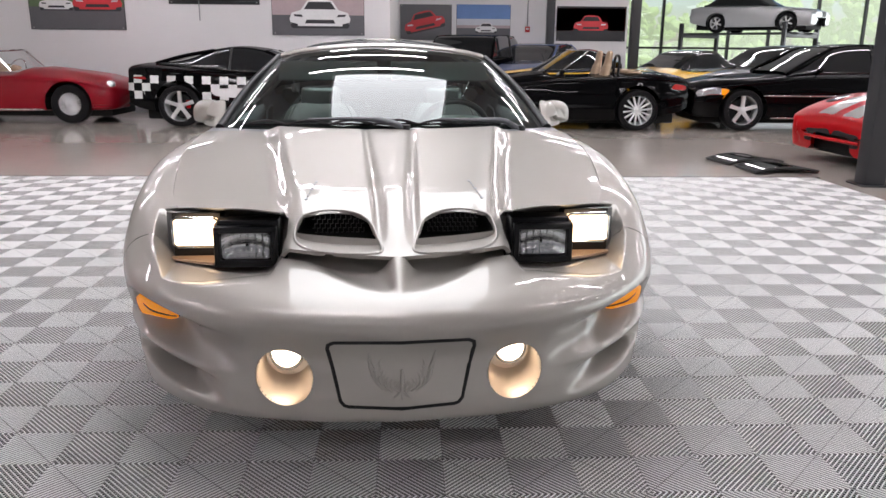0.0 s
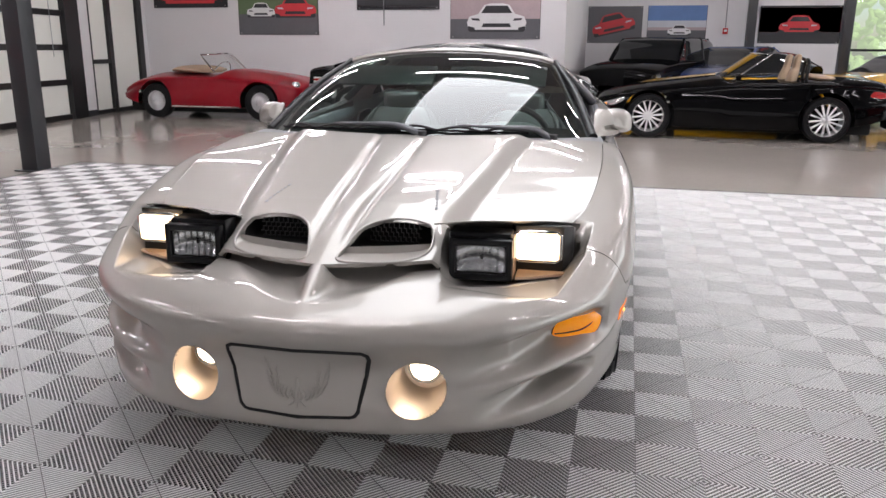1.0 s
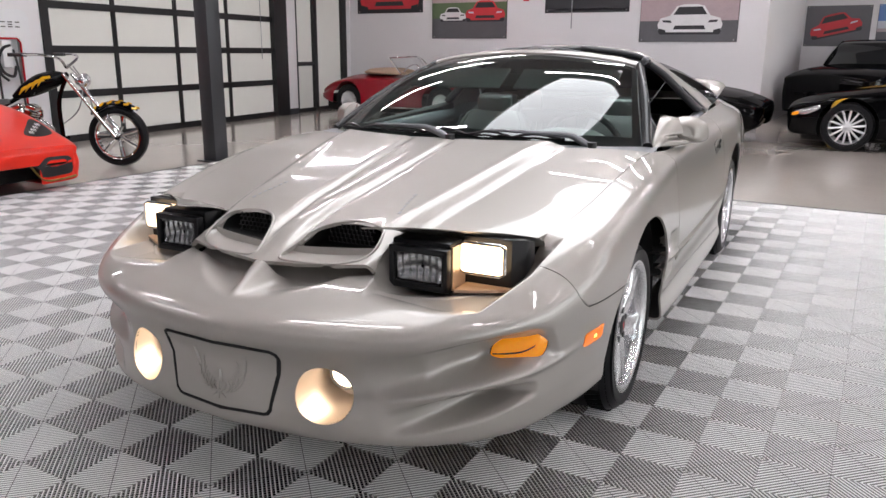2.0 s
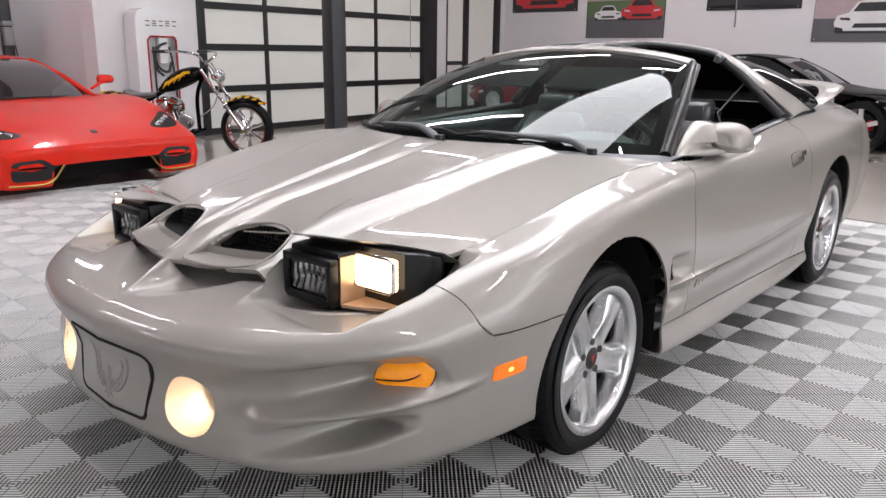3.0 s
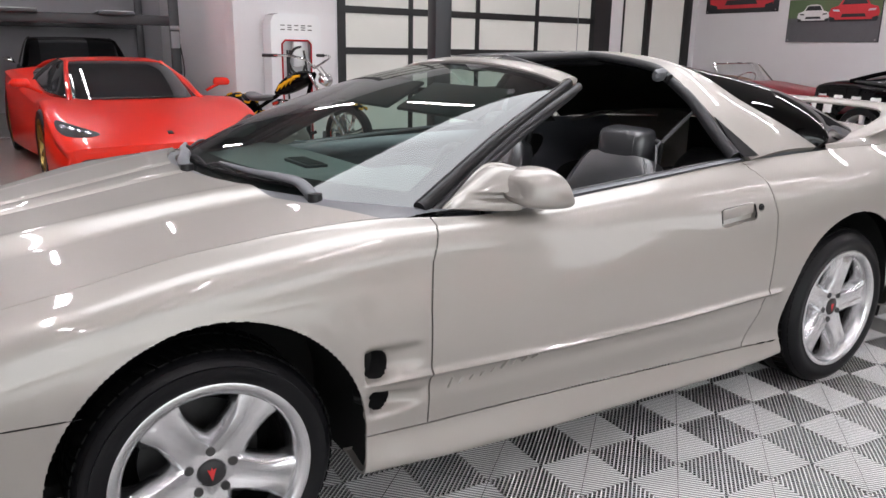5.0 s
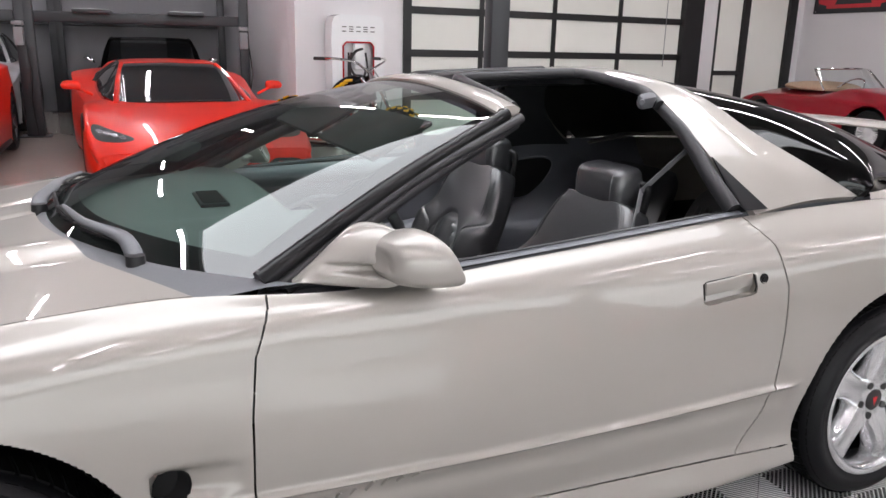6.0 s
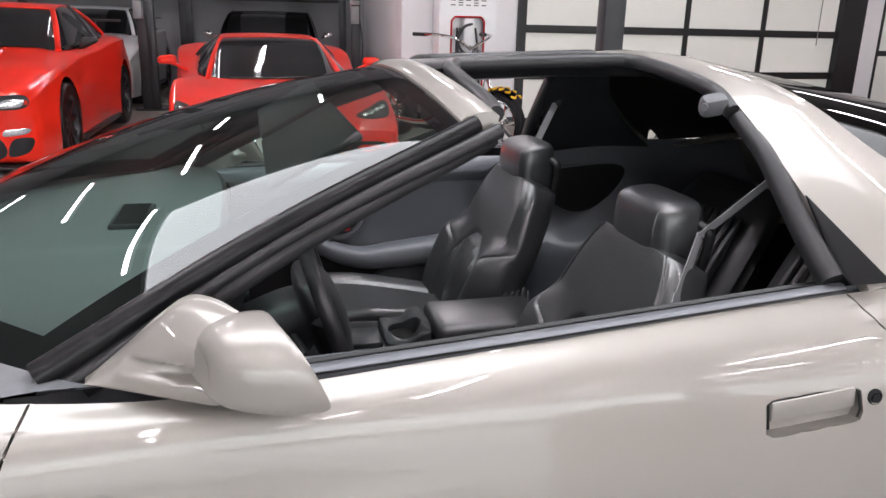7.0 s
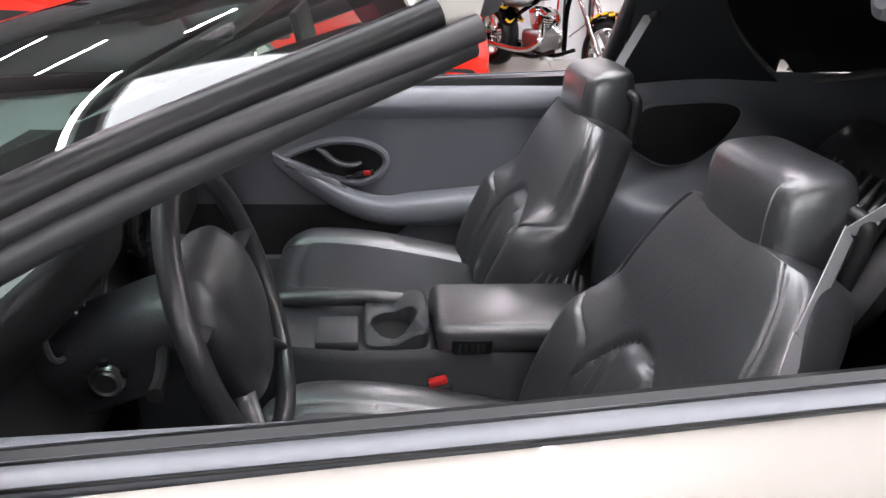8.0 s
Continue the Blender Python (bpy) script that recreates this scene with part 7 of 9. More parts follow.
# deep red open roadster, low and rounded
road = [(-0.78, 0.36, 0.52, 0.55, 0.25, 0.3, 0.2), (-0.7, 0.24, 0.58, 0.66, 0.6, 0.62, 0.4), (-0.5, 0.22, 0.64, 0.74, 0.74, 0.74, 0.5), (-0.2, 0.22, 0.70, 0.80, 0.78, 0.78, 0.5), (0.2, 0.22, 0.73, 0.85, 0.8, 0.79, 0.5), (0.7, 0.2, 0.75, 0.89, 0.82, 0.79, 0.55), (0.95, 0.2, 0.75, 0.80, 0.82, 0.79, 0.6), (1.3, 0.2, 0.75, 0.78, 0.82, 0.79, 0.6), (1.7, 0.2, 0.75, 0.80, 0.82, 0.79, 0.55), (2.1, 0.22, 0.73, 0.82, 0.82, 0.77, 0.45), (2.5, 0.26, 0.66, 0.74, 0.76, 0.7, 0.4), (2.85, 0.34, 0.52, 0.58, 0.6, 0.55, 0.3), (2.98, 0.42, 0.46, 0.48, 0.3, 0.3, 0.2)]
car, tree = loft_car("roadster", "deep red vintage open roadster with chrome wheels and tan cover", pose(-5.55, 13.55, 0, 0, 0, FACE_PX), road, 2.1, 0.66, DARKRED, (0.32, 0.19, 0.16, 24, RIMSILVER), arch=-0.005)
screen(car, 0.62, 0.75, 0.86, 1.05, 1.16, CHROME, 0.55)
b = bmesh.new()
blob(b, [((0, 1.28, 0.83), 0.3, 0.02, 90), ((0, 1.4, 0.86), 0.62, 0.05, 90), ((0, 1.7, 0.88), 0.62, 0.07, 90), ((0, 1.95, 0.86), 0.4, 0.04, 90)], 24, 2.6)
part("top_cover", b, CLOTH, car, "tan folded top cover")
for sx in (1, -1):
    part("sill_trim", boxes(((sx * 0.835, 1.05, 0.235), (0.012, 1.35, 0.025)), bevel=0.004), CHROME, car)
    b = bmesh.new()
    lathe(b, [(0.0, -0.03), (0.06, -0.02), (0.085, 0.0), (0.095, 0.02), (0.095, 0.08)], "y", (sx * 0.56, -0.66, 0.60), 24)
    part("headlamp", b, LENS, car)
    b = bmesh.new()
    tube(b, [(sx * 0.15, -0.72, 0.27), (sx * 0.6, -0.66, 0.28), (sx * 0.82, -0.4, 0.29)], 0.03, 8, 14)
    part("bumper", b, DARKRED, car)
b = bmesh.new()
tube(b, [(0.5, 1.25, 0.85), (0.52, 1.28, 0.98), (0.3, 1.3, 0.99), (0.0, 1.3, 0.86)], 0.012, 8, 20)
part("seat_hoop", b, CHROME, car)

# black chequered pace car
vette = [(-0.93, 0.30, 0.50, 0.53, 0.5, 0.55, 0.3), (-0.85, 0.2, 0.55, 0.60, 0.74, 0.76, 0.5), (-0.55, 0.17, 0.62, 0.70, 0.84, 0.86, 0.6), (-0.2, 0.17, 0.70, 0.76, 0.88, 0.89, 0.6), (0.3, 0.17, 0.76, 0.80, 0.89, 0.88, 0.6), (0.7, 0.16, 0.79, 0.86, 0.89, 0.86, 0.66), (1.3, 0.16, 0.82, 0.88, 0.90, 0.87, 0.6), (2.0, 0.17, 0.86, 0.93, 0.91, 0.88, 0.6), (2.69, 0.2, 0.92, 0.98, 0.92, 0.89, 0.62), (3.2, 0.26, 0.93, 0.99, 0.88, 0.84, 0.62), (3.46, 0.34, 0.9, 0.96, 0.82, 0.78, 0.6), (3.5, 0.40, 0.86, 0.92, 0.76, 0.72, 0.55)]
vcab = [(0.62, 0.7, 0.80, 0.62, 0.84), (0.95, 0.76, 0.86, 0.60, 1.03), (1.35, 0.77, 0.88, 0.56, 1.19), (1.8, 0.77, 0.9, 0.55, 1.245), (2.2, 0.76, 0.93, 0.54, 1.2), (2.7, 0.7, 0.96, 0.5, 1.08), (3.1, 0.6, 0.98, 0.45, 0.995)]
car, tree = loft_car("pace_car", "black coupe with white chequered flag graphics and chrome wheels", pose(-0.95, 13.25, 0, 0, 0, FACE_PX), vette, 2.69, 0.78, BLACK, (0.335, 0.245, 0.25, 5, RIMSILVER), vcab, (1.35, 2.2))
CHK = principled("white_vinyl", (0.72, 0.72, 0.72), 0.35, coat=0.5)
for i in range(18):
    for j in range(3):
        y = 1.1 + i * 0.135
        zt = 0.78 - 0.12 * j + 0.01 * (y - 1)
        if (i + j) % 2 or (2.25 < y + 0.06 < 3.1 and zt < 0.72):
            continue
        lay(car, "chequer_square", tree, [(y, zt - 0.115), (y + 0.062, zt - 0.115), (y + 0.13, zt - 0.115), (y + 0.13, zt - 0.06), (y + 0.13, zt), (y + 0.062, zt), (y, zt), (y, zt - 0.06)], "yz", 3.0, CHK, True, 0.004)
lay(car, "white_band", tree, [(0.5, 0.46), (1.0, 0.44), (1.6, 0.46), (2.1, 0.50), (2.1, 0.60), (1.6, 0.62), (1.0, 0.62), (0.55, 0.58)], "yz", 3.0, CHK, True, 0.005)
words = bpy.data.curves.new("words", "FONT")
words.body, words.size, words.extrude, words.fill_mode = "OFFICIAL", 0.085, 0.001, "FRONT"
word_ob = bpy.data.objects.new("words", words)
wm = bpy.data.meshes.new_from_object(word_ob)
wm.materials.append(BLACK)
lettering = new("lettering", wm)
lettering.parent = car
hit = tree.ray_cast(Vector((3, 1.5, 0.54)), Vector((-1, 0, 0)))[0]
lettering.matrix_local = Matrix(((0, 0, -1, -hit.x - 0.012), (-1, 0, 0, 1.72), (0, 1, 0, 0.51), (0, 0, 0, 1)))
bpy.data.objects.remove(word_ob)
lay(car, "side_reflector", tree, [(3.2, 0.74), (3.38, 0.75), (3.38, 0.78), (3.22, 0.78)], "yz", 3.0, TAIL, True, 0.008)
for sx in (1, -1):
    for cy in (0.0, 2.69):
        b = bmesh.new()
        box(b, (sx * 0.83, cy - 0.12, 0.36), (0.05, 0.07, 0.13), 0.02)
        part("brake_caliper", b, RED, car, "red brake caliper")

# black open roadster with silver wheels
z4 = [(-0.78, 0.3, 0.52, 0.55, 0.5, 0.55, 0.35), (-0.7, 0.2, 0.58, 0.64, 0.72, 0.74, 0.5), (-0.4, 0.18, 0.66, 0.73, 0.82, 0.83, 0.55), (0.0, 0.17, 0.72, 0.79, 0.86, 0.86, 0.6), (0.6, 0.16, 0.77, 0.86, 0.86, 0.85, 0.6), (1.0, 0.16, 0.80, 0.90, 0.86, 0.84, 0.62), (1.2, 0.16, 0.81, 0.83, 0.87, 0.84, 0.66), (1.8, 0.16, 0.82, 0.84, 0.88, 0.85, 0.66), (2.2, 0.17, 0.84, 0.88, 0.88, 0.85, 0.6), (2.6, 0.2, 0.84, 0.90, 0.87, 0.83, 0.6), (3.0, 0.26, 0.82, 0.89, 0.82, 0.77, 0.56), (3.25, 0.34, 0.78, 0.84, 0.74, 0.7, 0.5), (3.3, 0.4, 0.72, 0.78, 0.66, 0.62, 0.45)]
car, tree = loft_car("roadster", "black open roadster with silver wheels and tan seats", pose(1.12, 13.05, 0, 0, 0, FACE_NX), z4, 2.45, 0.76, BLACK, (0.325, 0.24, 0.22, 14, RIMSILVER))
screen(car, 0.70, 0.95, 0.88, 1.45, 1.24, CHROME, 0.56)
for x in (0.36, -0.36):
    bucket(car, x, 1.95, 0.55, TAN)
    b = bmesh.new()
    tube(b, [(x - 0.16, 2.18, 0.82), (x - 0.15, 2.2, 1.1), (x, 2.2, 1.16), (x + 0.15, 2.2, 1.1), (x + 0.16, 2.18, 0.82)], 0.022, 8, 24)
    part("roll_hoop", b, SATIN, car)
b = bmesh.new()
blob(b, [((0, 2.28, 0.9), 0.4, 0.02, 90), ((0, 2.35, 0.9), 0.58, 0.05, 90), ((0, 2.55, 0.89), 0.55, 0.04, 90), ((0, 2.62, 0.88), 0.3, 0.02, 90)], 20, 2.6)
part("top_cover", b, TAN, car)
side_mirror(car, 0.82, 1.22, 0.86, BLACK, 0.8)
lay(car, "headlamp", tree, [(-0.68, 0.50), (-0.5, 0.56), (-0.36, 0.60), (-0.38, 0.54), (-0.55, 0.47)], "yz", 3.0, LENS, True, 0.006)
lay(car, "turn_lamp", tree, [(-0.70, 0.48), (-0.62, 0.51), (-0.62, 0.47), (-0.69, 0.45)], "yz", 3.0, AMBER, True, 0.01)
lay(car, "tail_lamp", tree, [(3.0, 0.66), (3.2, 0.64), (3.22, 0.7), (3.05, 0.73)], "yz", 3.0, TAIL, True, 0.006)

# black two-door coupe
clk = [(-0.82, 0.34, 0.60, 0.63, 0.6, 0.62, 0.4), (-0.76, 0.22, 0.64, 0.71, 0.76, 0.78, 0.55), (-0.4, 0.2, 0.72, 0.80, 0.84, 0.85, 0.62), (0.0, 0.19, 0.77, 0.84, 0.87, 0.87, 0.64), (0.6, 0.18, 0.82, 0.89, 0.88, 0.87, 0.66), (1.0, 0.18, 0.86, 0.94, 0.88, 0.87, 0.7), (1.8, 0.18, 0.88, 0.94, 0.89, 0.87, 0.7), (2.6, 0.2, 0.9, 0.95, 0.89, 0.86, 0.68), (3.2, 0.26, 0.9, 0.95, 0.86, 0.82, 0.64), (3.6, 0.36, 0.86, 0.9, 0.8, 0.76, 0.6), (3.66, 0.42, 0.8, 0.85, 0.72, 0.7, 0.5)]
ccab = [(0.72, 0.74, 0.9, 0.66, 0.93), (1.05, 0.78, 0.92, 0.62, 1.1), (1.45, 0.79, 0.93, 0.58, 1.3), (1.9, 0.79, 0.94, 0.58, 1.36), (2.4, 0.78, 0.95, 0.57, 1.34), (2.8, 0.74, 0.96, 0.55, 1.2), (3.15, 0.68, 0.96, 0.52, 0.98)]
car, tree = loft_car("coupe", "black two-door coupe with chrome five spoke wheels", pose(5.3, 13.2, 0, 0, 0, FACE_NX), clk, 2.72, 0.78, BLACK, (0.33, 0.24, 0.23, 5, RIMSILVER), ccab, (1.45, 2.45))
lay(car, "headlamp", tree, [(-0.72, 0.55), (-0.5, 0.57), (-0.34, 0.58), (-0.36, 0.66), (-0.5, 0.68), (-0.72, 0.63)], "yz", 3.0, LENS, True, 0.006)
lay(car, "turn_lamp", tree, [(-0.36, 0.57), (-0.22, 0.58), (-0.26, 0.65), (-0.37, 0.66)], "yz", 3.0, AMBER, True, 0.006)
for sx in (1, -1):
    part("sill_trim", boxes(((sx * 0.885, 1.4, 0.21), (0.01, 1.9, 0.02)), ((sx * 0.897, 1.5, 0.56), (0.008, 2.4, 0.02)), bevel=0.003), CHROME, car)
side_mirror(car, 0.8, 1.15, 0.9, BLACK, 0.8)

# red sports car with silver stripes
vip = [(-0.98, 0.2, 0.46, 0.50, 0.62, 0.7, 0.35), (-0.92, 0.14, 0.53, 0.58, 0.84, 0.86, 0.5), (-0.6, 0.13, 0.66, 0.72, 0.92, 0.93, 0.58), (-0.2, 0.13, 0.75, 0.80, 0.94, 0.95, 0.6), (0.3, 0.14, 0.76, 0.80, 0.95, 0.94, 0.6), (0.9, 0.15, 0.80, 0.86, 0.92, 0.9, 0.62), (1.8, 0.15, 0.86, 0.92, 0.93, 0.92, 0.6), (2.44, 0.18, 0.92, 0.97, 0.96, 0.95, 0.6), (3.0, 0.26, 0.9, 0.95, 0.9, 0.86, 0.6), (3.35, 0.36, 0.84, 0.88, 0.8, 0.76, 0.5)]
vpc = [(0.75, 0.72, 0.84, 0.64, 0.86), (1.1, 0.76, 0.88, 0.56, 1.08), (1.5, 0.77, 0.9, 0.52, 1.19), (2.0, 0.76, 0.93, 0.5, 1.17), (2.6, 0.66, 0.95, 0.45, 1.0)]
car, tree = loft_car("sports_car", "red sports car with two silver stripes over its nose", pose(5.72, 8.6, 0, 0, 0, FACE_NX + 5), vip, 2.44, 0.8, RED, (0.34, 0.24, 0.28, 5, RIMSILVER), vpc, (1.5, 2.0))
for x0, x1 in ((0.09, 0.36),):
    for k in range(9):
        y0_, y1_ = -0.93 + k * 0.19, -0.93 + (k + 1) * 0.19
        lay(car, "stripe", tree, [(x0, y0_), ((x0 + x1) / 2, y0_), (x1, y0_), (x1, (y0_ + y1_) / 2), (x1, y1_), ((x0 + x1) / 2, y1_), (x0, y1_), (x0, (y0_ + y1_) / 2)], "xy", 3.0, STRIPE, True, 0.004)
lay(car, "headlamp", tree, [(0.52, -0.62), (0.68, -0.66), (0.78, -0.5), (0.74, -0.36), (0.6, -0.42)], "xy", 3.0, WINDOW, True, 0.006)
lay(car, "grille_opening", tree, [(0.05, 0.25), (0.4, 0.25), (0.5, 0.27), (0.48, 0.38), (0.3, 0.40), (0.05, 0.405)], "xz", -3.0, GRILLE, True, 0.004)
lay(car, "hood_vent", tree, [(0.5, 0.0), (0.66, 0.02), (0.7, 0.2), (0.56, 0.2)], "xy", 3.0, GRILLE, True, 0.005)
b = bmesh.new()
tube(b, [(-0.5, -0.985, 0.31), (0, -1.0, 0.31), (0.5, -0.985, 0.31)], 0.02, 8, 12)
part("grille_bar", b, RED, car)

# orange-red wedge supercar beside the lift bay
wedge = [(-1.07, 0.12, 0.40, 0.415, 0.84, 0.86, 0.45), (-1.03, 0.10, 0.425, 0.45, 0.92, 0.92, 0.5), (-0.75, 0.10, 0.52, 0.54, 0.97, 0.965, 0.6), (-0.35, 0.11, 0.67, 0.64, 0.985, 0.975, 0.66), (0.05, 0.12, 0.755, 0.71, 0.985, 0.96, 0.66), (0.45, 0.12, 0.745, 0.77, 0.95, 0.92, 0.66), (0.9, 0.12, 0.72, 0.80, 0.93, 0.92, 0.7), (1.5, 0.12, 0.80, 0.86, 0.97, 0.96, 0.7), (2.1, 0.13, 0.92, 0.96, 1.01, 0.99, 0.66), (2.7, 0.15, 0.96, 1.02, 1.01, 0.98, 0.62), (3.2, 0.22, 0.93, 1.0, 0.98, 0.93, 0.6), (3.6, 0.34, 0.86, 0.94, 0.9, 0.85, 0.55), (3.66, 0.4, 0.8, 0.88, 0.8, 0.78, 0.5)]
wcab = [(0.28, 0.66, 0.735, 0.6, 0.75), (0.6, 0.74, 0.78, 0.58, 0.90), (1.0, 0.77, 0.80, 0.55, 1.05), (1.35, 0.78, 0.83, 0.53, 1.115), (1.75, 0.77, 0.88, 0.52, 1.135), (2.2, 0.74, 0.94, 0.48, 1.10), (2.7, 0.6, 1.0, 0.4, 1.03)]
car, tree = loft_car("supercar", "orange-red wedge shaped supercar with black intakes", pose(-5.72, 3.93, 0, 0, 0, FACE_PX + 6), wedge, 2.70, 0.86, LAMBO_RED, (0.345, 0.265, 0.26, 10, GOLDRIM), wcab, (1.28, 2.1), arch=-0.025)
lay(car, "headlamp", tree, [(0.60, -0.80), (0.72, -0.86), (0.88, -0.80), (0.93, -0.62), (0.90, -0.50), (0.76, -0.62)], "xy", 3.0, GRILLE, True, 0.004)
for k in range(4):
    lay(car, "headlamp_element", tree, [(0.66 + 0.06 * k, -0.79 + 0.05 * k), (0.69 + 0.06 * k, -0.81 + 0.05 * k), (0.72 + 0.06 * k, -0.76 + 0.05 * k), (0.69 + 0.06 * k, -0.74 + 0.05 * k)], "xy", 3.0, LENS, True, 0.008)
lay(car, "front_intake", tree, [(0.44, 0.205), (0.54, 0.165), (0.70, 0.165), (0.82, 0.18), (0.83, 0.27), (0.80, 0.325), (0.66, 0.335), (0.55, 0.325)], "xz", -3.0, GRILLE, True, 0.004)
lay(car, "centre_intake", tree, [(-0.40, 0.135), (0.0, 0.13), (0.40, 0.135), (0.37, 0.185), (0.0, 0.20), (-0.37, 0.185)], "xz", -3.0, GRILLE, False, 0.004)
for sx in (1, -1):
    b = bmesh.new()
    pts = on_skin(tree, [(0.40, 0.21), (0.52, 0.145), (0.7, 0.13), (0.86, 0.14)], "xz", -3.0)
    tube(b, [(sx * p.x, p.y - 0.008, p.z) for p in pts], 0.009, 6, 16)
    part("splitter_trim", b, GOLDRIM, car, "gold painted splitter line")
    b = bmesh.new()
    tube(b, [(sx * 0.84, 0.70, 0.80), (sx * 0.93, 0.71, 0.845), (sx * 1.0, 0.73, 0.87)], 0.016, 8, 12)
    blob(b, [((sx * 1.03, 0.74, 0.855), 0.05, 0.02, 0), ((sx * 1.03, 0.74, 0.865), 0.085, 0.045, 0), ((sx * 1.035, 0.745, 0.90), 0.095, 0.055, 0), ((sx * 1.03, 0.75, 0.935), 0.075, 0.04, 0), ((sx * 1.02, 0.755, 0.945), 0.045, 0.015, 0)], 22, 2.6)
    part("mirror", b, LAMBO_RED, car)
b = bmesh.new()
box(b, (0, 0, 0), (0.05, 0.06, 0.008), 0.003, Matrix.Translation((0, -0.86, 0.512)) @ Euler((0.35, 0, 0)).to_matrix().to_4x4())
part("nose_badge", b, SATIN, car, "small dark shield badge")
b = bmesh.new()
tube(b, [(-0.45, 0.30, 0.755), (0.0, 0.24, 0.76), (0.45, 0.33, 0.76)], 0.01, 6, 16)
part("wiper", b, BLACKPLASTIC, car)
for sx in (1, -1):
    bucket(car, sx * 0.36, 1.35, 0.35, LEATHER, 0.9)


# muscle coupes
def muscle(m, mat, label, wheel_mat, stripe=None):
    s_ = [(-0.92, 0.26, 0.62, 0.68, 0.55, 0.66, 0.4), (-0.87, 0.16, 0.68, 0.76, 0.84, 0.86, 0.6), (-0.6, 0.14, 0.76, 0.83, 0.92, 0.92, 0.66), (-0.2, 0.14, 0.84, 0.90, 0.945, 0.94, 0.68), (0.4, 0.15, 0.89, 0.96, 0.93, 0.92, 0.68), (0.8, 0.15, 0.92, 1.0, 0.93, 0.91, 0.7), (1.6, 0.15, 0.95, 1.0, 0.93, 0.92, 0.7), (2.2, 0.16, 1.0, 1.04, 0.95, 0.94, 0.68), (2.72, 0.18, 1.02, 1.06, 0.97, 0.95, 0.66), (3.3, 0.28, 1.0, 1.06, 0.92, 0.88, 0.62), (3.75, 0.4, 0.95, 1.02, 0.84, 0.8, 0.6), (3.8, 0.46, 0.88, 0.96, 0.76, 0.74, 0.55)]
    c_ = [(0.68, 0.74, 0.97, 0.68, 1.0), (1.0, 0.79, 1.0, 0.63, 1.18), (1.4, 0.8, 1.01, 0.58, 1.36), (1.9, 0.8, 1.03, 0.57, 1.40), (2.4, 0.78, 1.05, 0.55, 1.36), (2.9, 0.7, 1.06, 0.52, 1.22), (3.3, 0.62, 1.06, 0.48, 1.08)]
    car, tree = loft_car("muscle_car", label, m, s_, 2.72, 0.83, mat, (0.36, 0.26, 0.26, 10, wheel_mat), c_, (1.36, 2.4))
    lay(car, "headlamp", tree, [(0.52, 0.60), (0.66, 0.585), (0.82, 0.60), (0.86, 0.66), (0.80, 0.70), (0.62, 0.685)], "xz", -3.0, GRILLE, True, 0.004)
    lay(car, "headlamp_lens", tree, [(0.60, 0.61), (0.68, 0.60), (0.80, 0.615), (0.82, 0.665), (0.70, 0.665)], "xz", -3.0, LENS, True, 0.009)
    lay(car, "upper_grille", tree, [(-0.5, 0.50), (0, 0.48), (0.5, 0.50), (0.5, 0.64), (0, 0.66), (-0.5, 0.64)], "xz", -3.0, GRILLE, False, 0.004)
    lay(car, "lower_grille", tree, [(-0.62, 0.2), (0, 0.19), (0.62, 0.2), (0.56, 0.40), (0, 0.43), (-0.56, 0.40)], "xz", -3.0, GRILLE, False, 0.004)
    lay(car, "fog_lamp", tree, [(0.66, 0.38), (0.82, 0.40), (0.84, 0.44), (0.68, 0.43)], "xz", -3.0, LENS, True, 0.006)
    lay(car, "brake_inlet", tree, [(0.68, 0.22), (0.82, 0.25), (0.86, 0.36), (0.72, 0.35)], "xz", -3.0, GRILLE, True, 0.004)
    b = bmesh.new()
    box(b, (0, -0.86, 0.13), (1.6, 0.22, 0.02), 0.008)
    part("splitter", b, BLACKPLASTIC, car)
    for sx in (1, -1):
        part("side_skirt", boxes(((sx * 0.93, 1.36, 0.17), (0.06, 1.8, 0.06)), bevel=0.015), BLACKPLASTIC, car)
    side_mirror(car, 0.86, 0.95, 0.98, BLACKPLASTIC, 1.0)
    b = bmesh.new()
    blob(b, [((0, -0.3, 0.9), 0.2, 0.02, 80), ((0, -0.1, 0.935), 0.36, 0.03, 85), ((0, 0.35, 0.965), 0.34, 0.035, 88), ((0, 0.6, 0.98), 0.28, 0.02, 88)], 20, 4)
    part("hood_bulge", b, mat, car)
    if stripe:
        for x0, x1 in ((0.06, 0.3),):
            for k in range(5):
                lay(car, "stripe", tree, [(x0, -0.8 + k * 0.26), ((x0 + x1) / 2, -0.8 + k * 0.26), (x1, -0.8 + k * 0.26), (x1, -0.54 + k * 0.26), ((x0 + x1) / 2, -0.54 + k * 0.26), (x0, -0.54 + k * 0.26)], "xy", 3.0, stripe, True, 0.004)
    b = bmesh.new()
    rings(b, [[(x, 3.55 + q[0] * 0.14, 1.22 + q[1] * 0.015) for q in circle(0, 0, 1, 14)] for x in (-0.8, 0.8)])
    part("rear_wing", b, BLACKPLASTIC, car)
    for sx in (1, -1):
        part("wing_strut", boxes(((sx * 0.5, 3.55, 1.13), (0.02, 0.1, 0.17))), BLACKPLASTIC, car)
    return car


muscle(pose(-5.6, 1.12, 0, 0, 0, FACE_PX + 2), LAMBO_RED, "orange-red muscle coupe with a black grille and splitter", DARKRIM)
muscle(pose(-10.5, 0.85, 0, 0, 0, FACE_PX + 2), WHITE_CAR, "white muscle coupe with dark hood stripes", DARKRIM, GREYPLASTIC)

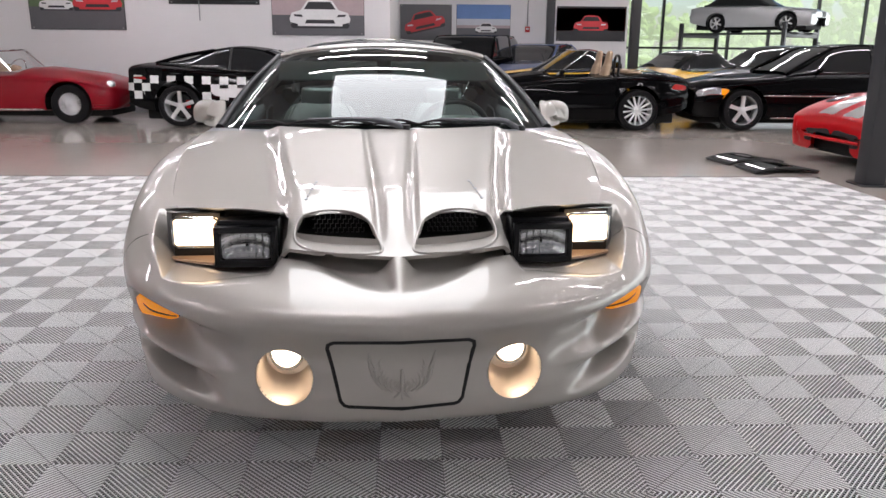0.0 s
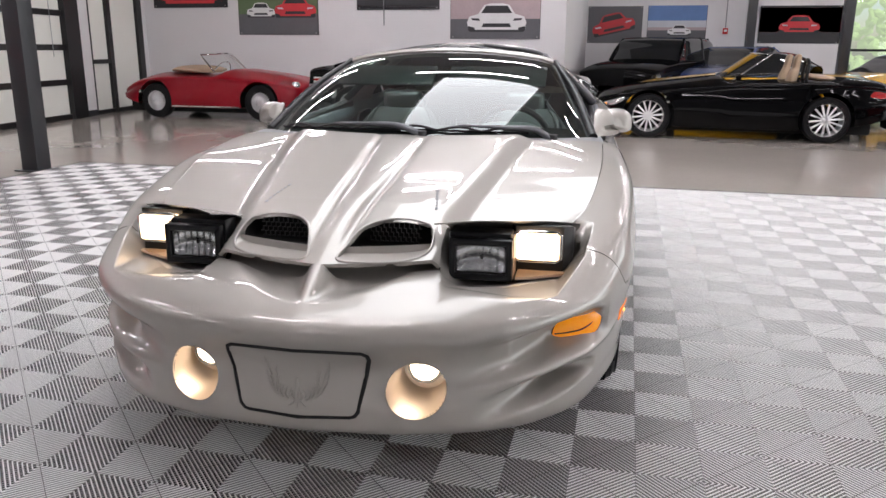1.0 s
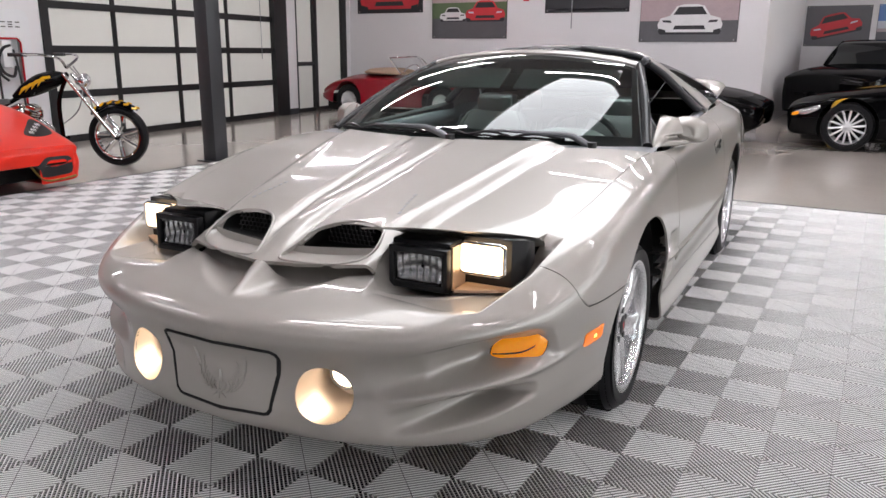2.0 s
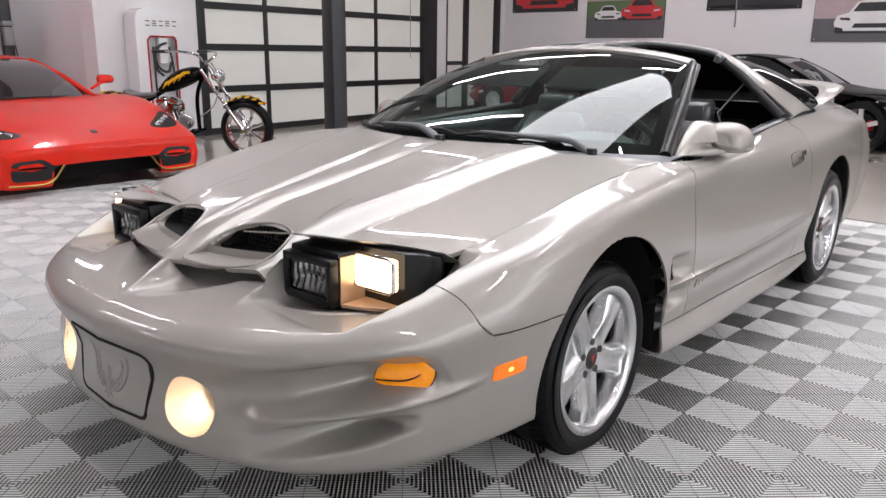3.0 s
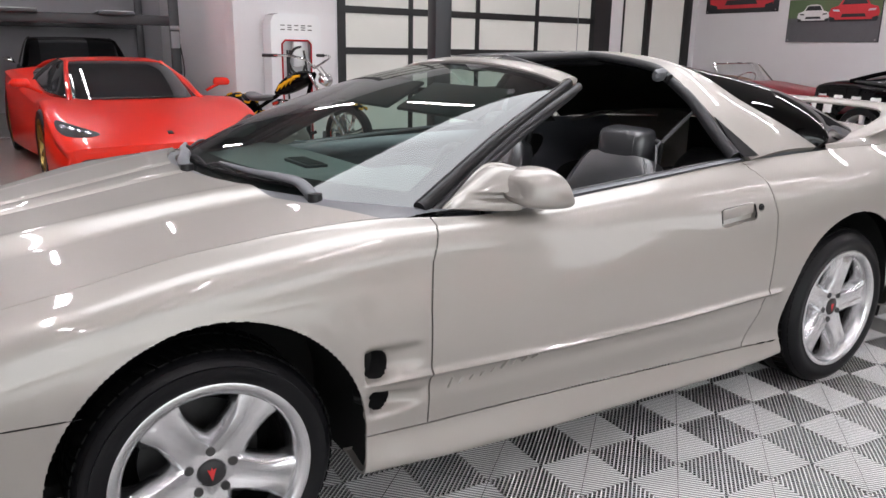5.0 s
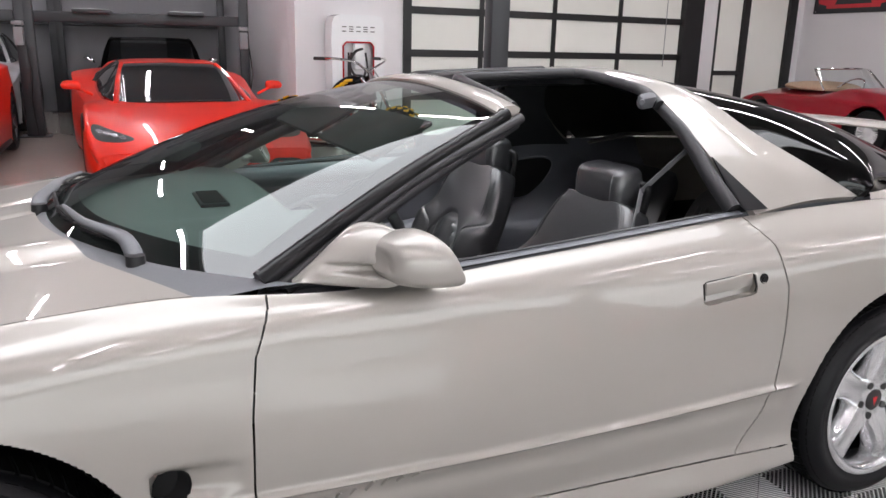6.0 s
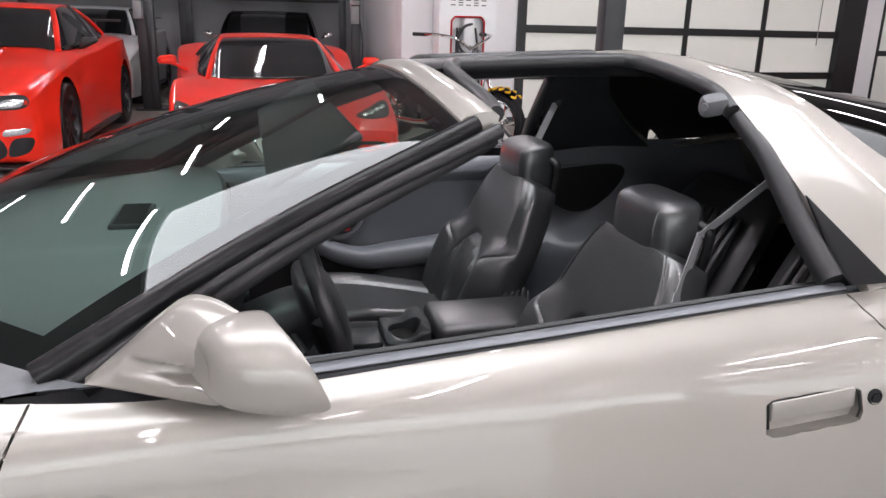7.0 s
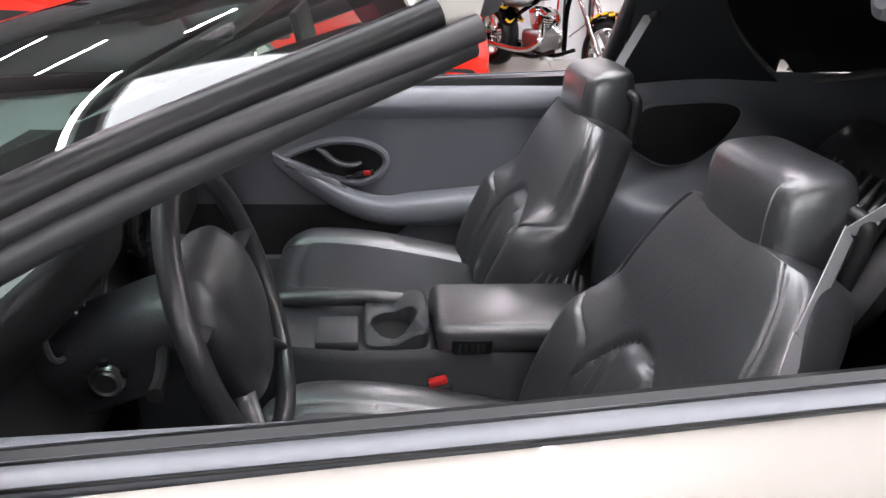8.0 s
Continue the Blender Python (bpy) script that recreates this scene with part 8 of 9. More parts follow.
# black saloon in the bay
sal = [(-0.85, 0.3, 0.66, 0.70, 0.6, 0.66, 0.4), (-0.78, 0.2, 0.72, 0.80, 0.8, 0.82, 0.55), (-0.3, 0.18, 0.82, 0.9, 0.84, 0.85, 0.64), (0.5, 0.18, 0.88, 0.96, 0.85, 0.85, 0.66), (1.0, 0.18, 0.9, 0.98, 0.86, 0.85, 0.68), (2.0, 0.18, 0.92, 0.98, 0.86, 0.85, 0.68), (2.9, 0.2, 0.92, 0.98, 0.86, 0.84, 0.66), (3.5, 0.3, 0.9, 0.95, 0.82, 0.78, 0.6), (3.7, 0.4, 0.84, 0.88, 0.74, 0.7, 0.5)]
scab = [(0.7, 0.74, 0.95, 0.7, 0.97), (1.0, 0.78, 0.96, 0.68, 1.14), (1.35, 0.79, 0.97, 0.66, 1.33), (1.8, 0.79, 0.97, 0.65, 1.375), (2.4, 0.78, 0.97, 0.64, 1.36), (2.9, 0.74, 0.97, 0.6, 1.2), (3.2, 0.7, 0.97, 0.58, 1.0)]
car, tree = loft_car("saloon", "black classic saloon with chrome door mirrors", pose(-10.3, 3.62, 0, 0, 0, FACE_PX), sal, 2.75, 0.74, BLACK, (0.33, 0.2, 0.2, 12, RIMSILVER), scab, (1.35, 2.4))
side_mirror(car, 0.84, 0.95, 0.98, CHROME, 0.8)
car, tree = loft_car("estate_car", "black boxy off-roader behind the open roadster", pose(0.75, 17.3, 0, 0, 0, FACE_NX + 70), [(a, b_, c + 0.12, d + 0.12, e, f, g) for a, b_, c, d, e, f, g in sal], 2.75, 0.76, BLACK, (0.36, 0.24, 0.22, 5, DARKRIM), [(0.7, 0.78, 1.06, 0.74, 1.08), (0.95, 0.8, 1.08, 0.72, 1.3), (1.2, 0.82, 1.08, 0.72, 1.52), (2.0, 0.82, 1.08, 0.72, 1.56), (3.0, 0.82, 1.08, 0.72, 1.54), (3.45, 0.8, 1.06, 0.7, 1.4), (3.6, 0.76, 1.05, 0.66, 1.1)], (1.2, 3.0))
car, tree = loft_car("hatchback", "dark blue car parked before the far wall", pose(2.2, 18.3, 0, 0, 0, FACE_NX + 60), sal, 2.75, 0.74, BLUE, (0.33, 0.22, 0.2, 5, RIMSILVER), scab, (1.35, 2.4))
car, tree = loft_car("convertible", "yellow and black open car with its hood folded", pose(4.3, 16.2, 0, 0, 0, FACE_NX + 25), z4, 2.45, 0.76, YELLOW, (0.325, 0.24, 0.22, 10, RIMSILVER), [(0.95, 0.7, 0.86, 0.6, 0.9), (1.2, 0.74, 0.88, 0.56, 1.05), (1.5, 0.75, 0.88, 0.55, 1.2), (2.0, 0.75, 0.9, 0.55, 1.24), (2.5, 0.66, 0.92, 0.5, 1.02)], None)
car, tree = loft_car("convertible", "black soft-top car with yellow flanks near the far wall", pose(1.6, 16.0, 0, 0, 0, FACE_PX + 160), z4, 2.45, 0.76, YELLOW, (0.325, 0.24, 0.22, 10, RIMSILVER), [(0.95, 0.7, 0.86, 0.6, 0.9), (1.2, 0.74, 0.88, 0.56, 1.05), (1.5, 0.75, 0.88, 0.55, 1.2), (2.0, 0.75, 0.9, 0.55, 1.24), (2.5, 0.66, 0.92, 0.5, 1.02)], None)
car, tree = loft_car("convertible", "silver convertible with a black soft top near the windows", pose(6.3, 16.6, 0, 0, 0, FACE_NX + 20), clk, 2.6, 0.77, SILVER, (0.33, 0.23, 0.22, 8, RIMSILVER), ccab, None)
LIFT_X, LIFT_Z = 11.9, 1.85
car, tree = loft_car("convertible", "silver convertible raised on a car lift", pose(LIFT_X + 1.2, 27.4, LIFT_Z, 0, 0, 42), clk, 2.55, 0.77, SILVER, (0.33, 0.23, 0.22, 6, RIMSILVER), ccab, None, floor=0.0)
lay(car, "headlamp", tree, [(0.5, 0.58), (0.74, 0.59), (0.74, 0.65), (0.5, 0.65)], "xz", -3.0, GREYPLASTIC, True, 0.006)
lay(car, "grille", tree, [(-0.3, 0.52), (0, 0.51), (0.3, 0.52), (0.32, 0.66), (0, 0.67), (-0.32, 0.66)], "xz", -3.0, GRILLE, False, 0.006)


# four-post lifts
def car_lift(m, w, length, z, label):
    lift = thing("car_lift", label, "car lift", m, "car lifts")
    for x in (-w / 2, w / 2):
        for y in (0, length):
            b = bmesh.new()
            box(b, (x, y, FLOOR + 1.1), (0.13, 0.13, 2.2), 0.01)
            box(b, (x, y, FLOOR + 0.008), (0.3, 0.3, 0.016), 0.003)
            part("post", b, COLUMN, lift)
    for y in (0, length):
        part("cross_beam", boxes(((0, y, z - 0.1), (w - 0.14, 0.12, 0.14)), bevel=0.01), COLUMN, lift)
    for x in (-0.62, 0.62):
        part("runway", boxes(((x, length / 2, z - 0.02), (0.48, length + 0.5, 0.05)), bevel=0.008), COLUMN, lift)
        for k in range(6):
            part("runway_rung", boxes(((x, 0.3 + k * 0.12 - 0.5, z + 0.012), (0.44, 0.02, 0.012))), STEEL, lift)
    b = bmesh.new()
    box(b, (w / 2 - 0.02, -0.12, 1.35), (0.12, 0.1, 0.24), 0.015)
    box(b, (w / 2 - 0.02, -0.12, 1.52), (0.14, 0.12, 0.06), 0.015)
    part("power_unit", b, GREYPLASTIC, lift)
    b = bmesh.new()
    tube(b, [(w / 2 + 0.05, -0.1, 1.3), (w / 2 + 0.09, -0.1, 0.9), (w / 2 + 0.05, -0.08, 0.5), (w / 2 + 0.08, -0.06, FLOOR)], 0.009, 6, 24)
    part("cable", b, BLACKPLASTIC, lift)
    return lift


car_lift(pose(-9.75, 3.5, 0, 0, 0, 90), 2.85, 3.9, 1.72, "dark steel four-post car lift over a black saloon")
car_lift(pose(-9.75, 0.6, 0, 0, 0, 90), 2.75, 3.9, 1.72, "dark steel four-post car lift over a white coupe")
car_lift(pose(LIFT_X + 1.3, 27.2, 0, 0, 0, 42), 2.7, 3.8, LIFT_Z, "dark steel four-post car lift with a silver convertible")


# ---- things on the floor and walls ----
# roof panels laid on the floor
for x, y, rz in ((3.92, 8.85, 15), (4.0, 8.2, 8)):
    b = bmesh.new()
    g = np.zeros((10, 16, 3))
    for i in range(10):
        for j in range(16):
            u, v = j / 15 * 2 - 1, i / 9 * 2 - 1
            g[i, j] = (0.36 * u * (1 - 0.12 * (v + 1) / 2), 0.24 * v, 0.03 + 0.05 * (1 - u * u) * 0.9)
    grid_mesh(b, g)
    rim_in(b, 0.022, 0.0)
    p = solo("roof_panel", b, WINDOW, "dark glass roof panel lying on the floor", "roof panel", "roof panels", "", pose(x, y, FLOOR - 0.005, 0, 0, rz))
    b = bmesh.new()
    tube(b, [tuple(g[0, j]) for j in range(16)] + [tuple(g[i, 15]) for i in range(1, 10)] + [tuple(g[9, j]) for j in range(14, -1, -1)] + [tuple(g[i, 0]) for i in range(8, 0, -1)], 0.012, 6, 0, True)
    part("rubber_edge", b, SEAL, p)

# charging post against the side wall
post = thing("charging_post", "white charging post with a red edged recess and black cable", "charging post", side @ Matrix.Translation((0.0, along(6.13), FLOOR)))
b = bmesh.new()
prof = [(0.30, 0.0), (0.36, 0.02), (0.375, 0.5), (0.37, 1.0), (0.375, 1.4), (0.365, 1.62), (0.33, 1.70), (0.25, 1.725)]
outl = [(-w, z) for w, z in prof] + [(w, z) for w, z in reversed(prof)]
for k in range(1):
    vo = [b.verts.new((0.27, y, z)) for y, z in outl]
    vb = [b.verts.new((0.02, y, z)) for y, z in outl]
    n = len(outl)
    for i in range(n):
        b.faces.new((vo[i], vo[(i + 1) % n], vb[(i + 1) % n], vb[i]))
for y0, y1 in ((-1, 1),):
    for s in (-1, 1):
        strip_o = [(s * w, z) for w, z in prof]
        strip_i = [(s * 0.215, min(z, 1.38)) for w, z in prof]
        va = [b.verts.new((0.27, y, z)) for y, z in strip_o]
        vb2 = [b.verts.new((0.27, y, z)) for y, z in strip_i]
        for i in range(len(va) - 1):
            b.faces.new((va[i], va[i + 1], vb2[i + 1], vb2[i]))
    ft = [b.verts.new((0.27, y, z)) for y, z in ((-0.215, 1.38), (-0.25, 1.725), (0.25, 1.725), (0.215, 1.38))]
    b.faces.new(ft)
bmesh.ops.remove_doubles(b, verts=b.verts, dist=1e-4)
part("post_body", b, WHITEPLASTIC, post)
part("recess_back", boxes(((0.16, 0, 0.69), (0.02, 0.44, 1.38))), WHITEPLASTIC, post)
b = bmesh.new()
tube(b, [(0.272, -0.21, 0.03), (0.272, -0.215, 1.2), (0.272, -0.215, 1.33), (0.272, -0.17, 1.38), (0.272, 0.17, 1.38), (0.272, 0.215, 1.33), (0.272, 0.215, 1.2), (0.272, 0.21, 0.03)], 0.012, 8)
part("red_edge", b, RED, post, "dark red recess edge")
b = bmesh.new()
box(b, (0.23, 0.02, 1.2), (0.1, 0.15, 0.34), 0.03)
part("plug_holder", b, WHITEPLASTIC, post)
b = bmesh.new()
tube(b, [(0.27, 0.12, 1.05), (0.29, 0.05, 0.93), (0.29, -0.08, 0.98), (0.29, -0.13, 1.12), (0.28, -0.05, 1.26), (0.27, 0.06, 1.3)], 0.018, 8, 30)
tube(b, [(0.28, -0.02, 0.88), (0.29, -0.12, 0.96), (0.29, -0.14, 1.1), (0.28, -0.1, 1.25)], 0.017, 8, 20)
tube(b, [(0.27, 0.10, 1.25), (0.29, 0.13, 1.0), (0.29, 0.16, 0.6), (0.28, 0.17, 0.05)], 0.014, 8, 20)
tube(b, [(0.27, -0.14, 1.25), (0.29, -0.15, 0.9), (0.28, -0.13, 0.4), (0.27, -0.1, 0.05)], 0.014, 8, 20)
part("charging_cable", b, BLACKPLASTIC, post)
for k in range(5):
    y = -0.2 + 0.1 * k
    for dz in (-0.028, 0.0, 0.028) if k % 2 else (-0.028, 0.028):
        part("name_bar", boxes(((0.273, y, 1.545 + dz), (0.004, 0.06, 0.012))), DARKMETAL, post)


# posters: flat prints on thin boards
def flat(parent, name, pts, depth, mat):
    b = bmesh.new()
    b.faces.new([b.verts.new((x, -depth, z)) for x, z in pts])
    part(name, b, mat, parent, "", False)


def print_mat(name, c):
    return principled(name, c, 0.45, grain=0.08, grain_size=30, stain=0.12, stain_size=4)


SKYP, ROADP, SANDP = print_mat("print_sky", (0.10, 0.2, 0.45)), print_mat("print_road", (0.10, 0.10, 0.11)), print_mat("print_hills", (0.42, 0.33, 0.34))
WHITEP, REDP, BLACKP, GREENP, PALEP = print_mat("print_white", (0.72, 0.72, 0.72)), print_mat("print_red", (0.55, 0.03, 0.04)), print_mat("print_black", (0.02, 0.02, 0.024)), print_mat("print_green", (0.10, 0.15, 0.07)), print_mat("print_pale", (0.55, 0.57, 0.62))
GLOWP = print_mat("print_dark_red", (0.22, 0.01, 0.015))


def print_car(parent, cx_, cz_, w, mat, d, lean=0.0):
    """A flat front view of a car in a print."""
    h = w * 0.42

    def pt(x, z):
        return (cx_ + x * w / 2 * math.cos(lean) - z * h * math.sin(lean), cz_ + z * h * math.cos(lean) + x * w / 2 * math.sin(lean))

    flat(parent, "printed_shadow", [pt(x, z) for x, z in ((-0.98, 0.06), (-0.9, -0.06), (0.9, -0.06), (0.98, 0.06))], d, BLACKP)
    flat(parent, "printed_body", [pt(x, z) for x, z in ((-0.94, 0.02), (0.94, 0.02), (1.0, 0.3), (0.92, 0.52), (0.62, 0.62), (0.42, 0.96), (0.2, 1.02), (-0.2, 1.02), (-0.42, 0.96), (-0.62, 0.62), (-0.92, 0.52), (-1.0, 0.3))], d + 0.002, mat)
    flat(parent, "printed_screen", [pt(x, z) for x, z in ((-0.52, 0.65), (0.52, 0.65), (0.36, 0.93), (-0.36, 0.93))], d + 0.004, BLACKP)
    flat(parent, "printed_grille", [pt(x, z) for x, z in ((-0.5, 0.12), (0.5, 0.12), (0.44, 0.26), (-0.44, 0.26))], d + 0.004, BLACKP)
    for s in (-1, 1):
        flat(parent, "printed_lamp", [pt(s * x, z) for x, z in ((0.55, 0.36), (0.82, 0.38), (0.86, 0.46), (0.6, 0.45))], d + 0.004, PALEP if mat is not WHITEP else BLACKP)
        flat(parent, "printed_tyre", [pt(s * x, z) for x, z in ((0.72, -0.04), (0.94, -0.04), (0.96, 0.16), (0.74, 0.1))], d + 0.003, BLACKP)


def poster(x0, x1, z0, z1, y, label, bands, cars):
    t = thing("poster", label, "poster", pose((x0 + x1) / 2, y, z0), "wall posters")
    w, h = x1 - x0, z1 - z0
    part("board", boxes(((0, -0.008, h / 2), (w, 0.015, h))), BLACKP, t)
    for k, (f0, f1, mat) in enumerate(bands):
        flat(t, "printed_band", [(-w / 2 + 0.008, h * f0), (w / 2 - 0.008, h * f0), (w / 2 - 0.008, h * f1), (-w / 2 + 0.008, h * f1)], 0.018, mat)
    for (fx, fz, fw, mat, *lean) in cars:
        print_car(t, -w / 2 + w * fx, h * fz, w * fw, mat, 0.0205, lean[0] if lean else 0.0)
    for fx in (-0.47, 0.47):
        for fz in (0.03, 0.97):
            b = bmesh.new()
            cyl(b, (w * fx, -0.017, h * fz), (w * fx, -0.024, h * fz), 0.014, n=10)
            part("standoff", b, STEEL, t)
    return t


Y1, Y2 = 15.198, 20.5
poster(-9.15, -7.42, 2.06, 3.26, Y1, "dark poster of a red sports car nose", [(0, 1, BLACKP)], [(0.5, 0.06, 0.9, REDP)])
poster(-7.18, -5.41, 1.515, 2.72, Y1, "poster of a white and a red sports car on a road", [(0, 0.34, ROADP), (0.34, 0.6, GREENP), (0.6, 1, SANDP)], [(0.29, 0.30, 0.36, WHITEP), (0.72, 0.30, 0.52, REDP)])
poster(-4.58, -2.89, 1.995, 3.2, Y1, "black poster with a dim car outline", [(0, 1, BLACKP), (0.04, 0.06, ROADP)], [])
poster(-2.67, -0.93, 1.45, 2.68, Y1, "poster of a silver white sports car on a mountain road", [(0, 0.3, ROADP), (0.3, 0.6, SANDP), (0.6, 1, PALEP)], [(0.52, 0.13, 0.66, WHITEP)])
poster(-0.42, 0.9, 1.43, 2.31, Y2, "poster of a red supercar on asphalt", [(0, 1, ROADP)], [(0.5, 0.3, 0.8, REDP, 0.22)])
poster(1.02, 2.41, 1.44, 2.32, Y2, "poster of a white car under a blue sky", [(0, 0.34, ROADP), (0.34, 0.42, SANDP), (0.42, 0.6, PALEP), (0.6, 1, SKYP)], [(0.55, 0.22, 0.4, WHITEP)])
poster(3.6, 5.39, 1.44, 2.3, Y2, "dark poster of a car in red light", [(0, 1, BLACKP), (0.3, 0.95, GLOWP)], [(0.5, 0.3, 0.5, REDP)])
for (x, y, z, m_, lab, nm) in ((-4.98, 15.19, 2.30, REDPLASTIC, "small red fire alarm sounder on the wall", "alarm_sounder"), (2.85, 20.49, 1.72, REDPLASTIC, "small red fire alarm call point", "call_point"), (4.45, 7.2, 1.55, GREYPLASTIC, "small grey switch box on a column", "switch_box")):
    b = bmesh.new()
    box(b, (0, 0, 0), (0.12, 0.05, 0.14), 0.01)
    t = solo(nm, b, m_, lab, "wall device", "", "", pose(x, y - 0.03, z))
    b = bmesh.new()
    box(b, (0, -0.028, 0.01), (0.07, 0.012, 0.05), 0.004)
    part("cover", b, WHITEPLASTIC, t)
b = bmesh.new()
cyl(b, (-4.02, 15.185, 1.7), (-4.02, 15.185, 4.6), 0.012, n=8)
solo("conduit", b, GREYPLASTIC, "thin grey conduit down the poster wall", "conduit")
b = bmesh.new()
cyl(b, (2.85, 20.485, 1.8), (2.85, 20.485, 4.6), 0.012, n=8)
solo("conduit", b, GREYPLASTIC, "thin grey conduit above the call point", "conduit")


# chopper motorcycle
def motorcycle(m):
    bike = thing("motorcycle", "black chopper motorcycle with yellow flames and chrome engine", "motorcycle", m)
    FLAME = principled("yellow_flame_paint", (0.85, 0.45, 0.01), 0.25, coat=1.0)

    def spoked(y, r, w, rim):
        b = bmesh.new()
        lathe(b, [(rim - 0.02, -w * 0.3), (rim, -w * 0.32), (rim + 0.012, -w * 0.42), (rim + 0.012, w * 0.42), (rim, w * 0.32), (rim - 0.02, w * 0.3), (rim - 0.02, -w * 0.3)], "x", n=40)
        lathe(b, [(0.0, -w * 0.5), (0.04, -w * 0.5), (0.05, 0), (0.04, w * 0.5), (0.0, w * 0.5)], "x", n=20)
        arms = []
        for k in range(7):
            a = 2 * math.pi * k / 7
            arms.append(bmesh.new())
            tube(arms[-1], [(0, 0.04 * math.cos(a), 0.04 * math.sin(a)), (0.01, 0.5 * rim * math.cos(a + 0.15), 0.5 * rim * math.sin(a + 0.15)), (0, rim * math.cos(a + 0.1), rim * math.sin(a + 0.1))], [0.016, 0.02, 0.024], 6, 8)
        wh = part("wheel", b, CHROME, bike)
        wh.location = (0, y, r)
        for arm in arms:
            part("spoke", arm, CHROME, wh)
        b = bmesh.new()
        lathe(b, [(rim, -w * 0.4), (r - 0.04, -w * 0.5), (r - 0.01, -w * 0.35), (r, 0), (r - 0.01, w * 0.35), (r - 0.04, w * 0.5), (rim, w * 0.4)], "x", n=44)
        part("tyre", b, RUBBER, wh)

    spoked(0.0, 0.33, 0.11, 0.25)
    spoked(1.78, 0.33, 0.2, 0.22)
    for y, r, a0, a1, w in ((0.0, 0.355, 0.75, 2.2, 0.07), (1.78, 0.365, 0.4, 2.7, 0.13)):
        b = bmesh.new()
        sec = []
        for a in np.linspace(a0, a1, 16):
            sec.append([(w * u, y + (r + 0.02 * (1 - u * u) + o) * math.cos(a), 0.33 + (r + 0.02 * (1 - u * u) + o) * math.sin(a)) for u, o in ((-1, -0.02), (-0.7, 0.004), (0, 0.012), (0.7, 0.004), (1, -0.02), (0.6, -0.008), (0, 0), (-0.6, -0.008))])
        rings(b, sec)
        fd = part("fender", b, BLACK, bike)
        for k in range(6):
            a = a0 + 0.12 + (a1 - a0 - 0.2) * k / 5
            for sx in (1, -1):
                b = bmesh.new()
                tube(b, [(sx * w * 0.86, y + (r + 0.012) * math.cos(a), 0.33 + (r + 0.012) * math.sin(a)), (sx * w * 0.6, y + (r + 0.024) * math.cos(a + 0.1), 0.33 + (r + 0.024) * math.sin(a + 0.1)), (sx * w * 0.15, y + (r + 0.034) * math.cos(a + 0.03), 0.33 + (r + 0.034) * math.sin(a + 0.03))], [0.012, 0.014, 0.004], 6, 8)
                part("flame", b, FLAME, fd)
    for sx in (1, -1):
        b = bmesh.new()
        cyl(b, (sx * 0.095, 0.0, 0.33), (sx * 0.095, 0.22, 0.62), 0.026, n=14)
        cyl(b, (sx * 0.095, 0.22, 0.62), (sx * 0.095, 0.5, 1.0), 0.019, n=14)
        part("fork_leg", b, CHROME, bike)
        b = bmesh.new()
        tube(b, [(0, 0.5, 1.06), (sx * 0.2, 0.47, 1.16), (sx * 0.36, 0.58, 1.2), (sx * 0.44, 0.80, 1.2)], 0.014, 8, 24)
        part("handlebar", b, CHROME, bike)
        b = bmesh.new()
        tube(b, [(sx * 0.40, 0.70, 1.2), (sx * 0.47, 0.86, 1.2)], 0.019, 8)
        part("grip", b, BLACKPLASTIC, bike)
        b = bmesh.new()
        tube(b, [(sx * 0.13, 0.62, 0.30), (sx * 0.13, 1.0, 0.2), (sx * 0.13, 1.6, 0.25), (sx * 0.12, 1.78, 0.33)], 0.02, 8, 20)
        part("frame_rail", b, BLACK, bike)
        b = bmesh.new()
        tube(b, [(sx * 0.06, 0.9, 0.5), (sx * 0.16, 0.82, 0.36), (sx * 0.18, 1.1, 0.26), (sx * 0.18, 1.9, 0.27)], 0.032, 10, 24)
        part("exhaust_pipe", b, CHROME, bike)
    b = bmesh.new()
    tube(b, [(0, 0.5, 1.0), (0, 0.62, 0.7), (0, 0.62, 0.30)], 0.024, 8, 16)
    tube(b, [(0, 0.5, 1.0), (0, 0.9, 0.82), (0, 1.3, 0.62), (0, 1.72, 0.4)], 0.024, 8, 20)
    part("frame_tube", b, BLACK, bike)
    b = bmesh.new()
    blob(b, [((0, 0.55, 1.0), 0.03, 0.02, 60), ((0, 0.62, 0.96), 0.1, 0.08, 60), ((0, 0.78, 0.90), 0.15, 0.1, 65), ((0, 0.95, 0.82), 0.13, 0.08, 70), ((0, 1.1, 0.75), 0.05, 0.03, 70)], 24, 2.4)
    tank = part("fuel_tank", b, BLACK, bike)
    for sx in (1, -1):
        for k in range(4):
            b = bmesh.new()
            tube(b, [(sx * 0.13, 0.62 + 0.07 * k, 0.97 - 0.03 * k), (sx * 0.155, 0.7 + 0.07 * k, 0.95 - 0.035 * k), (sx * 0.15, 0.76 + 0.07 * k, 0.87 - 0.03 * k)], [0.016, 0.02, 0.004], 6, 10)
            part("flame", b, FLAME, tank)
    b = bmesh.new()
    blob(b, [((0, 1.15, 0.70), 0.06, 0.02, 90), ((0, 1.25, 0.69), 0.14, 0.035, 90), ((0, 1.42, 0.68), 0.15, 0.04, 90), ((0, 1.55, 0.72), 0.1, 0.03, 90)], 20, 2.6)
    part("saddle", b, LEATHER, bike)
    b = bmesh.new()
    box(b, (0, 1.0, 0.36), (0.26, 0.34, 0.2), 0.05, None, 3)
    eng = part("engine_case", b, STEEL, bike)
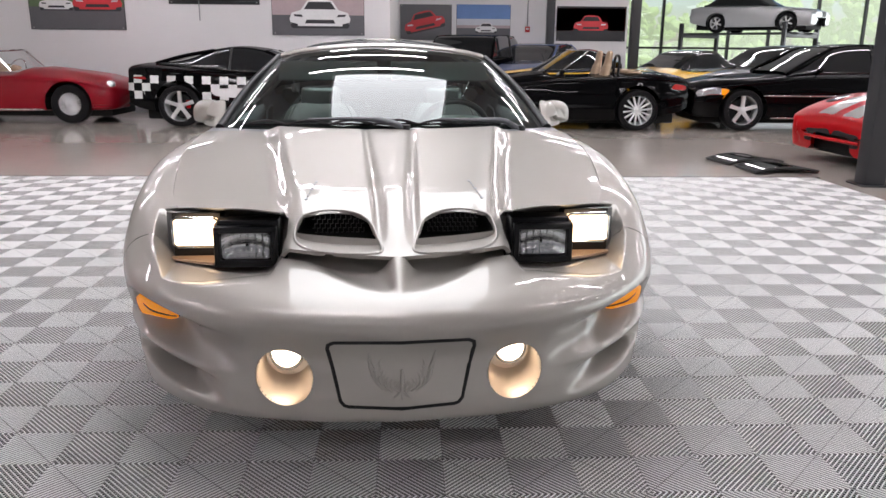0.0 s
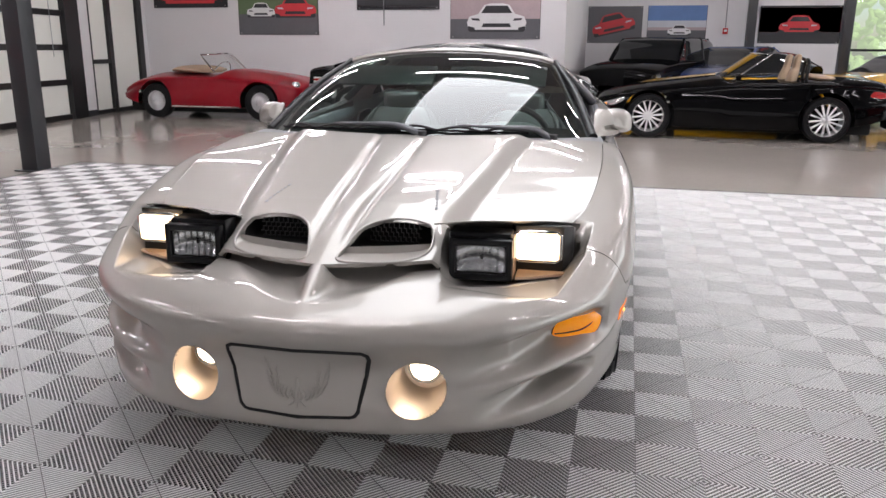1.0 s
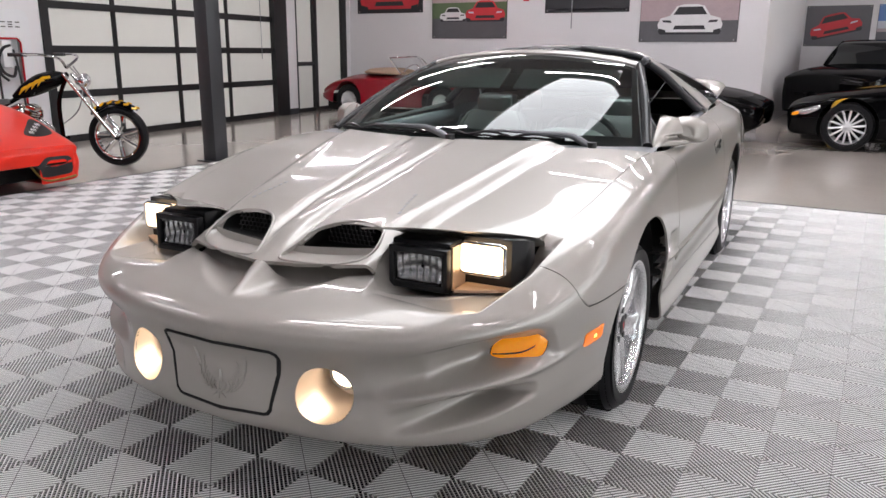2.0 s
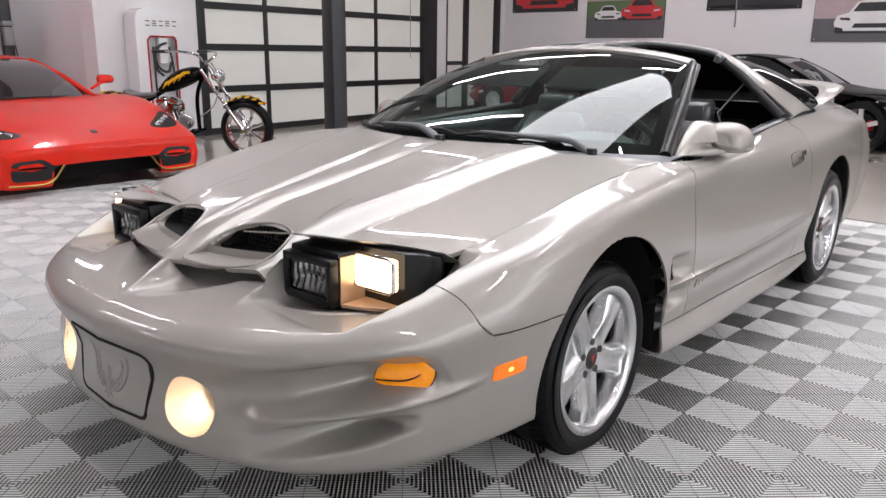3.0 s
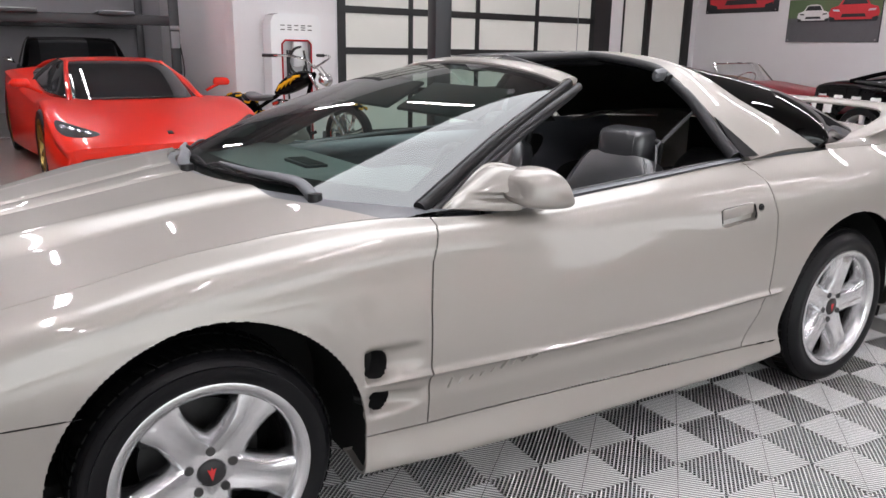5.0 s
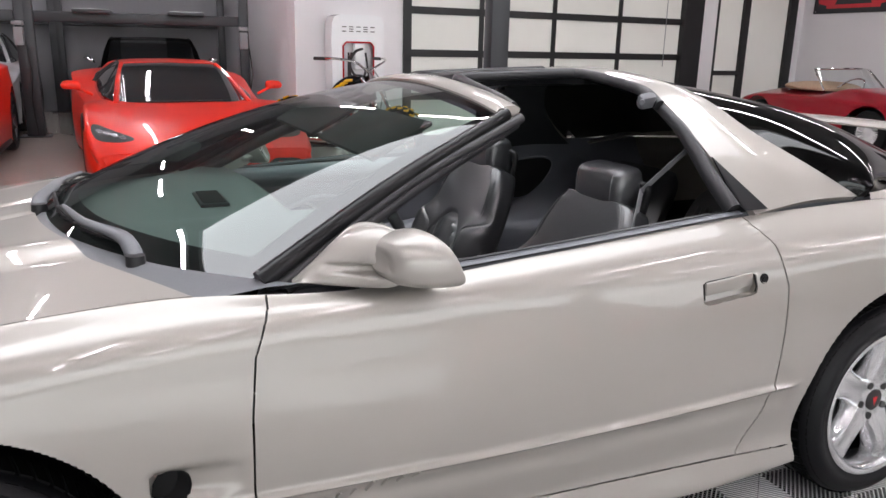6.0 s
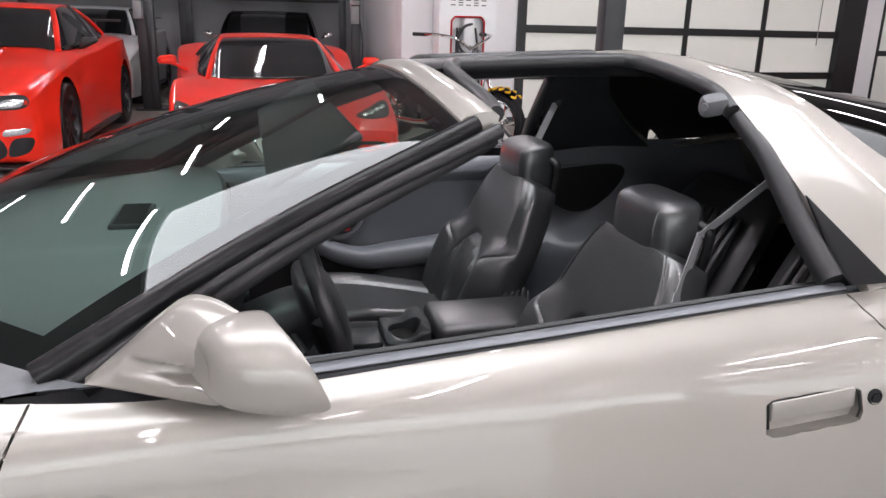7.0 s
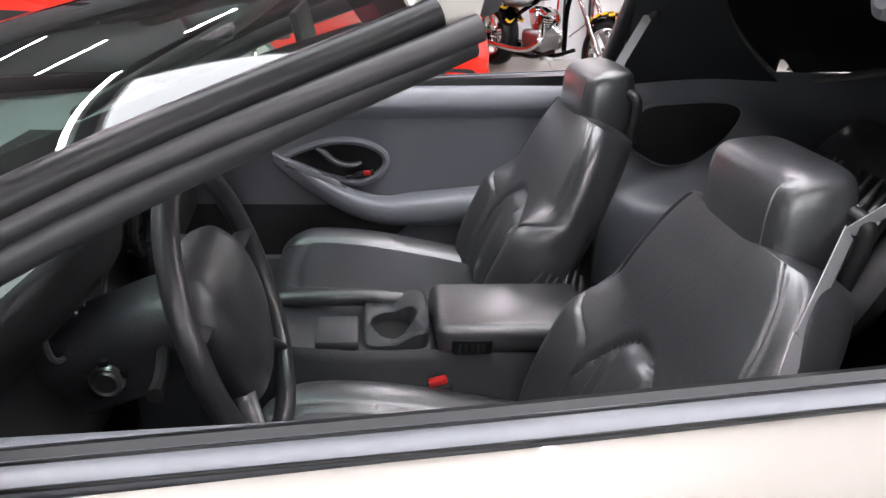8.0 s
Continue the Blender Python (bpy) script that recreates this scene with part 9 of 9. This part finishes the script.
    for s, tl in ((1, -24), (-1, 24)):
        mm = Matrix.Translation((0, 1.0, 0.44)) @ Euler((radians(tl), 0, 0)).to_matrix().to_4x4()
        for k in range(7):
            b = bmesh.new()
            lathe(b, [(0.0, 0.02 + 0.024 * k), (0.085, 0.02 + 0.024 * k), (0.085, 0.031 + 0.024 * k), (0.0, 0.031 + 0.024 * k)], "z", n=24)
            for v in b.verts:
                v.co = mm @ v.co
            part("cylinder_fin", b, CHROME, eng)
        b = bmesh.new()
        box(b, (0, 0, 0.215), (0.13, 0.12, 0.06), 0.02, mm)
        part("rocker_cover", b, CHROME, eng)
    b = bmesh.new()
    lathe(b, [(0.0, 0.06), (0.06, 0.055), (0.09, 0.03), (0.095, 0.0)], "x", (0.13, 0.98, 0.56), 28)
    part("air_cleaner", b, CHROME, eng)
    b = bmesh.new()
    lathe(b, [(0.0, 0.05), (0.08, 0.045), (0.1, 0.02), (0.1, 0.0)], "x", (0.13, 1.05, 0.34), 28)
    part("primary_cover", b, CHROME, eng)
    b = bmesh.new()
    lathe(b, [(0.0, -0.03), (0.05, -0.025), (0.075, -0.005), (0.08, 0.02), (0.05, 0.1), (0.0, 0.12)], "y", (0, 0.30, 0.93), 28)
    hl = part("headlight", b, CHROME, bike)
    b = bmesh.new()
    lathe(b, [(0.0, -0.036), (0.05, -0.031), (0.07, -0.012)], "y", (0, 0.30, 0.93), 28)
    part("headlight_lens", b, LENS, hl)
    for k in range(2):
        b = bmesh.new()
        tube(b, [(0.05, 0.45, 1.08), (0.16, 0.42, 0.9), (0.17, 0.5, 0.6), (0.12, 0.7, 0.42)] if k else [(-0.05, 0.46, 1.1), (0.12, 0.36, 0.85), (0.12, 0.3, 0.6), (0.08, 0.1, 0.4)], 0.008, 6, 24)
        part("control_cable", b, STEEL, bike)
    b = bmesh.new()
    tube(b, [(0.12, 1.1, 0.22), (0.3, 1.12, FLOOR + 0.01)], 0.014, 8)
    part("side_stand", b, CHROME, bike)
    return bike


motorcycle(pose(-5.72, 6.12, FLOOR, 0, 0, 120))


# ---- floor tiles: 0.2 m checks with raised ribs ----
def clip_band(c0, c1, h, sgn):
    """The square of half side h between two diagonal lines."""
    poly = [(-h, -h), (h, -h), (h, h), (-h, h)]
    for lim, way in ((c0, 1), (c1, -1)):
        out = []
        for i in range(len(poly)):
            a, b = poly[i], poly[(i + 1) % len(poly)]
            da = way * (a[0] * sgn + a[1] - lim)
            db = way * (b[0] * sgn + b[1] - lim)
            if da >= 0:
                out.append(a)
            if (da >= 0) != (db >= 0):
                s = da / (da - db)
                out.append((a[0] + s * (b[0] - a[0]), a[1] + s * (b[1] - a[1])))
        poly = out
        if not poly:
            return []
    return poly


def check_faces(sgn):
    """Points and faces of one open ribbed check."""
    h, pitch, vs, fs, web, c = 0.0995, 0.018, [], [], [], -0.189
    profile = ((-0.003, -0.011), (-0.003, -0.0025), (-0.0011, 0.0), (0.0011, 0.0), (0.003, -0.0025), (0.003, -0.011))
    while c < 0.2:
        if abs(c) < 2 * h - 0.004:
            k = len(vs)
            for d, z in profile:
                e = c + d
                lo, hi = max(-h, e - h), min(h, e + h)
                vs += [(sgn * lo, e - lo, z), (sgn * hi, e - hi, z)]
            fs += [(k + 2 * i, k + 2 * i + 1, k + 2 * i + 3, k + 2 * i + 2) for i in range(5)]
            # upright rib sides take the darker web colour, as groove shade
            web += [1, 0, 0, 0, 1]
        bar = clip_band(c, c + 0.003, h, -sgn)
        if len(bar) > 2:
            fs.append(tuple(range(len(vs), len(vs) + len(bar))))
            web.append(0)
            vs += [(x, y, -0.007) for x, y in bar]
        c += pitch
    return vs, fs, web


tiles = thing("tile_floor", "light grey ribbed interlocking floor tiles laid in a chequer", "", pose(0.85, 3.815, 0.0, 0, 0, 1.0), "", "structure")
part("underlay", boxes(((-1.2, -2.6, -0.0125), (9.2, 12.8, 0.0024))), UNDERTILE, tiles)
P, Q, W = [], [], []
near_meshes = {}
for turn in (0, 1):
    v, f, web = check_faces(1 if turn else -1)
    me = bpy.data.meshes.new("tile")
    me.from_pydata(v, [], f)
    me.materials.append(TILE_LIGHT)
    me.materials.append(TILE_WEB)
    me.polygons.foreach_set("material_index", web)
    near_meshes[turn] = (me, v, f, web)
picked = 0
for i in range(-29, 17):
    for j in range(-45, 19):
        turn = (i + j) % 2
        x, y = 0.2 * i + 0.1, 0.2 * j + 0.1
        if 0.05 < x < 2.0 and -2.9 < y < 0.9 and picked < 300:
            ob = new("tile", near_meshes[turn][0])
            ob.parent = tiles
            ob.location = (x, y, 0)
            picked += 1
            continue
        if x < -4.4 and y < -3.0:
            continue
        k = len(P)
        P.extend((a + x, b + y, c) for a, b, c in near_meshes[turn][1])
        Q.extend(tuple(q + k for q in g) for g in near_meshes[turn][2])
        W.extend(near_meshes[turn][3])
me = bpy.data.meshes.new("tile_field")
me.from_pydata(P, [], Q)
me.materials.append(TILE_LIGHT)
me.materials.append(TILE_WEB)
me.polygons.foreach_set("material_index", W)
ob = new("tile_field", me)
ob.parent = tiles
tagged(ob, "light grey ribbed tiles", kind="stuff")
# thin joints that run slantwise over every other check
P, Q = [], []
for i in range(-29, 17):
    for j in range(-45, 19):
        x, y, e, w = 0.2 * i + 0.1, 0.2 * j + 0.1, 0.1, 0.0006
        for s in ((1,) if (i + j) % 2 else (-1,)):
            k = len(P)
            P += [(x - e - w, y - s * e + s * w, 0.0006), (x - e + w, y - s * e - s * w, 0.0006), (x + e + w, y + s * e - s * w, 0.0006), (x + e - w, y + s * e + s * w, 0.0006)]
            Q.append((k, k + 1, k + 2, k + 3))
me = bpy.data.meshes.new("tile_joint")
me.from_pydata(P, [], Q)
me.materials.append(UNDERTILE)
ob = new("tile_joint", me)
ob.parent = tiles
tagged(ob, "thin dark joints between the tiles", kind="stuff")
bm = bmesh.new()
box(bm, (-1.2, 3.83, -0.008), (9.32, 0.05, 0.01), 0.004)
part("edge_strip", bm, UNDERTILE, tiles)
bm = bmesh.new()
box(bm, (-5.83, -2.6, -0.008), (0.05, 12.8, 0.01), 0.004)
part("edge_strip", bm, UNDERTILE, tiles)
